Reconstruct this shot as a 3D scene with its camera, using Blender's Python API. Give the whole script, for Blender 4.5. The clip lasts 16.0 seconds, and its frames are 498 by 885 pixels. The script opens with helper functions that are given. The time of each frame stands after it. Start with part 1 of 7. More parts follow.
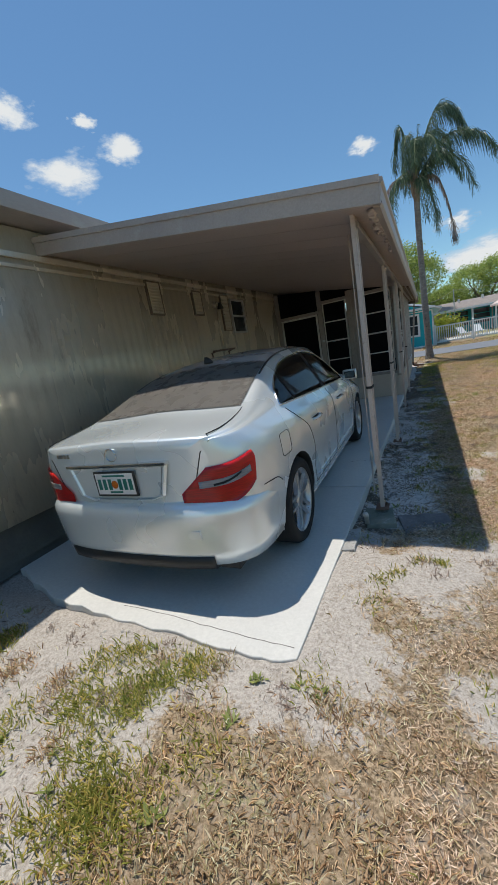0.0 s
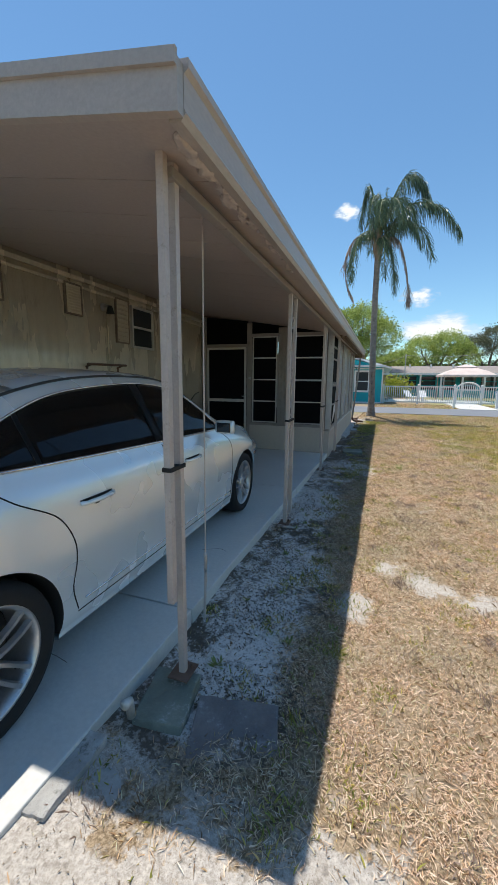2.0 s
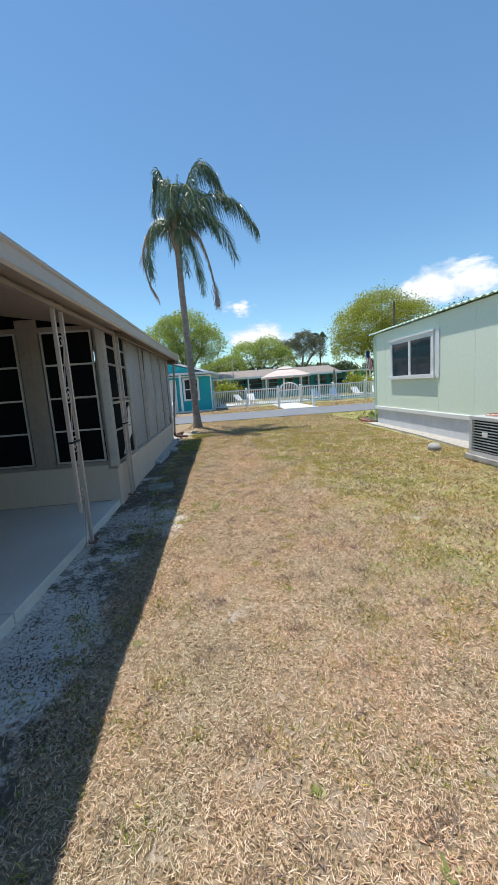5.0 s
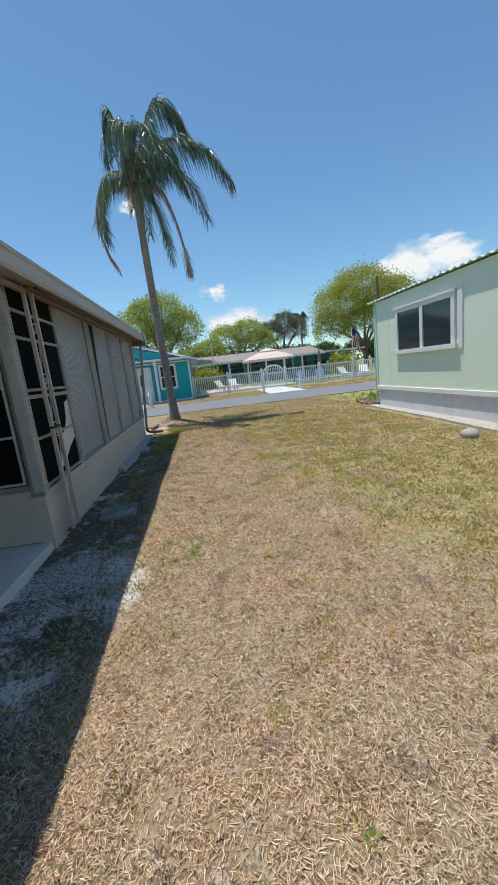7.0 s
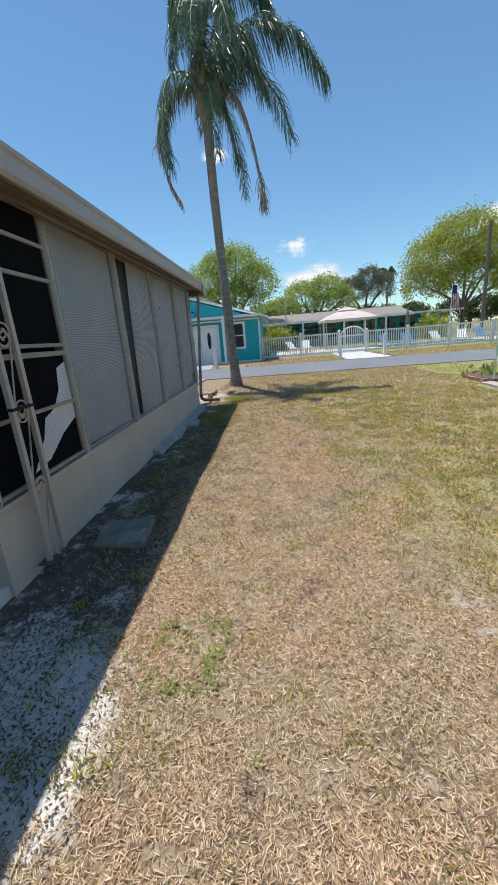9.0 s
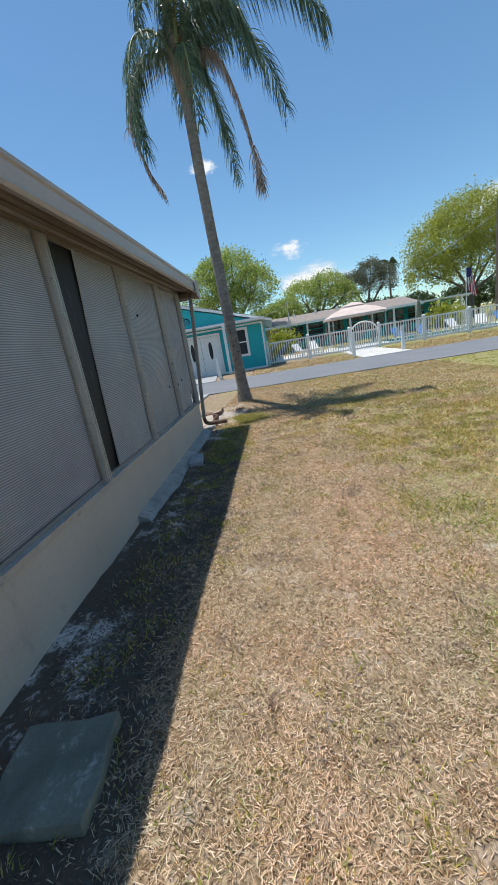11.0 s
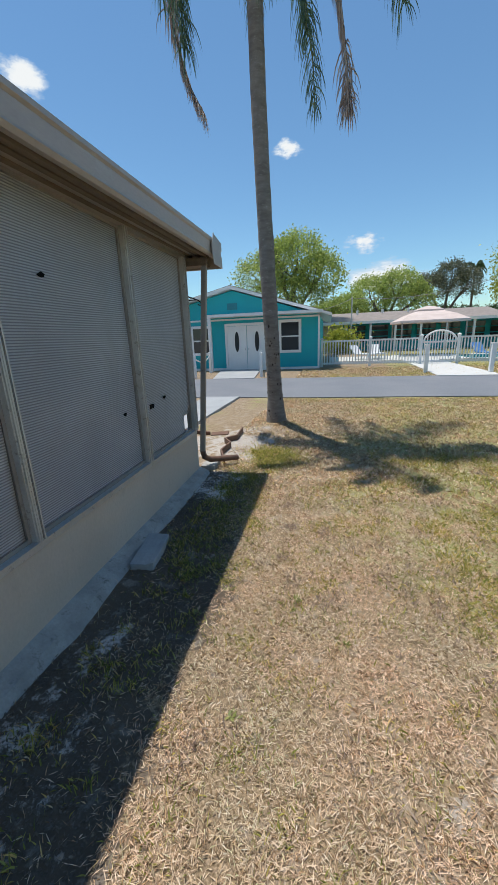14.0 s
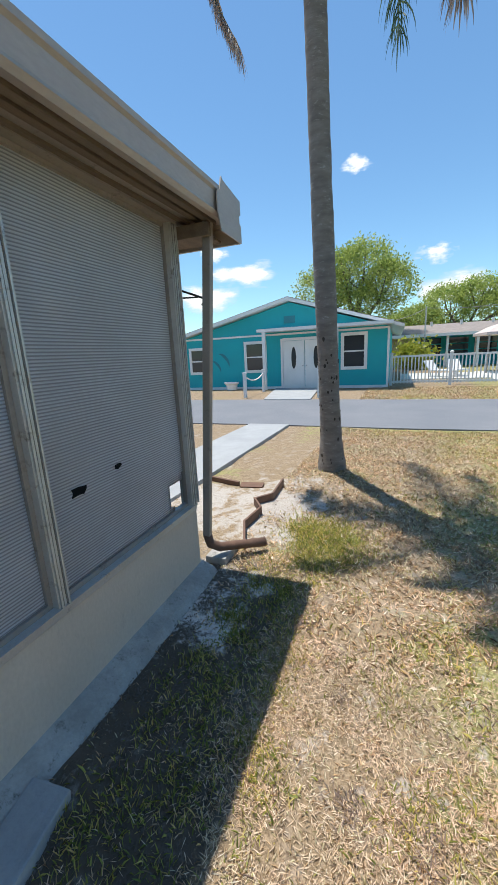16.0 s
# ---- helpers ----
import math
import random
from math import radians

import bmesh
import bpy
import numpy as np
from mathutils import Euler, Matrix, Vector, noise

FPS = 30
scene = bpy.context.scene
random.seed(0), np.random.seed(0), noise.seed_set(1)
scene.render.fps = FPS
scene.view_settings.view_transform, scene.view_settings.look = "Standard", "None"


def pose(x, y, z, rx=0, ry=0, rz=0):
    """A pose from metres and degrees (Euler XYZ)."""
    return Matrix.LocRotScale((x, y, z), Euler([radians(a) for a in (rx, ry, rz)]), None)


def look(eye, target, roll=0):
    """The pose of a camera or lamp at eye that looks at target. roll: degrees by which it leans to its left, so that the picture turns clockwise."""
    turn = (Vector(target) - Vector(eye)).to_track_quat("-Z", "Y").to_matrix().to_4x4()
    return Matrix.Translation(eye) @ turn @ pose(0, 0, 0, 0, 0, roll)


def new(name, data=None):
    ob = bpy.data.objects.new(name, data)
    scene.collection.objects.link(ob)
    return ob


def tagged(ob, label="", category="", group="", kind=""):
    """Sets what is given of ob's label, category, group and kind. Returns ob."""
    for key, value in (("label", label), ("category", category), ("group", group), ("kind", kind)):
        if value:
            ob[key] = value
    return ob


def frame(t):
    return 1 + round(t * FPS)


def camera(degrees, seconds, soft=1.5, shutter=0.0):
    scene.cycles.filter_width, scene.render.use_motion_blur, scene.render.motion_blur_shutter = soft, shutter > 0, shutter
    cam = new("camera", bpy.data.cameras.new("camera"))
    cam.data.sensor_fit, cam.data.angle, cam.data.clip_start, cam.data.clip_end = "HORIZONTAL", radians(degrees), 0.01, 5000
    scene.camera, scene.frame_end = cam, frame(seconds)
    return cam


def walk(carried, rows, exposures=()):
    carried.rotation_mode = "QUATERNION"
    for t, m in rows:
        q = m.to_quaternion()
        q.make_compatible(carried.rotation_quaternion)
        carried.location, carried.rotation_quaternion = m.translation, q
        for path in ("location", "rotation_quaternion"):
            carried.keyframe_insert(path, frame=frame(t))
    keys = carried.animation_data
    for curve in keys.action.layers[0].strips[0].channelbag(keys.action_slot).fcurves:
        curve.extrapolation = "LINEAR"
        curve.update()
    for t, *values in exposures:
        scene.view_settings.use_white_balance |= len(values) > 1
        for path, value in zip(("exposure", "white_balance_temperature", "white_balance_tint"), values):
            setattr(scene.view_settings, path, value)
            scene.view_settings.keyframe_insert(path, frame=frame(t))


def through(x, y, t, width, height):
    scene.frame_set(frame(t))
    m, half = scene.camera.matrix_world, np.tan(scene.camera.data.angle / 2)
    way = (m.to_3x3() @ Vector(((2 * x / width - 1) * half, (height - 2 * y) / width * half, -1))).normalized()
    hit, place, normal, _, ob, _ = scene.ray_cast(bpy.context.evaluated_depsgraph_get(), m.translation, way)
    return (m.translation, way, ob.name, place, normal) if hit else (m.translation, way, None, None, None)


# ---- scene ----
cam = camera(68.0, 16.0)
PATH = [
    (0, (0.462, 0.187, 1.442), (-0.423, 1.925, 0.998), -10.2),
    (0.5, (0.594, 0.533, 1.446), (-0.364, 2.251, 1.082), -8.4),
    (1, (0.702, 0.898, 1.479), (0.056, 2.747, 1.074), -1.5),
    (1.5, (0.826, 1.305, 1.467), (-0.047, 3.085, 1.2), -4.9),
    (2, (0.869, 1.779, 1.431), (0.221, 3.642, 1.105), 0.6),
    (2.5, (1.008, 2.182, 1.438), (0.371, 4.048, 1.105), -1.1),
    (3, (1.058, 2.564, 1.413), (0.528, 4.474, 1.144), -1.4),
    (3.5, (1.16, 2.893, 1.432), (0.961, 4.846, 1.052), -3.4),
    (4, (1.256, 3.227, 1.458), (0.828, 5.143, 1.078), -4.9),
    (4.5, (1.267, 3.634, 1.452), (1.053, 5.591, 1.099), -1.8),
    (5, (1.413, 3.977, 1.46), (1.561, 5.949, 1.16), -4.0),
    (5.2, (1.423, 4.146, 1.467), (1.526, 6.113, 1.122), -3.4),
    (7.3, (1.518, 5.846, 1.379), (1.755, 7.792, 0.981), -6.7),
    (7.4, (1.535, 5.935, 1.375), (1.717, 7.882, 0.959), -8.3),
    (7.5, (1.537, 6.031, 1.369), (1.641, 7.988, 0.967), -7.8),
    (8, (1.538, 6.457, 1.382), (1.412, 8.401, 0.929), -6.7),
    (8.5, (1.596, 6.81, 1.362), (1.419, 8.755, 0.932), -7.5),
    (8.7, (1.614, 6.949, 1.369), (1.489, 8.869, 0.823), -4.6),
    (10.8, (1.51, 8.566, 1.366), (1.161, 10.467, 0.853), -9.6),
    (11, (1.427, 8.703, 1.39), (1.229, 10.627, 0.879), -9.7),
    (11.5, (1.495, 9.114, 1.431), (1.649, 11.056, 0.981), -9.6),
    (12, (1.481, 9.523, 1.458), (1.654, 11.431, 0.882), -8.6),
    (12.5, (1.437, 9.918, 1.514), (1.761, 11.842, 1.076), -5.5),
    (13, (1.509, 10.256, 1.562), (1.529, 12.226, 1.217), -7.0),
    (13.5, (1.534, 10.683, 1.559), (1.229, 12.621, 1.173), -3.0),
    (14, (1.491, 11.159, 1.532), (1.078, 13.038, 0.986), -2.3),
    (14.5, (1.489, 11.592, 1.545), (0.819, 13.417, 1.078), -4.7),
    (15, (1.371, 12.062, 1.539), (0.702, 13.88, 1.043), -2.1),
    (15.5, (1.354, 12.511, 1.556), (0.628, 14.318, 1.102), -2.9),
    (16, (1.308, 12.938, 1.554), (0.587, 14.746, 1.095), -2.8),
]
walk(cam, [(t, look(eye, target, roll)) for t, eye, target, roll in PATH],
     [(t, stops, 6500, 8) for t, stops in ((0, -0.18), (1.5, -0.12), (2.5, 0.53), (3.5, 0.43), (5, 0.25), (7.5, 0.02), (8.5, 0.12), (11, 0.10), (12.5, -0.06), (14, 0.02), (15, 0.23), (16, 0.36))])

# ---- light ----
SUN = Vector((-0.20, 0.10, 1.0)).normalized()
world = bpy.data.worlds.new("sky")
scene.world = world
world.use_nodes = True
wn = world.node_tree
sky = wn.nodes.new("ShaderNodeTexSky")
sky.sky_type, sky.sun_disc = "NISHITA", False
sky.sun_elevation, sky.sun_rotation = math.asin(SUN.z), math.atan2(SUN.x, SUN.y)
sky.air_density, sky.dust_density, sky.ozone_density = 1.1, 0.1, 0.8
tone = wn.nodes.new("ShaderNodeMix")
tone.data_type, tone.blend_type = "RGBA", "MULTIPLY"
tone.inputs["Factor"].default_value, tone.inputs["B"].default_value = 1.0, (0.74, 0.98, 1.10, 1)
wn.links.new(sky.outputs[0], tone.inputs["A"])
wn.links.new(tone.outputs["Result"], wn.nodes["Background"].inputs[0])
wn.nodes["Background"].inputs[1].default_value = 0.122
sun = new("sun", bpy.data.lights.new("sun", "SUN"))
sun.data.energy, sun.data.angle, sun.data.color = 4.5, radians(0.55), (1.0, 0.945, 0.87)
sun.matrix_world = look(SUN * 30, (0, 0, 0))


# ---- materials ----
def nodes_of(name):
    m = bpy.data.materials.new(name)
    m.use_nodes = True
    t = m.node_tree
    return m, t, t.nodes, t.nodes["Principled BSDF"]


def noise_node(t, scale, detail=6, rough=0.6, stretch=None, coord="Object"):
    tc = t.nodes.new("ShaderNodeTexCoord")
    n = t.nodes.new("ShaderNodeTexNoise")
    n.inputs["Scale"].default_value, n.inputs["Detail"].default_value, n.inputs["Roughness"].default_value = scale, detail, rough
    if stretch:
        mp = t.nodes.new("ShaderNodeMapping")
        mp.inputs["Scale"].default_value = stretch
        t.links.new(tc.outputs[coord], mp.inputs[0])
        t.links.new(mp.outputs[0], n.inputs["Vector"])
    else:
        t.links.new(tc.outputs[coord], n.inputs["Vector"])
    return n


def ramp(t, src, lo, hi, a=0.0, b=1.0):
    r = t.nodes.new("ShaderNodeMapRange")
    r.inputs["From Min"].default_value, r.inputs["From Max"].default_value = lo, hi
    r.inputs["To Min"].default_value, r.inputs["To Max"].default_value = a, b
    t.links.new(src, r.inputs["Value"])
    return r.outputs[0]


def mix(t, fac, a, b):
    m = t.nodes.new("ShaderNodeMix")
    m.data_type = "RGBA"
    for sock, v in ((m.inputs["Factor"], fac), (m.inputs["A"], a), (m.inputs["B"], b)):
        if isinstance(v, (int, float)):
            sock.default_value = v
        elif isinstance(v, tuple):
            sock.default_value = (*v, 1)
        else:
            t.links.new(v, sock)
    return m.outputs["Result"]


def bump(t, p, height, strength=0.3, dist=0.01):
    b = t.nodes.new("ShaderNodeBump")
    b.inputs["Strength"].default_value, b.inputs["Distance"].default_value = strength, dist
    t.links.new(height, b.inputs["Height"])
    t.links.new(b.outputs[0], p.inputs["Normal"])


def surf(name, c1, c2, scale=3.0, fine=60.0, rough=0.6, metal=0.0, relief=0.25, dist=0.004, stretch=None, stain=None, vary=0.0):
    """Two scales of colour change, grain relief and uneven gloss; stain: a third colour in worn spots."""
    m, t, n, p = nodes_of(name)
    big, small = noise_node(t, scale, 5, 0.6, stretch), noise_node(t, fine, 4, 0.65, stretch)
    c = mix(t, ramp(t, big.outputs[0], 0.35, 0.65), c1, c2)
    grain = ramp(t, small.outputs[0], 0.3, 0.7, 0.0, 0.35)
    c = mix(t, grain, c, tuple(v * 0.72 for v in c1))
    if stain:
        spot = noise_node(t, scale * 2.7, 8, 0.75, stretch)
        c = mix(t, ramp(t, spot.outputs[0], 0.57, 0.68), c, stain)
    if vary:
        oi = t.nodes.new("ShaderNodeObjectInfo")
        hs = t.nodes.new("ShaderNodeHueSaturation")
        t.links.new(ramp(t, oi.outputs["Random"], 0, 1, 1 - vary, 1 + vary), hs.inputs["Value"])
        t.links.new(c, hs.inputs["Color"])
        c = hs.outputs[0]
    t.links.new(c, p.inputs["Base Color"])
    t.links.new(ramp(t, big.outputs[0], 0.3, 0.7, max(rough - 0.1, 0.02), min(rough + 0.1, 1)), p.inputs["Roughness"])
    p.inputs["Metallic"].default_value = metal
    if relief:
        bump(t, p, small.outputs[0], relief, dist)
    return m


def leafy(name, c1, c2, through=0.25, rough=0.5):
    m, t, n, p = nodes_of(name)
    g = t.nodes.new("ShaderNodeNewGeometry")
    t.links.new(mix(t, g.outputs["Random Per Island"], c1, c2), p.inputs["Base Color"])
    p.inputs["Roughness"].default_value = rough
    if through:
        tr = t.nodes.new("ShaderNodeBsdfTranslucent")
        t.links.new(mix(t, g.outputs["Random Per Island"], c1, c2), tr.inputs[0])
        ad = t.nodes.new("ShaderNodeMixShader")
        ad.inputs[0].default_value = through
        t.links.new(p.outputs[0], ad.inputs[1])
        t.links.new(tr.outputs[0], ad.inputs[2])
        t.links.new(ad.outputs[0], n["Material Output"].inputs[0])
    return m


def dry_blades(name, tones, through=0.2):
    """Grass blades of several tones, one to a blade, drifting warmer and paler over the lawn."""
    m, t, n, p = nodes_of(name)
    g, cr, wide = t.nodes.new("ShaderNodeNewGeometry"), t.nodes.new("ShaderNodeValToRGB"), noise_node(t, 1.3, 5, 0.6)
    while len(cr.color_ramp.elements) < len(tones):
        cr.color_ramp.elements.new(0.5)
    for k, (at, col) in enumerate(tones):
        cr.color_ramp.elements[k].position, cr.color_ramp.elements[k].color = at, (*col, 1)
    t.links.new(g.outputs["Random Per Island"], cr.inputs[0])
    tint = mix(t, ramp(t, wide.outputs[0], 0.35, 0.65), (0.90, 0.91, 0.84), (1.12, 0.98, 0.90))
    mu = t.nodes.new("ShaderNodeMix")
    mu.data_type, mu.blend_type = "RGBA", "MULTIPLY"
    mu.inputs["Factor"].default_value = 1.0
    t.links.new(cr.outputs[0], mu.inputs["A"])
    t.links.new(tint, mu.inputs["B"])
    t.links.new(mu.outputs["Result"], p.inputs["Base Color"])
    p.inputs["Roughness"].default_value, p.inputs["Specular IOR Level"].default_value = 0.65, 0.35
    tr, mx = t.nodes.new("ShaderNodeBsdfTranslucent"), t.nodes.new("ShaderNodeMixShader")
    mx.inputs[0].default_value = through
    t.links.new(mu.outputs["Result"], tr.inputs[0])
    t.links.new(p.outputs[0], mx.inputs[1])
    t.links.new(tr.outputs[0], mx.inputs[2])
    t.links.new(mx.outputs[0], n["Material Output"].inputs[0])
    return m


def glassy(name, col, rough=0.03, spec=0.5):
    m, t, n, p = nodes_of(name)
    p.inputs["Base Color"].default_value, p.inputs["Roughness"].default_value = (*col, 1), rough
    p.inputs["Specular IOR Level"].default_value = spec
    dust = noise_node(t, 9, 6)
    t.links.new(ramp(t, dust.outputs[0], 0.3, 0.7, rough, rough + 0.06), p.inputs["Roughness"])
    return m


def ground_material():
    m, t, n, p = nodes_of("sandy_lawn_soil")
    def cover(name):
        a = t.nodes.new("ShaderNodeAttribute")
        a.attribute_name = name
        return a.outputs["Fac"]
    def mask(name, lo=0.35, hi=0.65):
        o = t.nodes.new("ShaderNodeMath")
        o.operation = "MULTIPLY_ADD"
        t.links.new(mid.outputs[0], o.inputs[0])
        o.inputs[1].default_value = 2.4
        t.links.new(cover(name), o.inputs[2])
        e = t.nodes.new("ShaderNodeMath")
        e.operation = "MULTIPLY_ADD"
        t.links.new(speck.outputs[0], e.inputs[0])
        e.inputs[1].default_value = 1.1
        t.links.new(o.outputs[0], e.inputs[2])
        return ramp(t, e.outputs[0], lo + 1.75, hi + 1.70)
    mid, fine, grit = noise_node(t, 7, 8, 0.7), noise_node(t, 70, 5, 0.7), noise_node(t, 190, 3, 0.6)
    speck, wide = noise_node(t, 38, 5, 0.7), noise_node(t, 1.7, 7, 0.65)
    # dark low end and specks paint in the shadowed gaps between blades
    straw = mix(t, ramp(t, fine.outputs[0], 0.40, 0.60), (0.150, 0.105, 0.061), (0.469, 0.358, 0.241))
    straw = mix(t, ramp(t, wide.outputs[0], 0.42, 0.60, 0.0, 0.55), straw, (0.310, 0.234, 0.148))
    straw = mix(t, ramp(t, speck.outputs[0], 0.50, 0.62, 0.0, 0.6), straw, (0.120, 0.084, 0.052))
    straw = mix(t, ramp(t, mid.outputs[0], 0.52, 0.64, 0.0, 0.6), straw, (0.419, 0.348, 0.288))
    sand = mix(t, ramp(t, fine.outputs[0], 0.36, 0.64), (0.36, 0.32, 0.28), (0.57, 0.52, 0.465))
    sand = mix(t, ramp(t, speck.outputs[0], 0.54, 0.64, 0.0, 0.6), sand, (0.24, 0.205, 0.165))
    sand = mix(t, ramp(t, mid.outputs[0], 0.54, 0.64, 0.0, 0.4), sand, (0.36, 0.31, 0.255))
    green = mix(t, ramp(t, fine.outputs[0], 0.38, 0.62), (0.14, 0.135, 0.045), (0.44, 0.40, 0.19))
    soil = mix(t, mask("dark_soil", 0.30, 0.70), (0.68, 0.635, 0.59), (0.125, 0.098, 0.073))
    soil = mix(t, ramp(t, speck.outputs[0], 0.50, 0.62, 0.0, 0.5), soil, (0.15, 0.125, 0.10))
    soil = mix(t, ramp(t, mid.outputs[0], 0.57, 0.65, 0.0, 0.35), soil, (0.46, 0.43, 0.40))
    c = mix(t, mask("green"), straw, green)
    c = mix(t, mask("sand"), c, sand)
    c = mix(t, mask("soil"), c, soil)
    c = mix(t, ramp(t, grit.outputs[0], 0.54, 0.64, 0.0, 0.3), c, (0.10, 0.085, 0.06))
    t.links.new(c, p.inputs["Base Color"])
    p.inputs["Roughness"].default_value = 0.95
    p.inputs["Specular IOR Level"].default_value = 0.15
    h = t.nodes.new("ShaderNodeMath")
    h.operation = "MULTIPLY_ADD"
    t.links.new(speck.outputs[0], h.inputs[0])
    h.inputs[1].default_value = -1.2
    t.links.new(fine.outputs[0], h.inputs[2])
    bump(t, p, h.outputs[0], 0.8, 0.006)
    return m


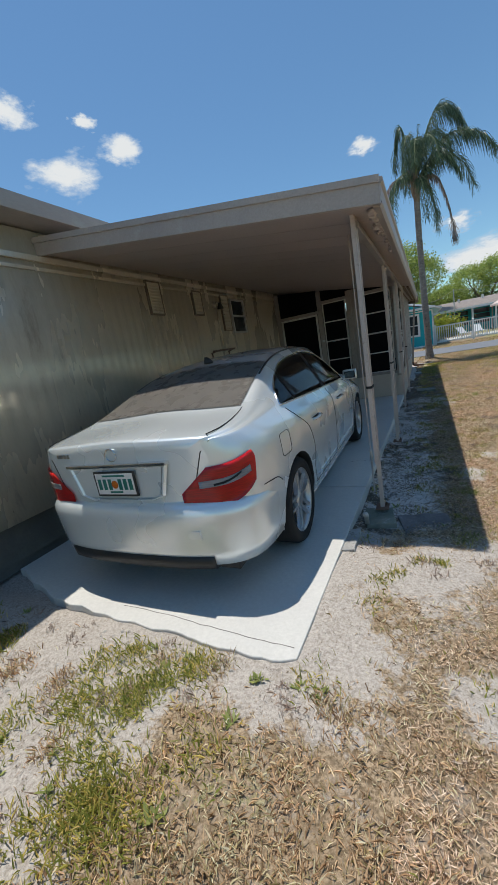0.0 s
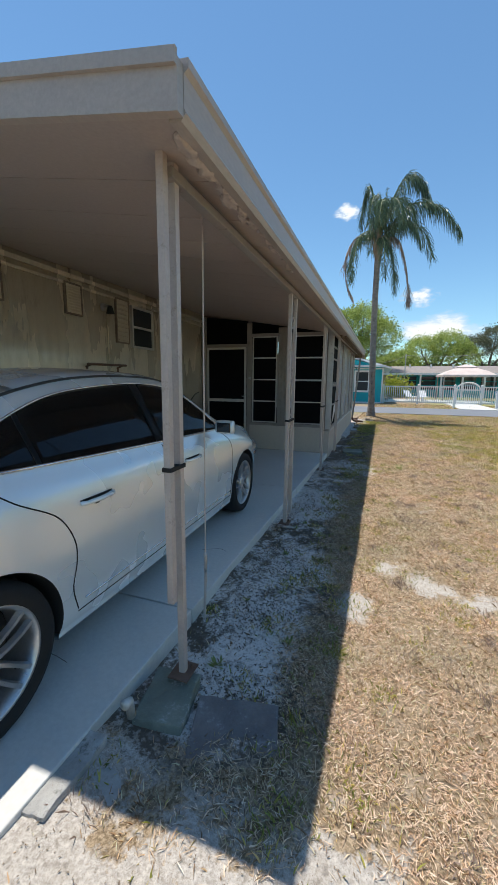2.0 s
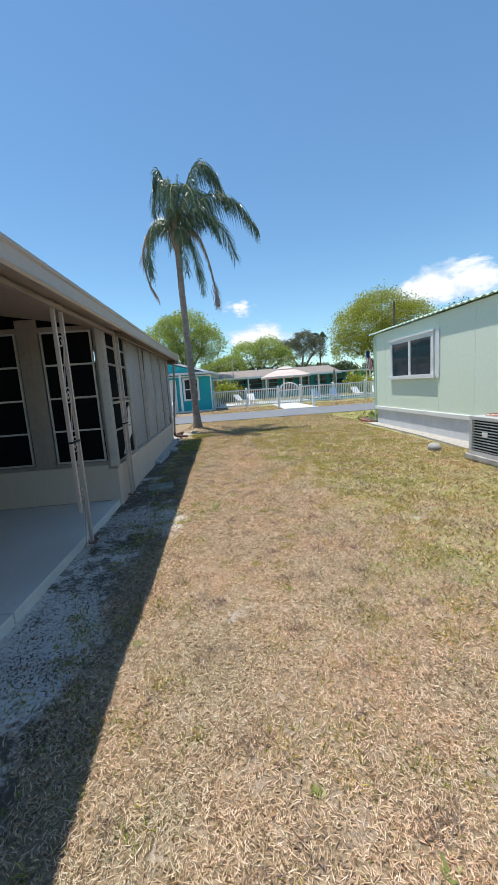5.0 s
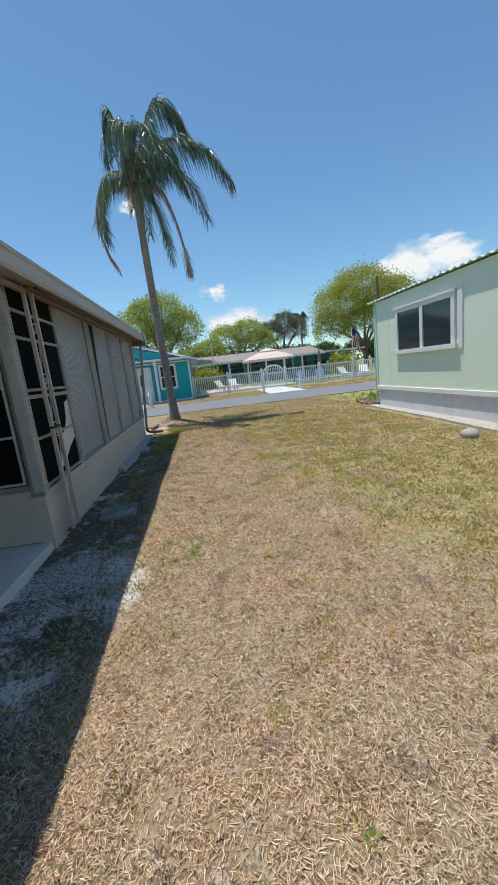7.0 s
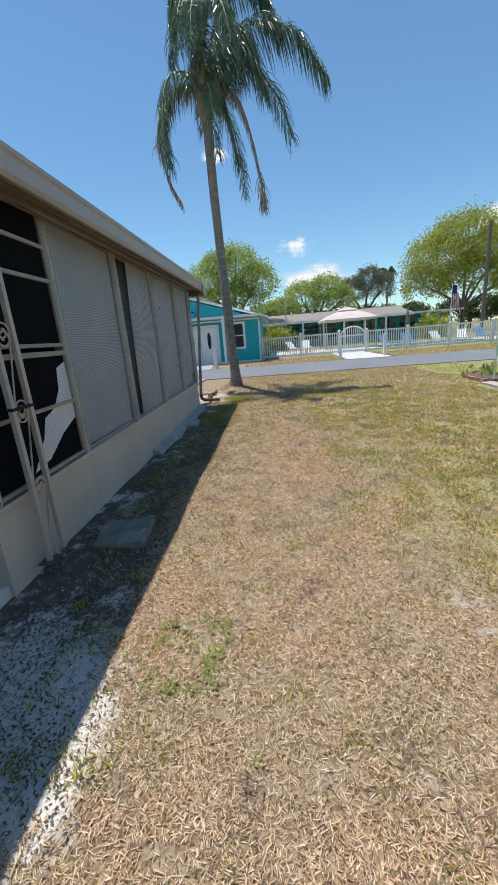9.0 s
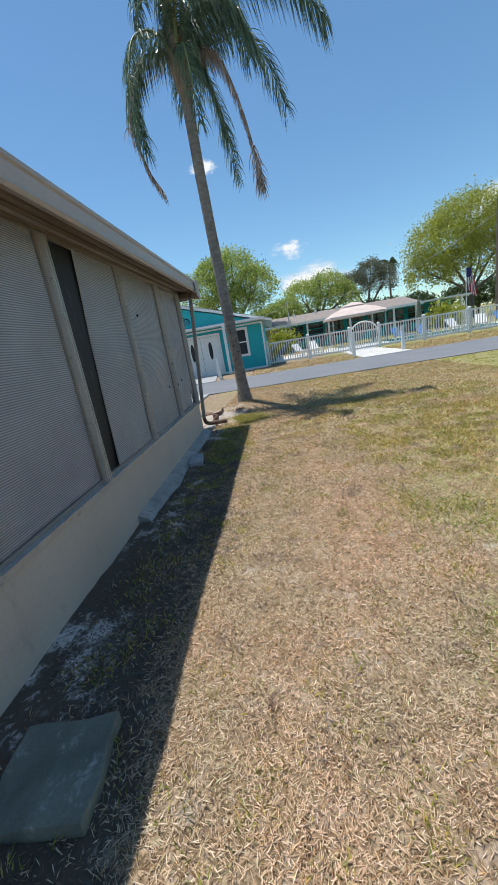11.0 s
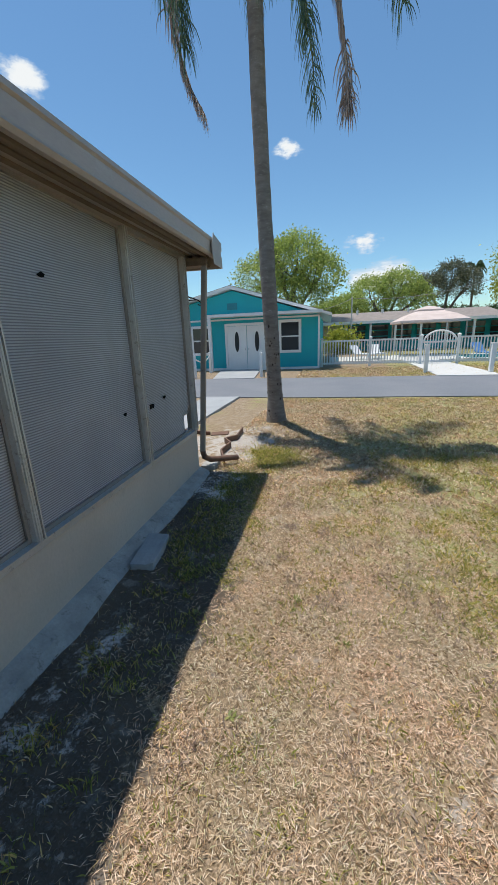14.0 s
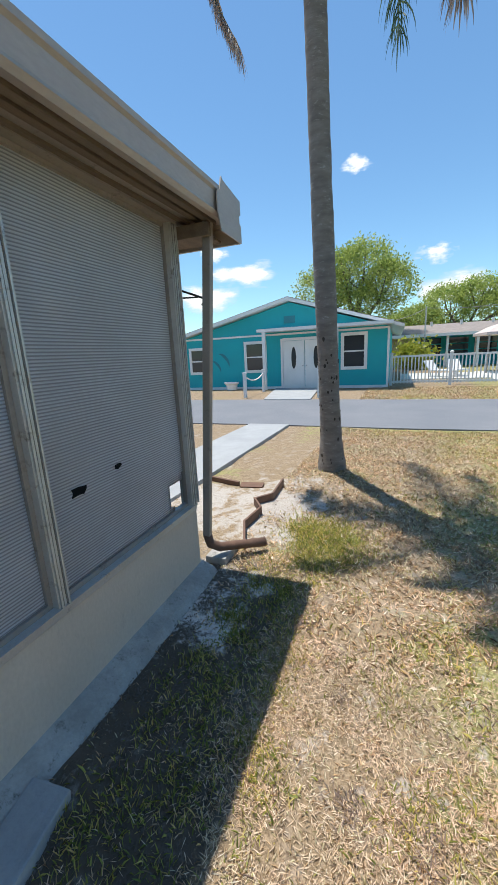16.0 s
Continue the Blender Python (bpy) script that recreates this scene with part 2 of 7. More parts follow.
MAT = dict(
    ground=ground_material(),
    concrete=surf("pale_painted_concrete", (0.59, 0.575, 0.54), (0.66, 0.645, 0.60), 1.2, 45, 0.7, 0, 0.3, 0.004, None, (0.56, 0.55, 0.53)),
    rough_concrete=surf("weathered_concrete", (0.30, 0.29, 0.27), (0.46, 0.445, 0.42), 6, 60, 0.9, 0, 0.6, 0.01, None, (0.14, 0.14, 0.12)),
    asphalt=surf("worn_asphalt", (0.17, 0.18, 0.20), (0.22, 0.225, 0.24), 0.7, 120, 0.9, 0, 0.5, 0.006),
    siding=surf("tan_metal_siding", (0.63, 0.555, 0.435), (0.70, 0.625, 0.50), 1.1, 40, 0.27, 0.3, 0.1, 0.003, (1, 1, 0.25), (0.40, 0.35, 0.28)),
    skirting=surf("dark_metal_skirting", (0.10, 0.095, 0.085), (0.15, 0.14, 0.12), 3, 50, 0.6, 0, 0.2, 0.003),
    ceiling=surf("taupe_painted_pan_ceiling", (0.39, 0.325, 0.29), (0.44, 0.37, 0.33), 0.8, 60, 0.5, 0, 0.1, 0.002),
    fascia=surf("taupe_aluminium_fascia", (0.39, 0.335, 0.30), (0.47, 0.41, 0.36), 2, 70, 0.45, 0.1, 0.15, 0.002, (1, 0.3, 1), (0.42, 0.39, 0.35)),
    post=surf("beige_aluminium_post", (0.46, 0.39, 0.35), (0.54, 0.47, 0.42), 6, 90, 0.5, 0.1, 0.2, 0.002, None, (0.33, 0.27, 0.23)),
    frame=surf("bronze_grey_aluminium", (0.30, 0.265, 0.235), (0.36, 0.32, 0.285), 5, 90, 0.45, 0.2, 0.15, 0.002, None, (0.20, 0.17, 0.15)),
    pale_frame=surf("pale_aluminium", (0.55, 0.53, 0.50), (0.64, 0.62, 0.59), 6, 90, 0.4, 0.3, 0.1, 0.001),
    knee=surf("beige_painted_block", (0.53, 0.46, 0.385), (0.59, 0.52, 0.44), 1.5, 70, 0.8, 0, 0.3, 0.003, (1, 1, 0.5), (0.42, 0.37, 0.31)),
    # opaque panel; near-black stands for the unlit room behind the mesh
    unlit_room_screen=surf("insect_screen_unlit_room", (0.006, 0.006, 0.0065), (0.009, 0.009, 0.010), 4, 200, 0.9, 0, 0.0),
    mullion=surf("dull_bare_aluminium", (0.50, 0.485, 0.465), (0.60, 0.585, 0.565), 5, 90, 0.4, 0.35, 0.15, 0.002, None, (0.26, 0.235, 0.21)),
    walk_concrete=surf("grey_walk_concrete", (0.33, 0.34, 0.345), (0.41, 0.42, 0.425), 2, 60, 0.9, 0, 0.4, 0.005, None, (0.33, 0.33, 0.33)),
    mossy=surf("mossy_concrete", (0.15, 0.16, 0.125), (0.26, 0.27, 0.22), 4, 60, 0.9, 0, 0.5, 0.008, None, (0.42, 0.42, 0.38)),
    # indoor shade is put into this near-black base colour
    room_shade=surf("interior_shade", (0.04, 0.037, 0.034), (0.055, 0.05, 0.046), 2, 40, 0.8),
    white=surf("white_vinyl", (0.74, 0.74, 0.73), (0.80, 0.80, 0.79), 2, 60, 0.45, 0, 0.08, 0.001),
    teal=surf("turquoise_painted_stucco", (0.015, 0.36, 0.41), (0.02, 0.41, 0.46), 1.2, 60, 0.8, 0, 0.3, 0.004),
    dark_teal=surf("grey_teal_paint", (0.03, 0.20, 0.24), (0.04, 0.24, 0.28), 3, 60, 0.8, 0, 0.2, 0.003),
    mint=surf("mint_painted_metal", (0.71, 0.81, 0.655), (0.76, 0.84, 0.70), 0.9, 50, 0.5, 0, 0.12, 0.003, (1, 1, 0.3)),
    mint_trim=surf("mint_trim", (0.50, 0.66, 0.53), (0.55, 0.70, 0.58), 2, 50, 0.5, 0, 0.1, 0.002),
    block_white=surf("whitewashed_block", (0.60, 0.60, 0.61), (0.70, 0.70, 0.70), 3, 50, 0.85, 0, 0.4, 0.006, None, (0.44, 0.45, 0.47)),
    window=glassy("dark_window_glass", (0.03, 0.035, 0.04)),
    shingle=surf("grey_brown_shingle", (0.24, 0.20, 0.18), (0.33, 0.29, 0.26), 3, 30, 0.9, 0, 0.6, 0.02),
    tan_wall=surf("tan_stucco", (0.50, 0.42, 0.33), (0.56, 0.48, 0.38), 2, 50, 0.85, 0, 0.3, 0.004),
    wood=surf("weathered_brown_wood", (0.13, 0.095, 0.07), (0.22, 0.17, 0.125), 4, 50, 0.85, 0, 0.5, 0.005, (4, 0.4, 4), (0.13, 0.085, 0.06)),
    rust=surf("rusty_brown_metal", (0.14, 0.075, 0.05), (0.22, 0.13, 0.09), 8, 70, 0.75, 0.2, 0.4, 0.004),
    red_brick=surf("red_edging_stone", (0.32, 0.13, 0.09), (0.42, 0.22, 0.16), 9, 60, 0.9, 0, 0.5, 0.008, None, None, 0.2),
    bark=surf("grey_palm_bark", (0.20, 0.17, 0.15), (0.33, 0.295, 0.265), 5, 40, 0.9, 0, 0.9, 0.03, (1, 1, 3), (0.48, 0.46, 0.43)),
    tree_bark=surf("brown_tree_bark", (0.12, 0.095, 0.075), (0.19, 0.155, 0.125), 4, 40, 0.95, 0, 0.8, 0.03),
    palm_boot=surf("brown_palm_sheath", (0.19, 0.135, 0.09), (0.32, 0.25, 0.18), 7, 50, 0.8, 0, 0.6, 0.01, (3, 3, 0.5)),
    frond=leafy("green_palm_leaflet", (0.055, 0.10, 0.055), (0.15, 0.21, 0.12), 0.3, 0.32),
    dead_frond=leafy("browned_palm_leaflet", (0.28, 0.20, 0.165), (0.50, 0.40, 0.33), 0.25, 0.5),
    rib=surf("palm_rib", (0.13, 0.17, 0.07), (0.20, 0.23, 0.10), 8, 50, 0.5),
    leaf=leafy("green_leaf", (0.20, 0.29, 0.06), (0.54, 0.60, 0.17), 0.5),
    lime_leaf=leafy("lime_leaf", (0.27, 0.31, 0.03), (0.47, 0.48, 0.08), 0.35),
    dark_leaf=leafy("dark_green_leaf", (0.035, 0.065, 0.02), (0.10, 0.15, 0.045), 0.3),
    grey_leaf=leafy("grey_green_leaf", (0.11, 0.125, 0.075), (0.22, 0.22, 0.14), 0.3),
    straw=dry_blades("dry_grass_blade", ((0.0, (0.207, 0.137, 0.079)), (0.22, (0.439, 0.303, 0.183)), (0.5, (0.731, 0.540, 0.359)), (0.78, (0.772, 0.771, 0.573)), (0.86, (0.464, 0.403, 0.222)), (1.0, (0.305, 0.273, 0.131)))),
    thatch=dry_blades("dead_grass_thatch", ((0.0, (0.162, 0.113, 0.075)), (0.2, (0.403, 0.294, 0.205)), (0.5, (0.665, 0.520, 0.386)), (0.85, (0.826, 0.686, 0.552)), (1.0, (0.883, 0.804, 0.702)))),
    blade=dry_blades("green_grass_blade", ((0.0, (0.181, 0.229, 0.047)), (0.5, (0.362, 0.396, 0.094)), (0.8, (0.653, 0.586, 0.172)), (1.0, (0.815, 0.634, 0.296))), 0.3),
    weed=leafy("green_weed_leaf", (0.17, 0.21, 0.05), (0.38, 0.40, 0.13), 0.3, 0.5),
    pale_fabric=surf("pinkish_canopy_fabric", (0.62, 0.50, 0.45), (0.70, 0.58, 0.53), 3, 90, 0.9),
    black=surf("black_rubber", (0.010, 0.010, 0.010), (0.018, 0.018, 0.018), 8, 90, 0.9, 0, 0.2, 0.002),
    blue=surf("blue_sling_fabric", (0.06, 0.18, 0.42), (0.09, 0.24, 0.5), 5, 90, 0.8),
    red=surf("red_cloth", (0.45, 0.03, 0.03), (0.55, 0.05, 0.045), 5, 90, 0.85),
    navy=surf("navy_cloth", (0.02, 0.025, 0.10), (0.03, 0.035, 0.14), 5, 90, 0.85),
    water=glassy("pool_water", (0.03, 0.30, 0.38), 0.05),
    steel=surf("galvanised_steel", (0.45, 0.45, 0.45), (0.58, 0.58, 0.58), 9, 90, 0.4, 0.8),
    ac_grey=surf("grey_ac_panel", (0.50, 0.50, 0.49), (0.58, 0.58, 0.57), 4, 60, 0.5, 0.1),
    slate=surf("dark_worn_paver", (0.15, 0.13, 0.125), (0.24, 0.215, 0.20), 5, 60, 0.9, 0, 0.5, 0.006, None, (0.34, 0.33, 0.32)),
    litter=surf("dark_leaf_litter", (0.045, 0.036, 0.028), (0.085, 0.068, 0.052), 9, 60, 0.95),
    gravel=surf("pale_gravel", (0.34, 0.315, 0.28), (0.54, 0.51, 0.46), 12, 70, 0.9, 0, 0.4, 0.004),
)


for dark in (MAT["unlit_room_screen"], MAT["room_shade"]):
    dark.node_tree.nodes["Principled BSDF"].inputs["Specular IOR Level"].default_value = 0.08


# ---- mesh helpers ----
def box(bm, x0, x1, y0, y1, z0, z1, bev=0.0):
    m = Matrix.LocRotScale(((x0 + x1) / 2, (y0 + y1) / 2, (z0 + z1) / 2), None, (abs(x1 - x0), abs(y1 - y0), abs(z1 - z0)))
    r = bmesh.ops.create_cube(bm, size=1, matrix=m)
    if bev:
        es = list({e for v in r["verts"] for e in v.link_edges})
        bmesh.ops.bevel(bm, geom=es, offset=bev, segments=2, affect="EDGES", profile=0.7)


def rings(bm, loops, close=True, cap=True):
    """Skin a list of rings of points."""
    vs = [[bm.verts.new(p) for p in l] for l in loops]
    n = len(vs[0])
    for a, b in zip(vs, vs[1:]):
        for i in range(n if close else n - 1):
            j = (i + 1) % n
            bm.faces.new((a[i], a[j], b[j], b[i]))
    if cap and close:
        bm.faces.new(vs[0][::-1])
        bm.faces.new(vs[-1])


def tube(bm, pts, r, seg=8, flat=1.0):
    """A round bar along points; r: one radius or one for each point."""
    pts = [Vector(p) for p in pts]
    rs = r if isinstance(r, (list, tuple)) else [r] * len(pts)
    loops, up = [], Vector((0, 0, 1))
    for i, p in enumerate(pts):
        d = (pts[min(i + 1, len(pts) - 1)] - pts[max(i - 1, 0)]).normalized()
        ref = up if abs(d.dot(up)) < 0.95 else Vector((0, 1, 0))
        a = d.cross(ref).normalized()
        b = a.cross(d)
        loops.append([p + rs[i] * (math.cos(2 * math.pi * k / seg) * a + flat * math.sin(2 * math.pi * k / seg) * b) for k in range(seg)])
    rings(bm, loops)


def bar(bm, p, q, w, d, side=(1, 0, 0)):
    """A rectangular bar from p to q; w along side, d across."""
    p, q = Vector(p), Vector(q)
    t = (q - p).normalized()
    s = (Vector(side) - t * Vector(side).dot(t)).normalized()
    o = t.cross(s)
    rings(bm, [[c + s * a * w / 2 + o * b * d / 2 for a, b in ((-1, -1), (1, -1), (1, 1), (-1, 1))] for c in (p, q)])


def prism(bm, poly, axis, lo, hi):
    """Extrude a polygon (pairs in the two other axes) along an axis."""
    def at(a, b, c):
        return {"x": (c, a, b), "y": (a, c, b), "z": (a, b, c)}[axis]
    rings(bm, [[at(a, b, c) for a, b in poly] for c in (lo, hi)])


def mesh_of(name, bm, mat, smooth=False, bevel=0.0):
    bmesh.ops.recalc_face_normals(bm, faces=bm.faces)
    me = bpy.data.meshes.new(name)
    bm.to_mesh(me)
    bm.free()
    me.materials.append(mat)
    if smooth:
        me.polygons.foreach_set("use_smooth", [True] * len(me.polygons))
    return me


def part(name, bm, mat, parent=None, label="", smooth=False, bevel=0.0):
    ob = new(name, mesh_of(name, bm, mat, smooth))
    if parent:
        ob.parent = parent
    if bevel:
        b = ob.modifiers.new("edge", "BEVEL")
        b.width, b.segments, b.limit_method = bevel, 2, "ANGLE"
    return tagged(ob, label)


def shared(name, me, parent, m=None, label=""):
    ob = new(name, me)
    ob.parent = parent
    if m is not None:
        ob.matrix_basis = m
    return tagged(ob, label)


def thing(name, label, category, group="", kind="", at=(0, 0, 0)):
    ob = new(name)
    ob.empty_display_size = 0.1
    ob.location = at
    return tagged(ob, label, category, group, kind)


def quick(name, verts, faces, mat):
    me = bpy.data.meshes.new(name)
    me.from_pydata(verts, [], faces)
    me.materials.append(mat)
    return me


def quads(name, arr, mat):
    """One mesh from an array (n, 3 or 4, 3) of separate faces."""
    arr = np.asarray(arr, dtype=np.float32)
    n, k = arr.shape[:2]
    me = bpy.data.meshes.new(name)
    me.vertices.add(n * k)
    me.vertices.foreach_set("co", arr.reshape(-1))
    me.loops.add(n * k)
    me.loops.foreach_set("vertex_index", np.arange(n * k, dtype=np.int32))
    me.polygons.add(n)
    me.polygons.foreach_set("loop_start", np.arange(0, n * k, k, dtype=np.int32))
    me.update(calc_edges=True)
    me.validate()
    me.materials.append(mat)
    return me


rng = np.random.default_rng(7)
LATTICE = np.random.default_rng(3).random((64, 64))


def patchy(x, y, scale, shift=0.0):
    """Smooth random values from 0 to 1 over the plan."""
    u, v = np.asarray(x) * scale + shift + 1000.3, np.asarray(y) * scale + 1.7 * shift + 1000.7
    i, j = np.floor(u).astype(int), np.floor(v).astype(int)
    a, b = u - i, v - j
    a, b = a * a * (3 - 2 * a), b * b * (3 - 2 * b)
    g = lambda p, q: LATTICE[p % 64, q % 64]
    return (g(i, j) * (1 - a) + g(i + 1, j) * a) * (1 - b) + (g(i, j + 1) * (1 - a) + g(i + 1, j + 1) * a) * b


BARE = ((1.0, 4.75, 0.22), (1.3, 4.55, 0.2), (1.65, 4.4, 0.16), (2.0, 3.5, 0.22), (0.1, 16.3, 0.75), (-0.6, 16.4, 0.5), (0.35, 2.3, 0.45), (0.9, 2.5, 0.35), (0.75, 1.5, 0.25), (1.95, 3.0, 0.2), (0.80, 4.1, 0.13))


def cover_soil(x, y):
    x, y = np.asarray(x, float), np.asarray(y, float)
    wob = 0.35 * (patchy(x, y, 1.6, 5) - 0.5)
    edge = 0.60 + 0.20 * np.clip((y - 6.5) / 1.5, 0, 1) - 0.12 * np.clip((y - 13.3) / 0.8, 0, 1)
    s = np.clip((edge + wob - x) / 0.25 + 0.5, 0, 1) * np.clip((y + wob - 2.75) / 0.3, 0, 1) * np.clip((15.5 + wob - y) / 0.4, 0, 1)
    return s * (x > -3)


def cover_sand(x, y):
    x, y = np.asarray(x, float), np.asarray(y, float)
    s = 0.3 * np.clip((patchy(x, y, 2.3, 1) * 0.5 + patchy(x, y, 6.1, 2) * 0.5 - 0.62) / 0.12, 0, 1) * (y < 20)
    ragged = 0.9 * (patchy(x, y, 3.1, 9) * 0.6 + patchy(x, y, 9, 12) * 0.4 - 0.5)
    rim = 1.15 - np.hypot(np.maximum(0, x + 0.1), np.maximum(0, 1.45 - y)) / 0.45 + ragged
    west = np.clip((-0.35 - x) / 0.5, 0, 1) * 1.0 + ragged
    s = np.maximum(s, np.where(y < 2.9, np.maximum(rim, west), 0))
    for bx, by, br in BARE:
        s = np.maximum(s, 1.0 - 0.75 * np.hypot(x - bx, (y - by) * 0.8) / br + 0.9 * ragged)
    return np.clip(s, 0, 1)


def cover_green(x, y):
    x, y = np.asarray(x, float), np.asarray(y, float)
    g = patchy(x, y, 0.45, 4) * 0.55 + patchy(x, y, 1.5, 6) * 0.45 + np.clip((x - 2.3) * 0.10, -0.10, 0.26) + np.clip((y - 14.5) * 0.03, 0, 0.12) * (x > 0.9)
    g = g + 0.34 * np.clip((x - 2.0 - 0.10 * (16 - y)) / 0.9, 0, 1) * np.clip((y - 7.5) / 4, 0, 1) * (y < 21)
    g = g + 0.13 * np.clip((x - 1.35 - 0.35 * np.sin(y * 0.8)) / 0.7, 0, 1) * np.clip((y - 3.5) / 3, 0, 1) * (y < 21)
    near_spout = 1.3 - np.hypot(x - 0.75, y - 15.75) / 0.45
    return np.maximum(np.clip((g - 0.53) / 0.42, 0, 1), np.clip(near_spout, 0, 1))


def cover_dark_soil(x, y):
    """How dark the soil strip is: patchy, more so past y 8.6 and x 0.45."""
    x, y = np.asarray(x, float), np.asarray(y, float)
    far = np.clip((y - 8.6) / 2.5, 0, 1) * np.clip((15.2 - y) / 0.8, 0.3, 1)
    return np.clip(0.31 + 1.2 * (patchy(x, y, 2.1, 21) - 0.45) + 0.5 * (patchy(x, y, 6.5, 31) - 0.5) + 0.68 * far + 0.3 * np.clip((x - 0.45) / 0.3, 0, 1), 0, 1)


# ---- ground and paving ----
def lumps(x, y):
    d = max(0.0, min(1.0, (22 - y) / 3)) * max(0.0, min(1.0, (9 - abs(x)) / 3)) * max(0.0, min(1.0, (y + 4) / 3))
    mound = 0.12 * math.exp(-((x - 0.61) ** 2 + (y - 17.5) ** 2) / 0.7)
    return d * (0.035 * noise.noise((x * 1.3, y * 1.3, 0.3)) + 0.012 * noise.noise((x * 6, y * 6, 2.0))) - 0.02 + mound + (0.068 if x > -0.25 or y < 1.55 else 0.01) * max(0.0, min(1.0, (3.2 - y) / 0.8)) * max(0.0, min(1.0, (1.2 - x) / 0.8))


def build_ground():
    def line(lo, hi, step, far):
        mid = list(np.arange(lo, hi + step / 2, step))
        out, v, s = [], hi, step
        while v < far:
            s *= 1.35
            v += s
            out.append(v)
        back, v, s = [], lo, step
        while v > -far:
            s *= 1.35
            v -= s
            back.append(v)
        return back[::-1] + mid + out
    xs, ys = line(-3.0, 8.5, 0.1, 900), line(-2.0, 20.5, 0.1, 900)
    verts = [(x, y, lumps(x, y)) for y in ys for x in xs]
    n = len(xs)
    faces = [(j * n + i, j * n + i + 1, (j + 1) * n + i + 1, (j + 1) * n + i) for j in range(len(ys) - 1) for i in range(n - 1)]
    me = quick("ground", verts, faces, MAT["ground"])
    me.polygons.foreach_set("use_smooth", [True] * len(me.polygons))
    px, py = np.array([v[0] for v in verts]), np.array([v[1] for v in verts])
    for key, f in (("soil", cover_soil), ("sand", cover_sand), ("green", cover_green), ("dark_soil", cover_dark_soil)):
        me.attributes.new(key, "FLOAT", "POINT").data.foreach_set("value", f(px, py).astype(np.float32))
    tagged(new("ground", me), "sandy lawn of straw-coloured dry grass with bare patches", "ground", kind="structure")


build_ground()

bm = bmesh.new()
n = 60
near = [(-60 + 160 * i / n, 20.75 + 0.05 * math.sin(i * 2.1) - 0.012 * max(0, (-60 + 160 * i / n) - 4)) for i in range(n + 1)]
rings(bm, [[(x, y, -0.05), (x, y, 0.004), (x, y + 4.5, 0.012), (x, y + 4.5, -0.05)] for x, y in near])
tagged(part("road", bm, MAT["asphalt"]), "grey worn asphalt lane with grassy verges", "road", kind="structure")

SLAB = 0.062
edge_front = [(-2.70, 1.80)] + [(x, float(np.interp(x, (-2.70, -1.96, -1.25, -0.55, -0.26, -0.155), (1.80, 1.57, 1.50, 1.47, 1.44, 1.47))) + 0.03 * noise.noise((x * 7, 0.4, 0)) + 0.012 * noise.noise((x * 30, 3, 0))) for x in np.arange(-2.62, -0.20, 0.05)] + [(-0.155, 1.49)]
drive = thing("driveway", "pale smooth concrete carport slab with a broken front edge", "driveway", kind="structure")


def slab_panel(poly):
    bm = bmesh.new()
    prism(bm, poly, "z", -0.12, SLAB)
    part("slab_panel", bm, MAT["concrete"], drive, bevel=0.006)


def edge_x(y):
    return -0.155 + 0.125 * (y - 1.44) / 7.56


slab_panel(edge_front + [(edge_x(3.594), 3.594), (-2.70, 3.594)])
slab_panel([(-2.70, 3.606), (edge_x(3.606), 3.606), (edge_x(6.394), 6.394), (-2.70, 6.394)])
slab_panel([(-2.70, 6.406), (edge_x(6.406), 6.406), (-0.02, 8.97), (-2.70, 8.97)])

for crack in ([(-1.35, 1.62), (-1.0, 1.61), (-0.75, 1.585), (-0.5, 1.565), (-0.30, 1.55), (-0.15, 1.545)], [(-0.9, 3.0), (-0.62, 3.03), (-0.45, 3.01)], [(-0.42, 4.35), (-0.30, 4.42), (-0.2, 4.38)]):
    bm = bmesh.new()
    pts = [(x + 0.006 * noise.noise((x * 40, y, 1)), y + 0.008 * noise.noise((x * 30, y * 30, 0)), SLAB + 0.0005) for (x0, y0), (x1, y1) in zip(crack, crack[1:]) for x, y in ((x0 + (x1 - x0) * u, y0 + (y1 - y0) * u) for u in (0, 0.25, 0.5, 0.75))]
    tube(bm, pts, 0.0022, 5, 0.4)
    part("crack", bm, MAT["slate"], drive, "thin dark crack")


# ---- the tan mobile home ----
WALL = -2.73
house = thing("mobile_home", "tan mobile home with ribbed vertical metal siding", "house")
bm = bmesh.new()
pts = [(WALL + 0.0016 + 0.0010 * math.sin(2 * math.pi * yy / 0.13) + 0.002 * noise.noise((yy * 1.3, 0, 0)), yy) for yy in np.arange(-3.0, 15.04, 0.0184)]
loop = pts + [(WALL - 0.1, 15.05), (WALL - 0.1, -3.0)]
prism(bm, loop, "z", 0.42, 2.90)
part("ribbed_wall", bm, MAT["siding"], house, smooth=True)
bm = bmesh.new()
for i in range(5):
    z = 0.02 + 0.083 * i
    prism(bm, [(WALL - 0.08, z), (WALL - 0.035, z), (WALL - 0.065, z + 0.08), (WALL - 0.08, z + 0.08)], "y", -3.0, 8.9)
part("skirting", bm, MAT["skirting"], house, "dark horizontal skirting slats")
bm = bmesh.new()
box(bm, -7.0, WALL - 0.1, -3.0, 15.0, 0.0, 2.9)
part("core", bm, MAT["siding"], house)
bm = bmesh.new()
box(bm, -7.2, WALL + 0.28, -3.3, 15.2, 2.92, 3.06, 0.01)
part("roof", bm, MAT["fascia"], house, "taupe metal-edged roof")
bm = bmesh.new()
box(bm, WALL, WALL + 0.035, -3.0, 9.0, 2.63, 2.68, 0.006)
box(bm, WALL, WALL + 0.02, -3.0, 9.0, 2.55, 2.58, 0.005)
part("cornice_trim", bm, MAT["siding"], house)


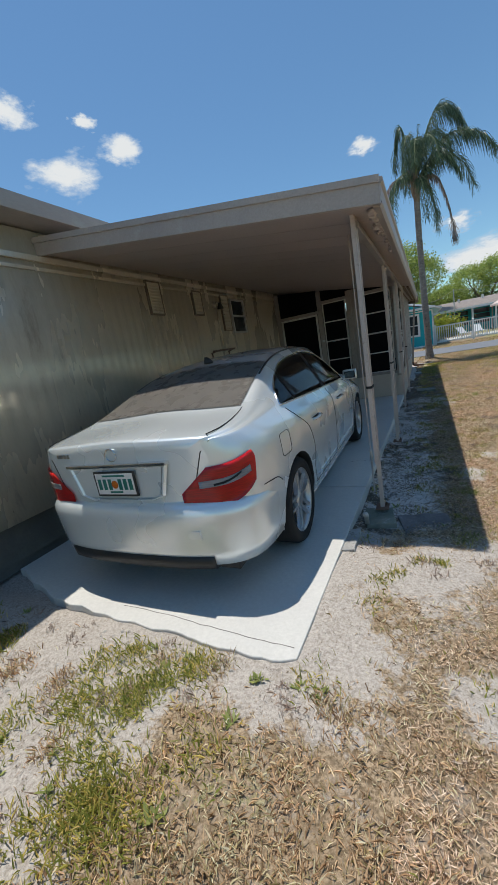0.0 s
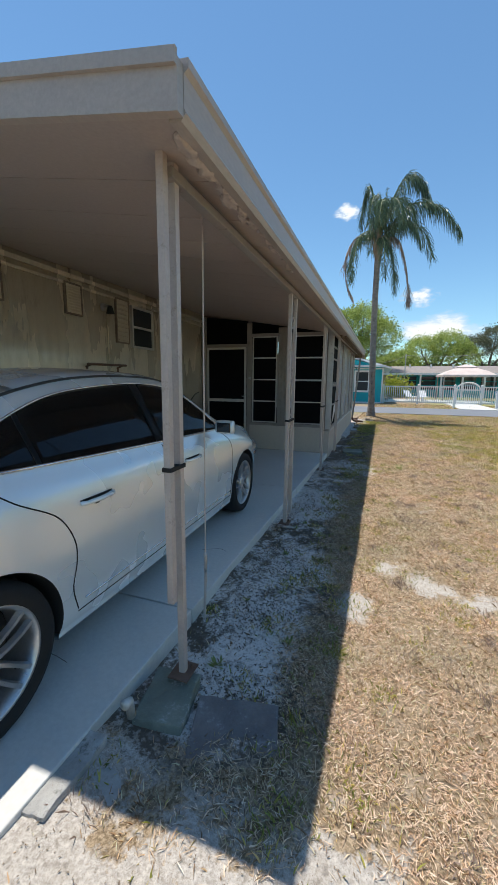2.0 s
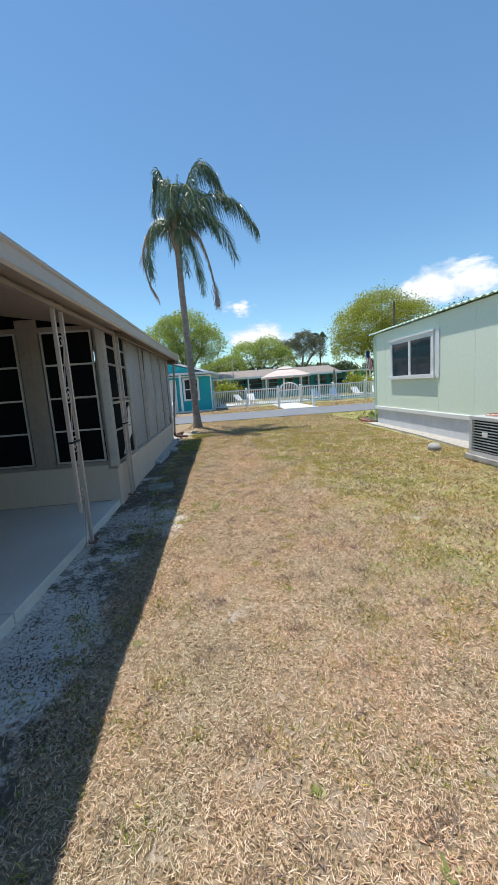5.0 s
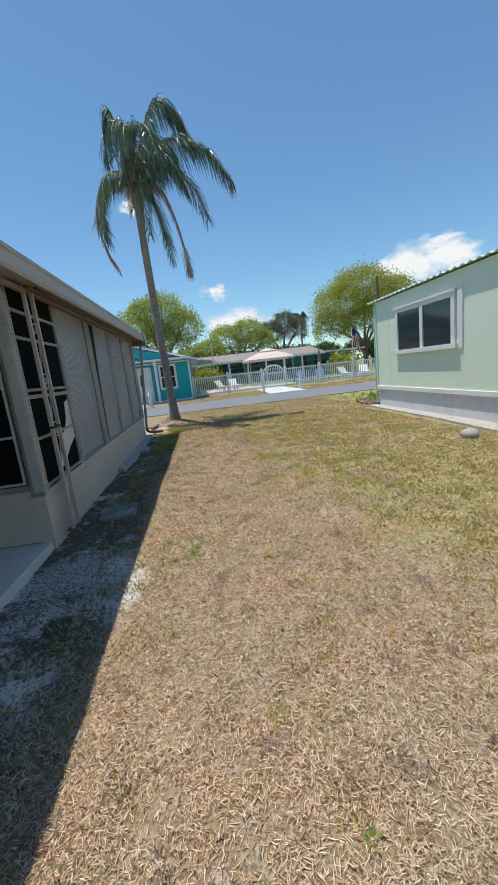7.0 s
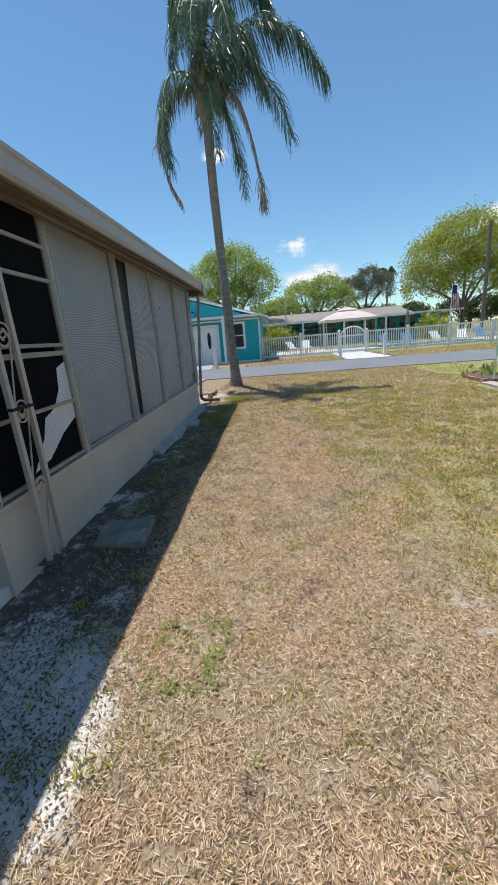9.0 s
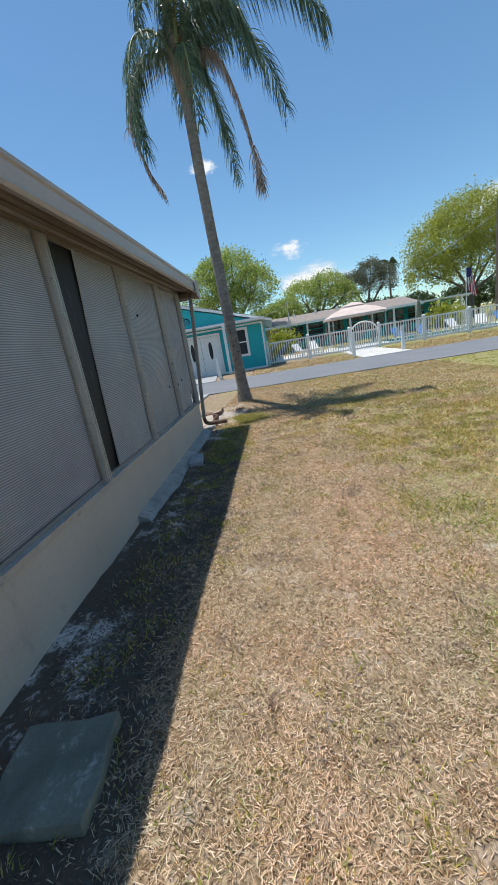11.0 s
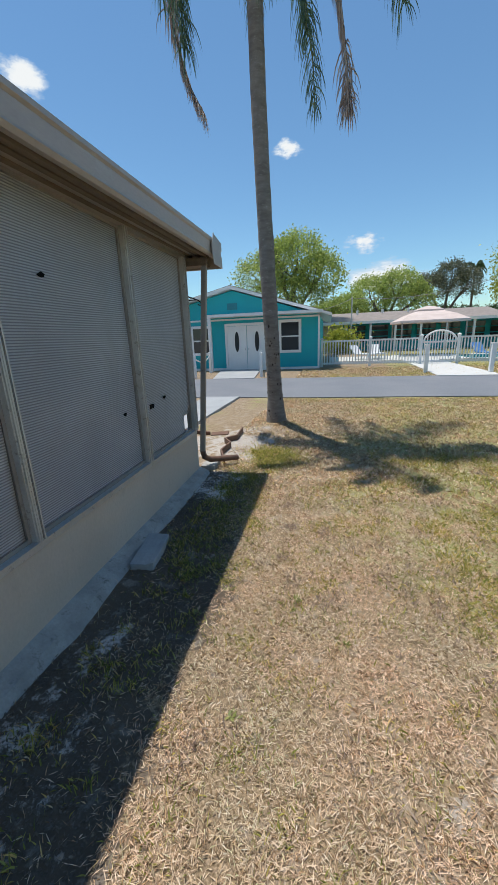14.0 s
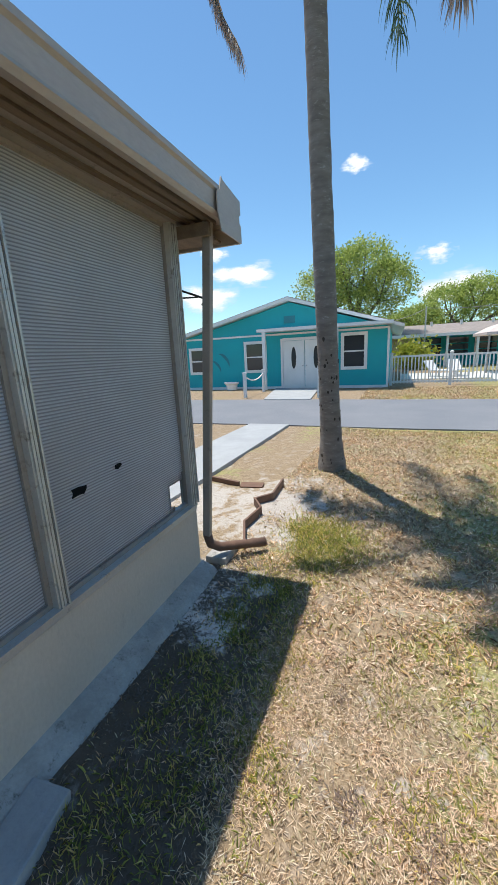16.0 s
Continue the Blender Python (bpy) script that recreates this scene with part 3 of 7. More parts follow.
def wall_window(parent, y0, y1, z0, z1):
    f = bmesh.new()
    x = WALL + 0.012
    for a in ((y0, y0 + 0.03, z0, z1), (y1 - 0.03, y1, z0, z1), (y0 + 0.03, y1 - 0.03, z0, z0 + 0.03), (y0 + 0.03, y1 - 0.03, z1 - 0.03, z1), (y0 + 0.03, y1 - 0.03, (z0 + z1) / 2 - 0.012, (z0 + z1) / 2 + 0.018)):
        box(f, x - 0.02, x + 0.035, a[0], a[1], a[2], a[3])
    w = part("window", f, MAT["pale_frame"], parent, "single-hung pale aluminium window")
    g = bmesh.new()
    box(g, x - 0.015, x + 0.008, y0 + 0.02, y1 - 0.02, z0 + 0.02, z1 - 0.02)
    part("pane", g, MAT["window"], w)


wall_window(house, 6.62, 7.18, 1.92, 2.53)
for y0, y1, z0, z1 in ((4.33, 4.58, 2.21, 2.60), (5.40, 5.63, 2.23, 2.56), (6.30, 6.55, 1.98, 2.56)):
    bm = bmesh.new()
    box(bm, WALL, WALL + 0.03, y0, y1, z0, z1, 0.004)
    for i in range(9):
        z = z0 + 0.02 + (z1 - z0 - 0.04) * i / 9
        prism(bm, [(WALL + 0.028, z), (WALL + 0.045, z), (WALL + 0.028, z + 0.03)], "y", y0 + 0.02, y1 - 0.02)
    vent = part("louvre_vent", bm, MAT["siding"], house)
    # added dark strips stand for the darker recessed outline of the vent
    bm = bmesh.new()
    for a in ((y0 - 0.02, y0, z0, z1), (y1, y1 + 0.02, z0, z1), (y0 - 0.02, y1 + 0.02, z1, z1 + 0.02), (y0 - 0.02, y1 + 0.02, z0 - 0.02, z0)):
        box(bm, WALL, WALL + 0.034, *a)
    part("vent_frame", bm, MAT["wood"], vent, "dark strips marking the vent's recessed outline")

wall_lamp = thing("wall_lamp", "small black wall lamp on tan siding", "lamp", at=(WALL, 6.04, 2.40))
bm = bmesh.new()
bmesh.ops.create_cone(bm, cap_ends=True, segments=16, radius1=0.05, radius2=0.05, depth=0.025, matrix=pose(0.02, 0, 0, 0, 90, 0))
tube(bm, [(0.03, 0, 0), (0.09, 0, 0.02), (0.12, 0, -0.02)], 0.014)
part("bracket", bm, MAT["post"], wall_lamp, smooth=True)
bm = bmesh.new()
bmesh.ops.create_cone(bm, cap_ends=True, segments=16, radius1=0.055, radius2=0.025, depth=0.10, matrix=pose(0.13, 0, -0.04))
part("shade", bm, MAT["black"], wall_lamp, smooth=True)
conduit = bmesh.new()
tube(conduit, [(WALL + 0.025, 6.10, 1.7), (WALL + 0.025, 6.10, 2.36)], 0.011)
tagged(part("conduit_pipe", conduit, MAT["siding"], None, "thin painted conduit running down the siding", True), category="pipe")
rack = thing("towel_rail", "dark metal rail fixed to the tan siding", "rail")
bm = bmesh.new()
tube(bm, [(WALL + 0.10, 5.60, 1.63), (WALL + 0.10, 6.36, 1.64)], 0.016)
part("bar", bm, MAT["rust"], rack)
for yy in (5.68, 6.28):
    bm = bmesh.new()
    tube(bm, [(WALL, yy, 1.60), (WALL + 0.10, yy, 1.63)], 0.012)
    tube(bm, [(WALL + 0.02, yy, 1.60), (WALL + 0.02, yy, 1.45)], 0.012)
    part("bracket", bm, MAT["rust"], rack)
bm = bmesh.new()
tube(bm, [(WALL + 0.03, 7.5 + 1.3 * u, 0.62 + 0.55 * u + 0.06 * math.sin(9 * u)) for u in np.linspace(0, 1, 14)], 0.009)
tagged(part("cable", bm, MAT["black"], None, "dark cable hanging loosely along the siding", True), category="cable")


# ---- carport roof and posts ----
R0, R1, RX = 2.84, 15.42, 0.31
carport = thing("carport_roof", "taupe aluminium pan roof sloping away from the home", "carport")
carport.matrix_basis = pose(0, 15.4, 2.38, 0.75, 0, -0.17) @ pose(0, -15.4, -2.38)


def roof_z(x):
    return 2.38 + (0.31 - x) * (2.88 - 2.38) / (0.31 - WALL)


bm = bmesh.new()
y = R0 + 0.04
while y < R1 - 0.05:
    y2 = min(y + 0.4065, R1 - 0.04)
    prism(bm, [(WALL + 0.003, roof_z(WALL)), (RX - 0.05, roof_z(RX)), (RX - 0.05, roof_z(RX) + 0.05), (WALL + 0.003, roof_z(WALL) + 0.05)], "y", y, y2 - 0.005)
    y = y2
prism(bm, [(WALL + 0.003, roof_z(WALL) + 0.053), (RX - 0.05, roof_z(RX) + 0.053), (RX - 0.05, roof_z(RX) + 0.11), (WALL + 0.003, roof_z(WALL) + 0.11)], "y", R0 + 0.04, R1 - 0.04)
part("ceiling_pan", bm, MAT["ceiling"], carport)
bm = bmesh.new()
prism(bm, [(WALL, roof_z(WALL) - 0.02), (RX, roof_z(RX) - 0.02), (RX, roof_z(RX) + 0.118), (WALL, roof_z(WALL) + 0.118)], "y", R0, R0 + 0.035)
prism(bm, [(WALL, roof_z(WALL) + 0.085), (RX, roof_z(RX) + 0.092), (RX + 0.003, roof_z(RX) + 0.132), (WALL, roof_z(WALL) + 0.132)], "y", R0 - 0.014, R0)
part("front_fascia", bm, MAT["fascia"], carport)
bm = bmesh.new()
prism(bm, [(RX - 0.05, 2.36), (RX - 0.01, 2.355), (RX + 0.006, 2.375), (RX, 2.39), (RX + 0.004, 2.475), (RX + 0.018, 2.487), (RX + 0.018, 2.512), (RX - 0.02, 2.516), (RX - 0.05, 2.50)], "y", R0 + 0.037, R1)
part("side_fascia", bm, MAT["fascia"], carport, "long side gutter fascia")
bm = bmesh.new()
box(bm, -2.7, RX, R1 - 0.035, R1, roof_z(RX) - 0.01, roof_z(RX) + 0.10)
part("end_fascia", bm, MAT["fascia"], carport)
bm = bmesh.new()
prism(bm, [(15.08, 2.37), (15.08, 2.47), (15.12, 2.49), (15.15, 2.565), (15.17, 2.55), (15.42, 2.515), (15.42, 2.435), (15.385, 2.425), (15.385, 2.39), (15.42, 2.37), (15.42, 2.268), (15.115, 2.275)], "x", RX + 0.018, RX + 0.026)
prism(bm, [(15.40, 2.268), (15.42, 2.268), (15.42, 2.50), (15.40, 2.50)], "x", -2.7, RX + 0.0175)
part("end_cap", bm, MAT["fascia"], carport, "bent notched metal end cap of the gutter")
bm = bmesh.new()
box(bm, -2.65, 0.20, 15.17, 15.39, 2.285, 2.30)
box(bm, -0.10, 0.24, 15.13, 15.165, 2.27, 2.345, 0.004)
part("end_soffit", bm, MAT["wood"], carport, "dark weathered soffit board")
bm = bmesh.new()
box(bm, 0.085, 0.135, 3.1, 9.2, 2.335, 2.375)
box(bm, 0.045, 0.10, 9.2, 15.2, 2.385, 2.41)
part("header_beam", bm, MAT["frame"], carport, bevel=0.004)
for k in range(22):
    bm = bmesh.new()
    yy, r = 3.02 + 0.075 * k + rng.normal(0, 0.02), rng.uniform(0.010, 0.024) * (1.25 - 0.03 * k)
    bmesh.ops.create_icosphere(bm, subdivisions=3, radius=r, matrix=Matrix.LocRotScale((0.245 + rng.normal(0, 0.012), yy, 2.372), None, (1.2, 2.6, 0.7)))
    for v in bm.verts:
        v.co += Vector(noise.noise_vector(v.co * 45)) * 0.014 + Vector(noise.noise_vector(v.co * 120)) * 0.004
    part("foam_lump", bm, MAT["post"], carport, "crumbling sealant lump under the fascia", True)
for x0, x1, z0, z1, m in ((0.20, 0.24, 2.355, 2.38, "wood"), (0.12, 0.16, 2.37, 2.40, "wood"), (0.03, 0.06, 2.372, 2.395, "wood")):
    bm = bmesh.new()
    box(bm, x0, x1, 9.2, 15.25, z0, z1, 0.003)
    part("wood_strip", bm, MAT[m], carport, "weathered brown wooden strip under the gutter")


def iron_post(name_y, stub_y, x=0.07, foot=0.06, stub_foot=0.45, base=True, scrolls=True):
    p = thing("carport_post", "beige twin-tube ornamental aluminium post with scrollwork", "post", "carport posts", at=(x, name_y, foot))
    top = 2.33 - foot
    bm = bmesh.new()
    box(bm, -0.016, 0.016, -0.016, 0.016, 0, top, 0.004)
    part("tube", bm, MAT["post"], p)
    bm = bmesh.new()
    d = stub_y - name_y
    box(bm, -0.016, 0.016, d - 0.016, d + 0.016, stub_foot - foot, top, 0.004)
    part("tube", bm, MAT["post"], p, "tube corroded away above the ground" if stub_foot > 0.2 else "")
    for z in ((0.50, 1.0, 1.45, 1.9) if scrolls else ()):
        for sgn, zz in ((1, z), (-1, z - 0.36)):
            bm = bmesh.new()
            sp = []
            for u in np.linspace(0, 1, 22):
                a, r = 2 * math.pi * 1.25 * u, min(0.07, abs(d) * 0.36) * (1 - 0.72 * u)
                sp.append((0, d / 2 + sgn * (0.0 + r * math.cos(a)), zz - foot + sgn * (0.06 + r * math.sin(a))))
            sp = [(0, d / 2, z - 0.18 - foot)] + sp
            tube(bm, sp, 0.006, 6)
            part("scroll", bm, MAT["post"], p, smooth=True)
    for z in (1.06,):
        bm = bmesh.new()
        box(bm, -0.021, 0.021, min(0, d) - 0.021, max(0, d) + 0.021, z - foot, z - foot + 0.018)
        part("strap", bm, MAT["black"], p, "black strap")
    if base:
        bm = bmesh.new()
        box(bm, -0.05, 0.05, -0.06, 0.06, 0, 0.006)
        tube(bm, [(0.03, 0.03, 0.004), (0.03, 0.03, 0.03)], 0.007, 6)
        part("foot_plate", bm, MAT["rust"], p)
    return p


iron_post(3.156, 3.075, stub_foot=0.47, scrolls=False)
iron_post(5.175, 5.38, stub_foot=0.10)
iron_post(7.553, 7.38, stub_foot=0.42)
iron_post(9.22, 9.385, x=0.085, stub_foot=0.06)

rod = thing("tie_down_rod", "thin rusty tie-down rod with a turnbuckle", "rod", at=(-0.055, 3.66, -0.01))
bm = bmesh.new()
tube(bm, [(0, 0.0, 2.36), (0, 0.0, 0.42)], 0.0045, 6)
tube(bm, [(0, 0, 0.30), (0, -0.02, 0.0)], 0.009, 6)
part("rod", bm, MAT["post"], rod)
bm = bmesh.new()
tube(bm, [(0, 0, 0.43), (0.0, 0, 0.41), (0, 0, 0.33), (0, 0, 0.29)], [0.007, 0.012, 0.012, 0.007], 8)
part("turnbuckle", bm, MAT["steel"], rod, smooth=True)


# ---- screened porch ----
porch = thing("screen_porch", "beige screened porch with knee wall and aluminium mullions", "porch")


def screen_material():
    m, t, n, p = nodes_of("grey_ribbed_shade_screen")
    tc = t.nodes.new("ShaderNodeTexCoord")
    w = t.nodes.new("ShaderNodeTexWave")
    w.bands_direction = "Z"
    w.inputs["Scale"].default_value, w.inputs["Distortion"].default_value, w.inputs["Detail"].default_value = 22.0, 0.25, 2
    t.links.new(tc.outputs["Object"], w.inputs["Vector"])
    big, fold = noise_node(t, 1.6, 6), noise_node(t, 4, 5, 0.6, (1, 1, 0.15))
    c = mix(t, ramp(t, big.outputs[0], 0.35, 0.68), (0.66, 0.67, 0.695), (0.78, 0.79, 0.815))
    c = mix(t, ramp(t, w.outputs[0], 0.3, 0.9, 0.0, 0.62), c, (0.17, 0.17, 0.175))
    c = mix(t, ramp(t, fold.outputs[0], 0.52, 0.7, 0.0, 0.35), c, (0.52, 0.52, 0.515))
    t.links.new(c, p.inputs["Base Color"])
    p.inputs["Roughness"].default_value, p.inputs["Specular IOR Level"].default_value = 0.28, 0.4
    bump(t, p, w.outputs[0], 0.35, 0.004)
    return m


MAT["shade"] = screen_material()
# opaque sheet, coloured dark for the unlit porch a see-through mesh would show
MAT["unlit_room_mesh"] = surf("dark_grey_mesh", (0.045, 0.047, 0.05), (0.075, 0.078, 0.08), 3, 160, 0.5, 0, 0.1, 0.002, (1, 1, 0.3), (0.12, 0.125, 0.125))
MULL = [9.0, 10.11, 11.38, 12.645, 13.94, 15.10]
bm = bmesh.new()
box(bm, -0.12, 0.0, 8.97, 15.12, -0.05, 0.49, 0.004)
part("knee_wall", bm, MAT["knee"], porch)
bm = bmesh.new()
prism(bm, [(-0.01, -0.05), (0.15, -0.05), (0.09, 0.02), (-0.01, 0.06)], "y", 11.7, 15.15)
part("footing", bm, MAT["rough_concrete"], porch, "sloped grey concrete footing")
bm = bmesh.new()
box(bm, -2.70, -1.63, 8.985, 9.06, SLAB, SLAB + 0.03)
box(bm, -1.63, -0.121, 8.975, 9.06, SLAB, 0.55, 0.004)
part("front_kick_wall", bm, MAT["knee"], porch)
bm = bmesh.new()
box(bm, -0.08, 0.012, 9.0, 15.11, 0.49, 0.525, 0.004)
box(bm, -0.05, 0.022, 9.0, 15.11, 0.525, 0.535)
part("sill", bm, MAT["mullion"], porch)
bm = bmesh.new()
box(bm, -0.08, 0.015, 8.98, 15.11, 2.382, 2.42, 0.004)
box(bm, -0.05, 0.030, 9.2, 15.11, 2.35, 2.37)
part("top_rail", bm, MAT["frame"], porch)
for i, yy in enumerate(MULL):
    bm = bmesh.new()
    w = 0.09 if i in (0, 5) else 0.062
    box(bm, -0.078, 0.012, yy - w / 2, yy + w / 2, 0.535, 2.36, 0.003)
    box(bm, 0.012, 0.017, yy - 0.006, yy + 0.006, 0.535, 2.385)
    box(bm, 0.012, 0.022, yy - w / 2 + 0.008, yy - w / 2 + 0.018, 0.535, 2.385)
    box(bm, 0.012, 0.022, yy + w / 2 - 0.018, yy + w / 2 - 0.008, 0.535, 2.385)
    post = part("mullion", bm, MAT["mullion"], porch)
    for off in (-0.013, 0.013):
        bm = bmesh.new()
        box(bm, 0.0125, 0.0145, yy + off - 0.0035, yy + off + 0.0035, 0.54, 2.355)
        part("groove", bm, MAT["slate"], post)
def hung_sheet(name, mat, label, y0, y1, x, hole=False, lower=None, wave=0.006):
    """A sheet of screen between two edges, slightly rippled; lower: the lower edge's own two ends."""
    bm = bmesh.new()
    ny, nz = 28, 36
    c, d = lower or (y0, y1)
    def at(u, v):
        lo, hi = c + (d - c) * u, y0 + (y1 - y0) * u
        yy, zz = lo + (hi - lo) * v, 0.535 + 1.85 * v
        return (x + wave * math.sin(9.3 * u + y0) * math.sin(math.pi * v) + 0.5 * wave * noise.noise((yy * 3, zz * 2, 0)), yy, zz)
    grid = [[bm.verts.new(at(u / ny, v / nz)) for u in range(ny + 1)] for v in range(nz + 1)]
    for v in range(nz):
        for u in range(ny):
            if hole and v < 4 + noise.noise((u, v * 0.7, 0)) and u > ny - 5 + 1.5 * noise.noise((0, v * 0.9, 4)):
                continue
            bm.faces.new((grid[v][u], grid[v][u + 1], grid[v + 1][u + 1], grid[v + 1][u]))
    bmesh.ops.solidify(bm, geom=bm.faces[:], thickness=0.003)
    part(name, bm, MAT[mat], porch, label, True)


for i in range(1, 5):
    a, b = MULL[i] + 0.031, MULL[i + 1] - 0.031
    hole = i == 4
    if i == 2:
        hung_sheet("shade_screen", "unlit_room_mesh", "opaque screen behind a loose sheet, darkened for the unlit room beyond", a, b, -0.052)
        hung_sheet("loose_sheet", "shade", "grey shade sheet hanging loose from its frame", a + 0.42, b - 0.03, -0.030, lower=(a + 0.26, b - 0.03), wave=0.012)
    else:
        hung_sheet("shade_screen", "shade", "grey ribbed shade screen" + (" torn at its lower corner" if hole else ""), a, b, -0.040, hole)
    f = bmesh.new()
    for y0, y1, z0, z1 in ((a, a + 0.022, 0.535, 2.38), (b - 0.022, b, 0.535, 2.38), (a + 0.022, b - 0.022, 0.535, 0.56), (a + 0.022, b - 0.022, 2.33, 2.35)):
        box(f, -0.055, -0.022, y0, y1, z0, z1)
    part("screen_frame", f, MAT["frame"], porch)
# near-black chips stand for the dark room seen through tears
for yy, zz, s in ((14.15, 0.98, 0.05), (14.42, 1.02, 0.03), (13.70, 1.0, 0.025), (13.05, 1.9, 0.03)):
    bm = bmesh.new()
    prism(bm, [(yy + s * math.cos(u) * rng.uniform(0.6, 1.3), zz + 0.5 * s * math.sin(u) * rng.uniform(0.6, 1.3)) for u in np.linspace(0, 2 * math.pi, 9)[:-1]], "x", -0.036, -0.031)
    part("tear", bm, MAT["unlit_room_screen"], porch, "small dark tear in the screen")
# corner bay of framed screens
bm = bmesh.new()
a, b = MULL[0] + 0.042, MULL[1] - 0.03
for z in (0.55, 0.98, 1.415, 1.87, 2.10):
    box(bm, -0.03, 0.006, a, b, z, z + 0.026)
box(bm, -0.03, 0.008, a, b, 1.35, 1.385)
for yy in (a, b - 0.025):
    box(bm, -0.03, 0.004, yy, yy + 0.025, 0.55, 2.38)
part("screen_frame", bm, MAT["frame"], porch)
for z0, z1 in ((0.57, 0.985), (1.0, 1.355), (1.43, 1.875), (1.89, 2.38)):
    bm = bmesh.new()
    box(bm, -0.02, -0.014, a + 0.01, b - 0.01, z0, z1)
    part("screen_panel", bm, MAT["unlit_room_screen"], porch)

bm = bmesh.new()
fold = [(9.42, 0.60), (9.60, 0.80), (9.66, 0.93), (9.80, 0.98), (9.90, 1.10), (9.93, 1.26), (10.05, 1.30), (10.06, 0.98), (10.05, 0.86), (9.85, 0.78), (9.62, 0.64)]
prism(bm, fold, "x", -0.0125, -0.0095)
bmesh.ops.triangulate(bm, faces=bm.faces[:])
part("torn_sheet", bm, MAT["shade"], porch, "pale torn sheet sagging in the corner screen")
hook = bmesh.new()
tube(hook, [(-0.10, 15.14, 2.02), (0.03, 15.30, 1.965), (0.065, 15.34, 1.95), (0.085, 15.36, 1.92), (0.075, 15.35, 1.895), (0.055, 15.33, 1.91)], 0.007, 6)
tube(hook, [(-0.10, 15.14, 1.90), (-0.03, 15.22, 1.945), (0.04, 15.31, 1.955)], 0.006, 6)
tagged(part("plant_hook", hook, MAT["black"], None, "black iron plant hook on the porch corner", True), category="hook")

# front wall of the porch
bm = bmesh.new()
for x0, x1, z0, z1 in ((-2.70, -2.60, SLAB, 2.72), (-1.70, -1.60, SLAB, 2.58), (-1.05, -0.79, 0.55, 2.47), (-0.12, -0.005, SLAB, 2.40), (-2.60, -1.70, 2.12, 2.18),
                       (-1.60, -1.05, 0.55, 0.60), (-0.79, -0.12, 0.55, 0.60), (-1.60, -1.05, 2.31, 2.37), (-0.79, -0.12, 2.31, 2.37)):
    box(bm, x0, x1, 8.985, 9.05, z0, z1, 0.004)
box(bm, -0.96, -0.945, 8.975, 8.985, 0.56, 2.47)
box(bm, -0.90, -0.885, 8.975, 8.985, 0.56, 2.47)
part("front_frame", bm, MAT["frame"], porch)
for x0, x1 in ((-1.58, -1.07), (-0.77, -0.14)):
    f = bmesh.new()
    for z in (0.61, 1.03, 1.46, 1.885, 2.29):
        box(f, x0 + 0.022, x1 - 0.022, 8.99, 9.02, z, z + 0.022)
    for x in (x0, x1 - 0.022):
        box(f, x, x + 0.022, 8.99, 9.02, 0.61, 2.31)
    w = part("window", f, MAT["pale_frame"], porch, "four-light dark screened window")
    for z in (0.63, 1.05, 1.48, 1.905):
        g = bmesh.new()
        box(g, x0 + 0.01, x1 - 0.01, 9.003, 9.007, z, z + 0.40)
        part("pane", g, MAT["unlit_room_screen"], w)
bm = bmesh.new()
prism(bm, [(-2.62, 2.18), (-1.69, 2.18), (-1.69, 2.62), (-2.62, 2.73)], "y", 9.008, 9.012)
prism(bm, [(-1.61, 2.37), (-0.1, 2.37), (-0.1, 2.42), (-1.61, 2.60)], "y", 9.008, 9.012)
part("transom_screen", bm, MAT["unlit_room_screen"], porch)
door = thing("screen_door", "closed pale aluminium screen door with a middle rail", "door", at=(-2.58, 8.98, SLAB + 0.01))
f = bmesh.new()
for x0, x1, z0, z1 in ((0, 0.04, 0.03, 2.04), (0.83, 0.87, 0.03, 2.04), (0.04, 0.83, 2.0, 2.04), (0.04, 0.83, 0.03, 0.07), (0.04, 0.83, 0.94, 1.0)):
    box(f, x0, x1, -0.015, 0.015, z0, z1, 0.003)
part("door_frame", f, MAT["pale_frame"], door)
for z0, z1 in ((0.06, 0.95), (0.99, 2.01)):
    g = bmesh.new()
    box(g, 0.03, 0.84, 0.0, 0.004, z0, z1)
    part("screen_panel", g, MAT["unlit_room_screen"], door)
g = bmesh.new()
box(g, 0.835, 0.865, -0.04, -0.015, 0.98, 1.10, 0.004)
tube(g, [(0.85, -0.03, 1.06), (0.80, -0.06, 1.06)], 0.008)
part("handle", g, MAT["steel"], door)
bm = bmesh.new()
tube(bm, [(-1.63, 8.99, 1.50), (-1.63, 8.955, 1.50)], [0.028, 0.028], 14)
tagged(part("door_lock", bm, MAT["steel"], porch), "round steel lock cylinder")

# closed room behind the screens, its shade put into a near-black colour
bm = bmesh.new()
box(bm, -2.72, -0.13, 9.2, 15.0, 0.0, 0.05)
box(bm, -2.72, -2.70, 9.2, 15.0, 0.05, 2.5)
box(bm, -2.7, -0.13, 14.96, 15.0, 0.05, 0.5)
tagged(part("floor", bm, MAT["room_shade"]), "porch floor and inner wall behind screens, near-black for indoor shade", "floor", kind="structure")
bm = bmesh.new()
box(bm, -2.70, -0.09, 15.05, 15.10, -0.05, 0.49)
for x in (-2.6, -1.75, -0.9):
    box(bm, x, x + 0.06, 15.04, 15.10, 0.49, 2.34)
box(bm, -2.7, -0.09, 15.04, 15.10, 2.29, 2.42)
part("end_frame", bm, MAT["frame"], porch)
bm = bmesh.new()
box(bm, -2.70, -0.32, 15.06, 15.064, 0.49, 2.30)
part("end_screen", bm, MAT["shade"], porch)

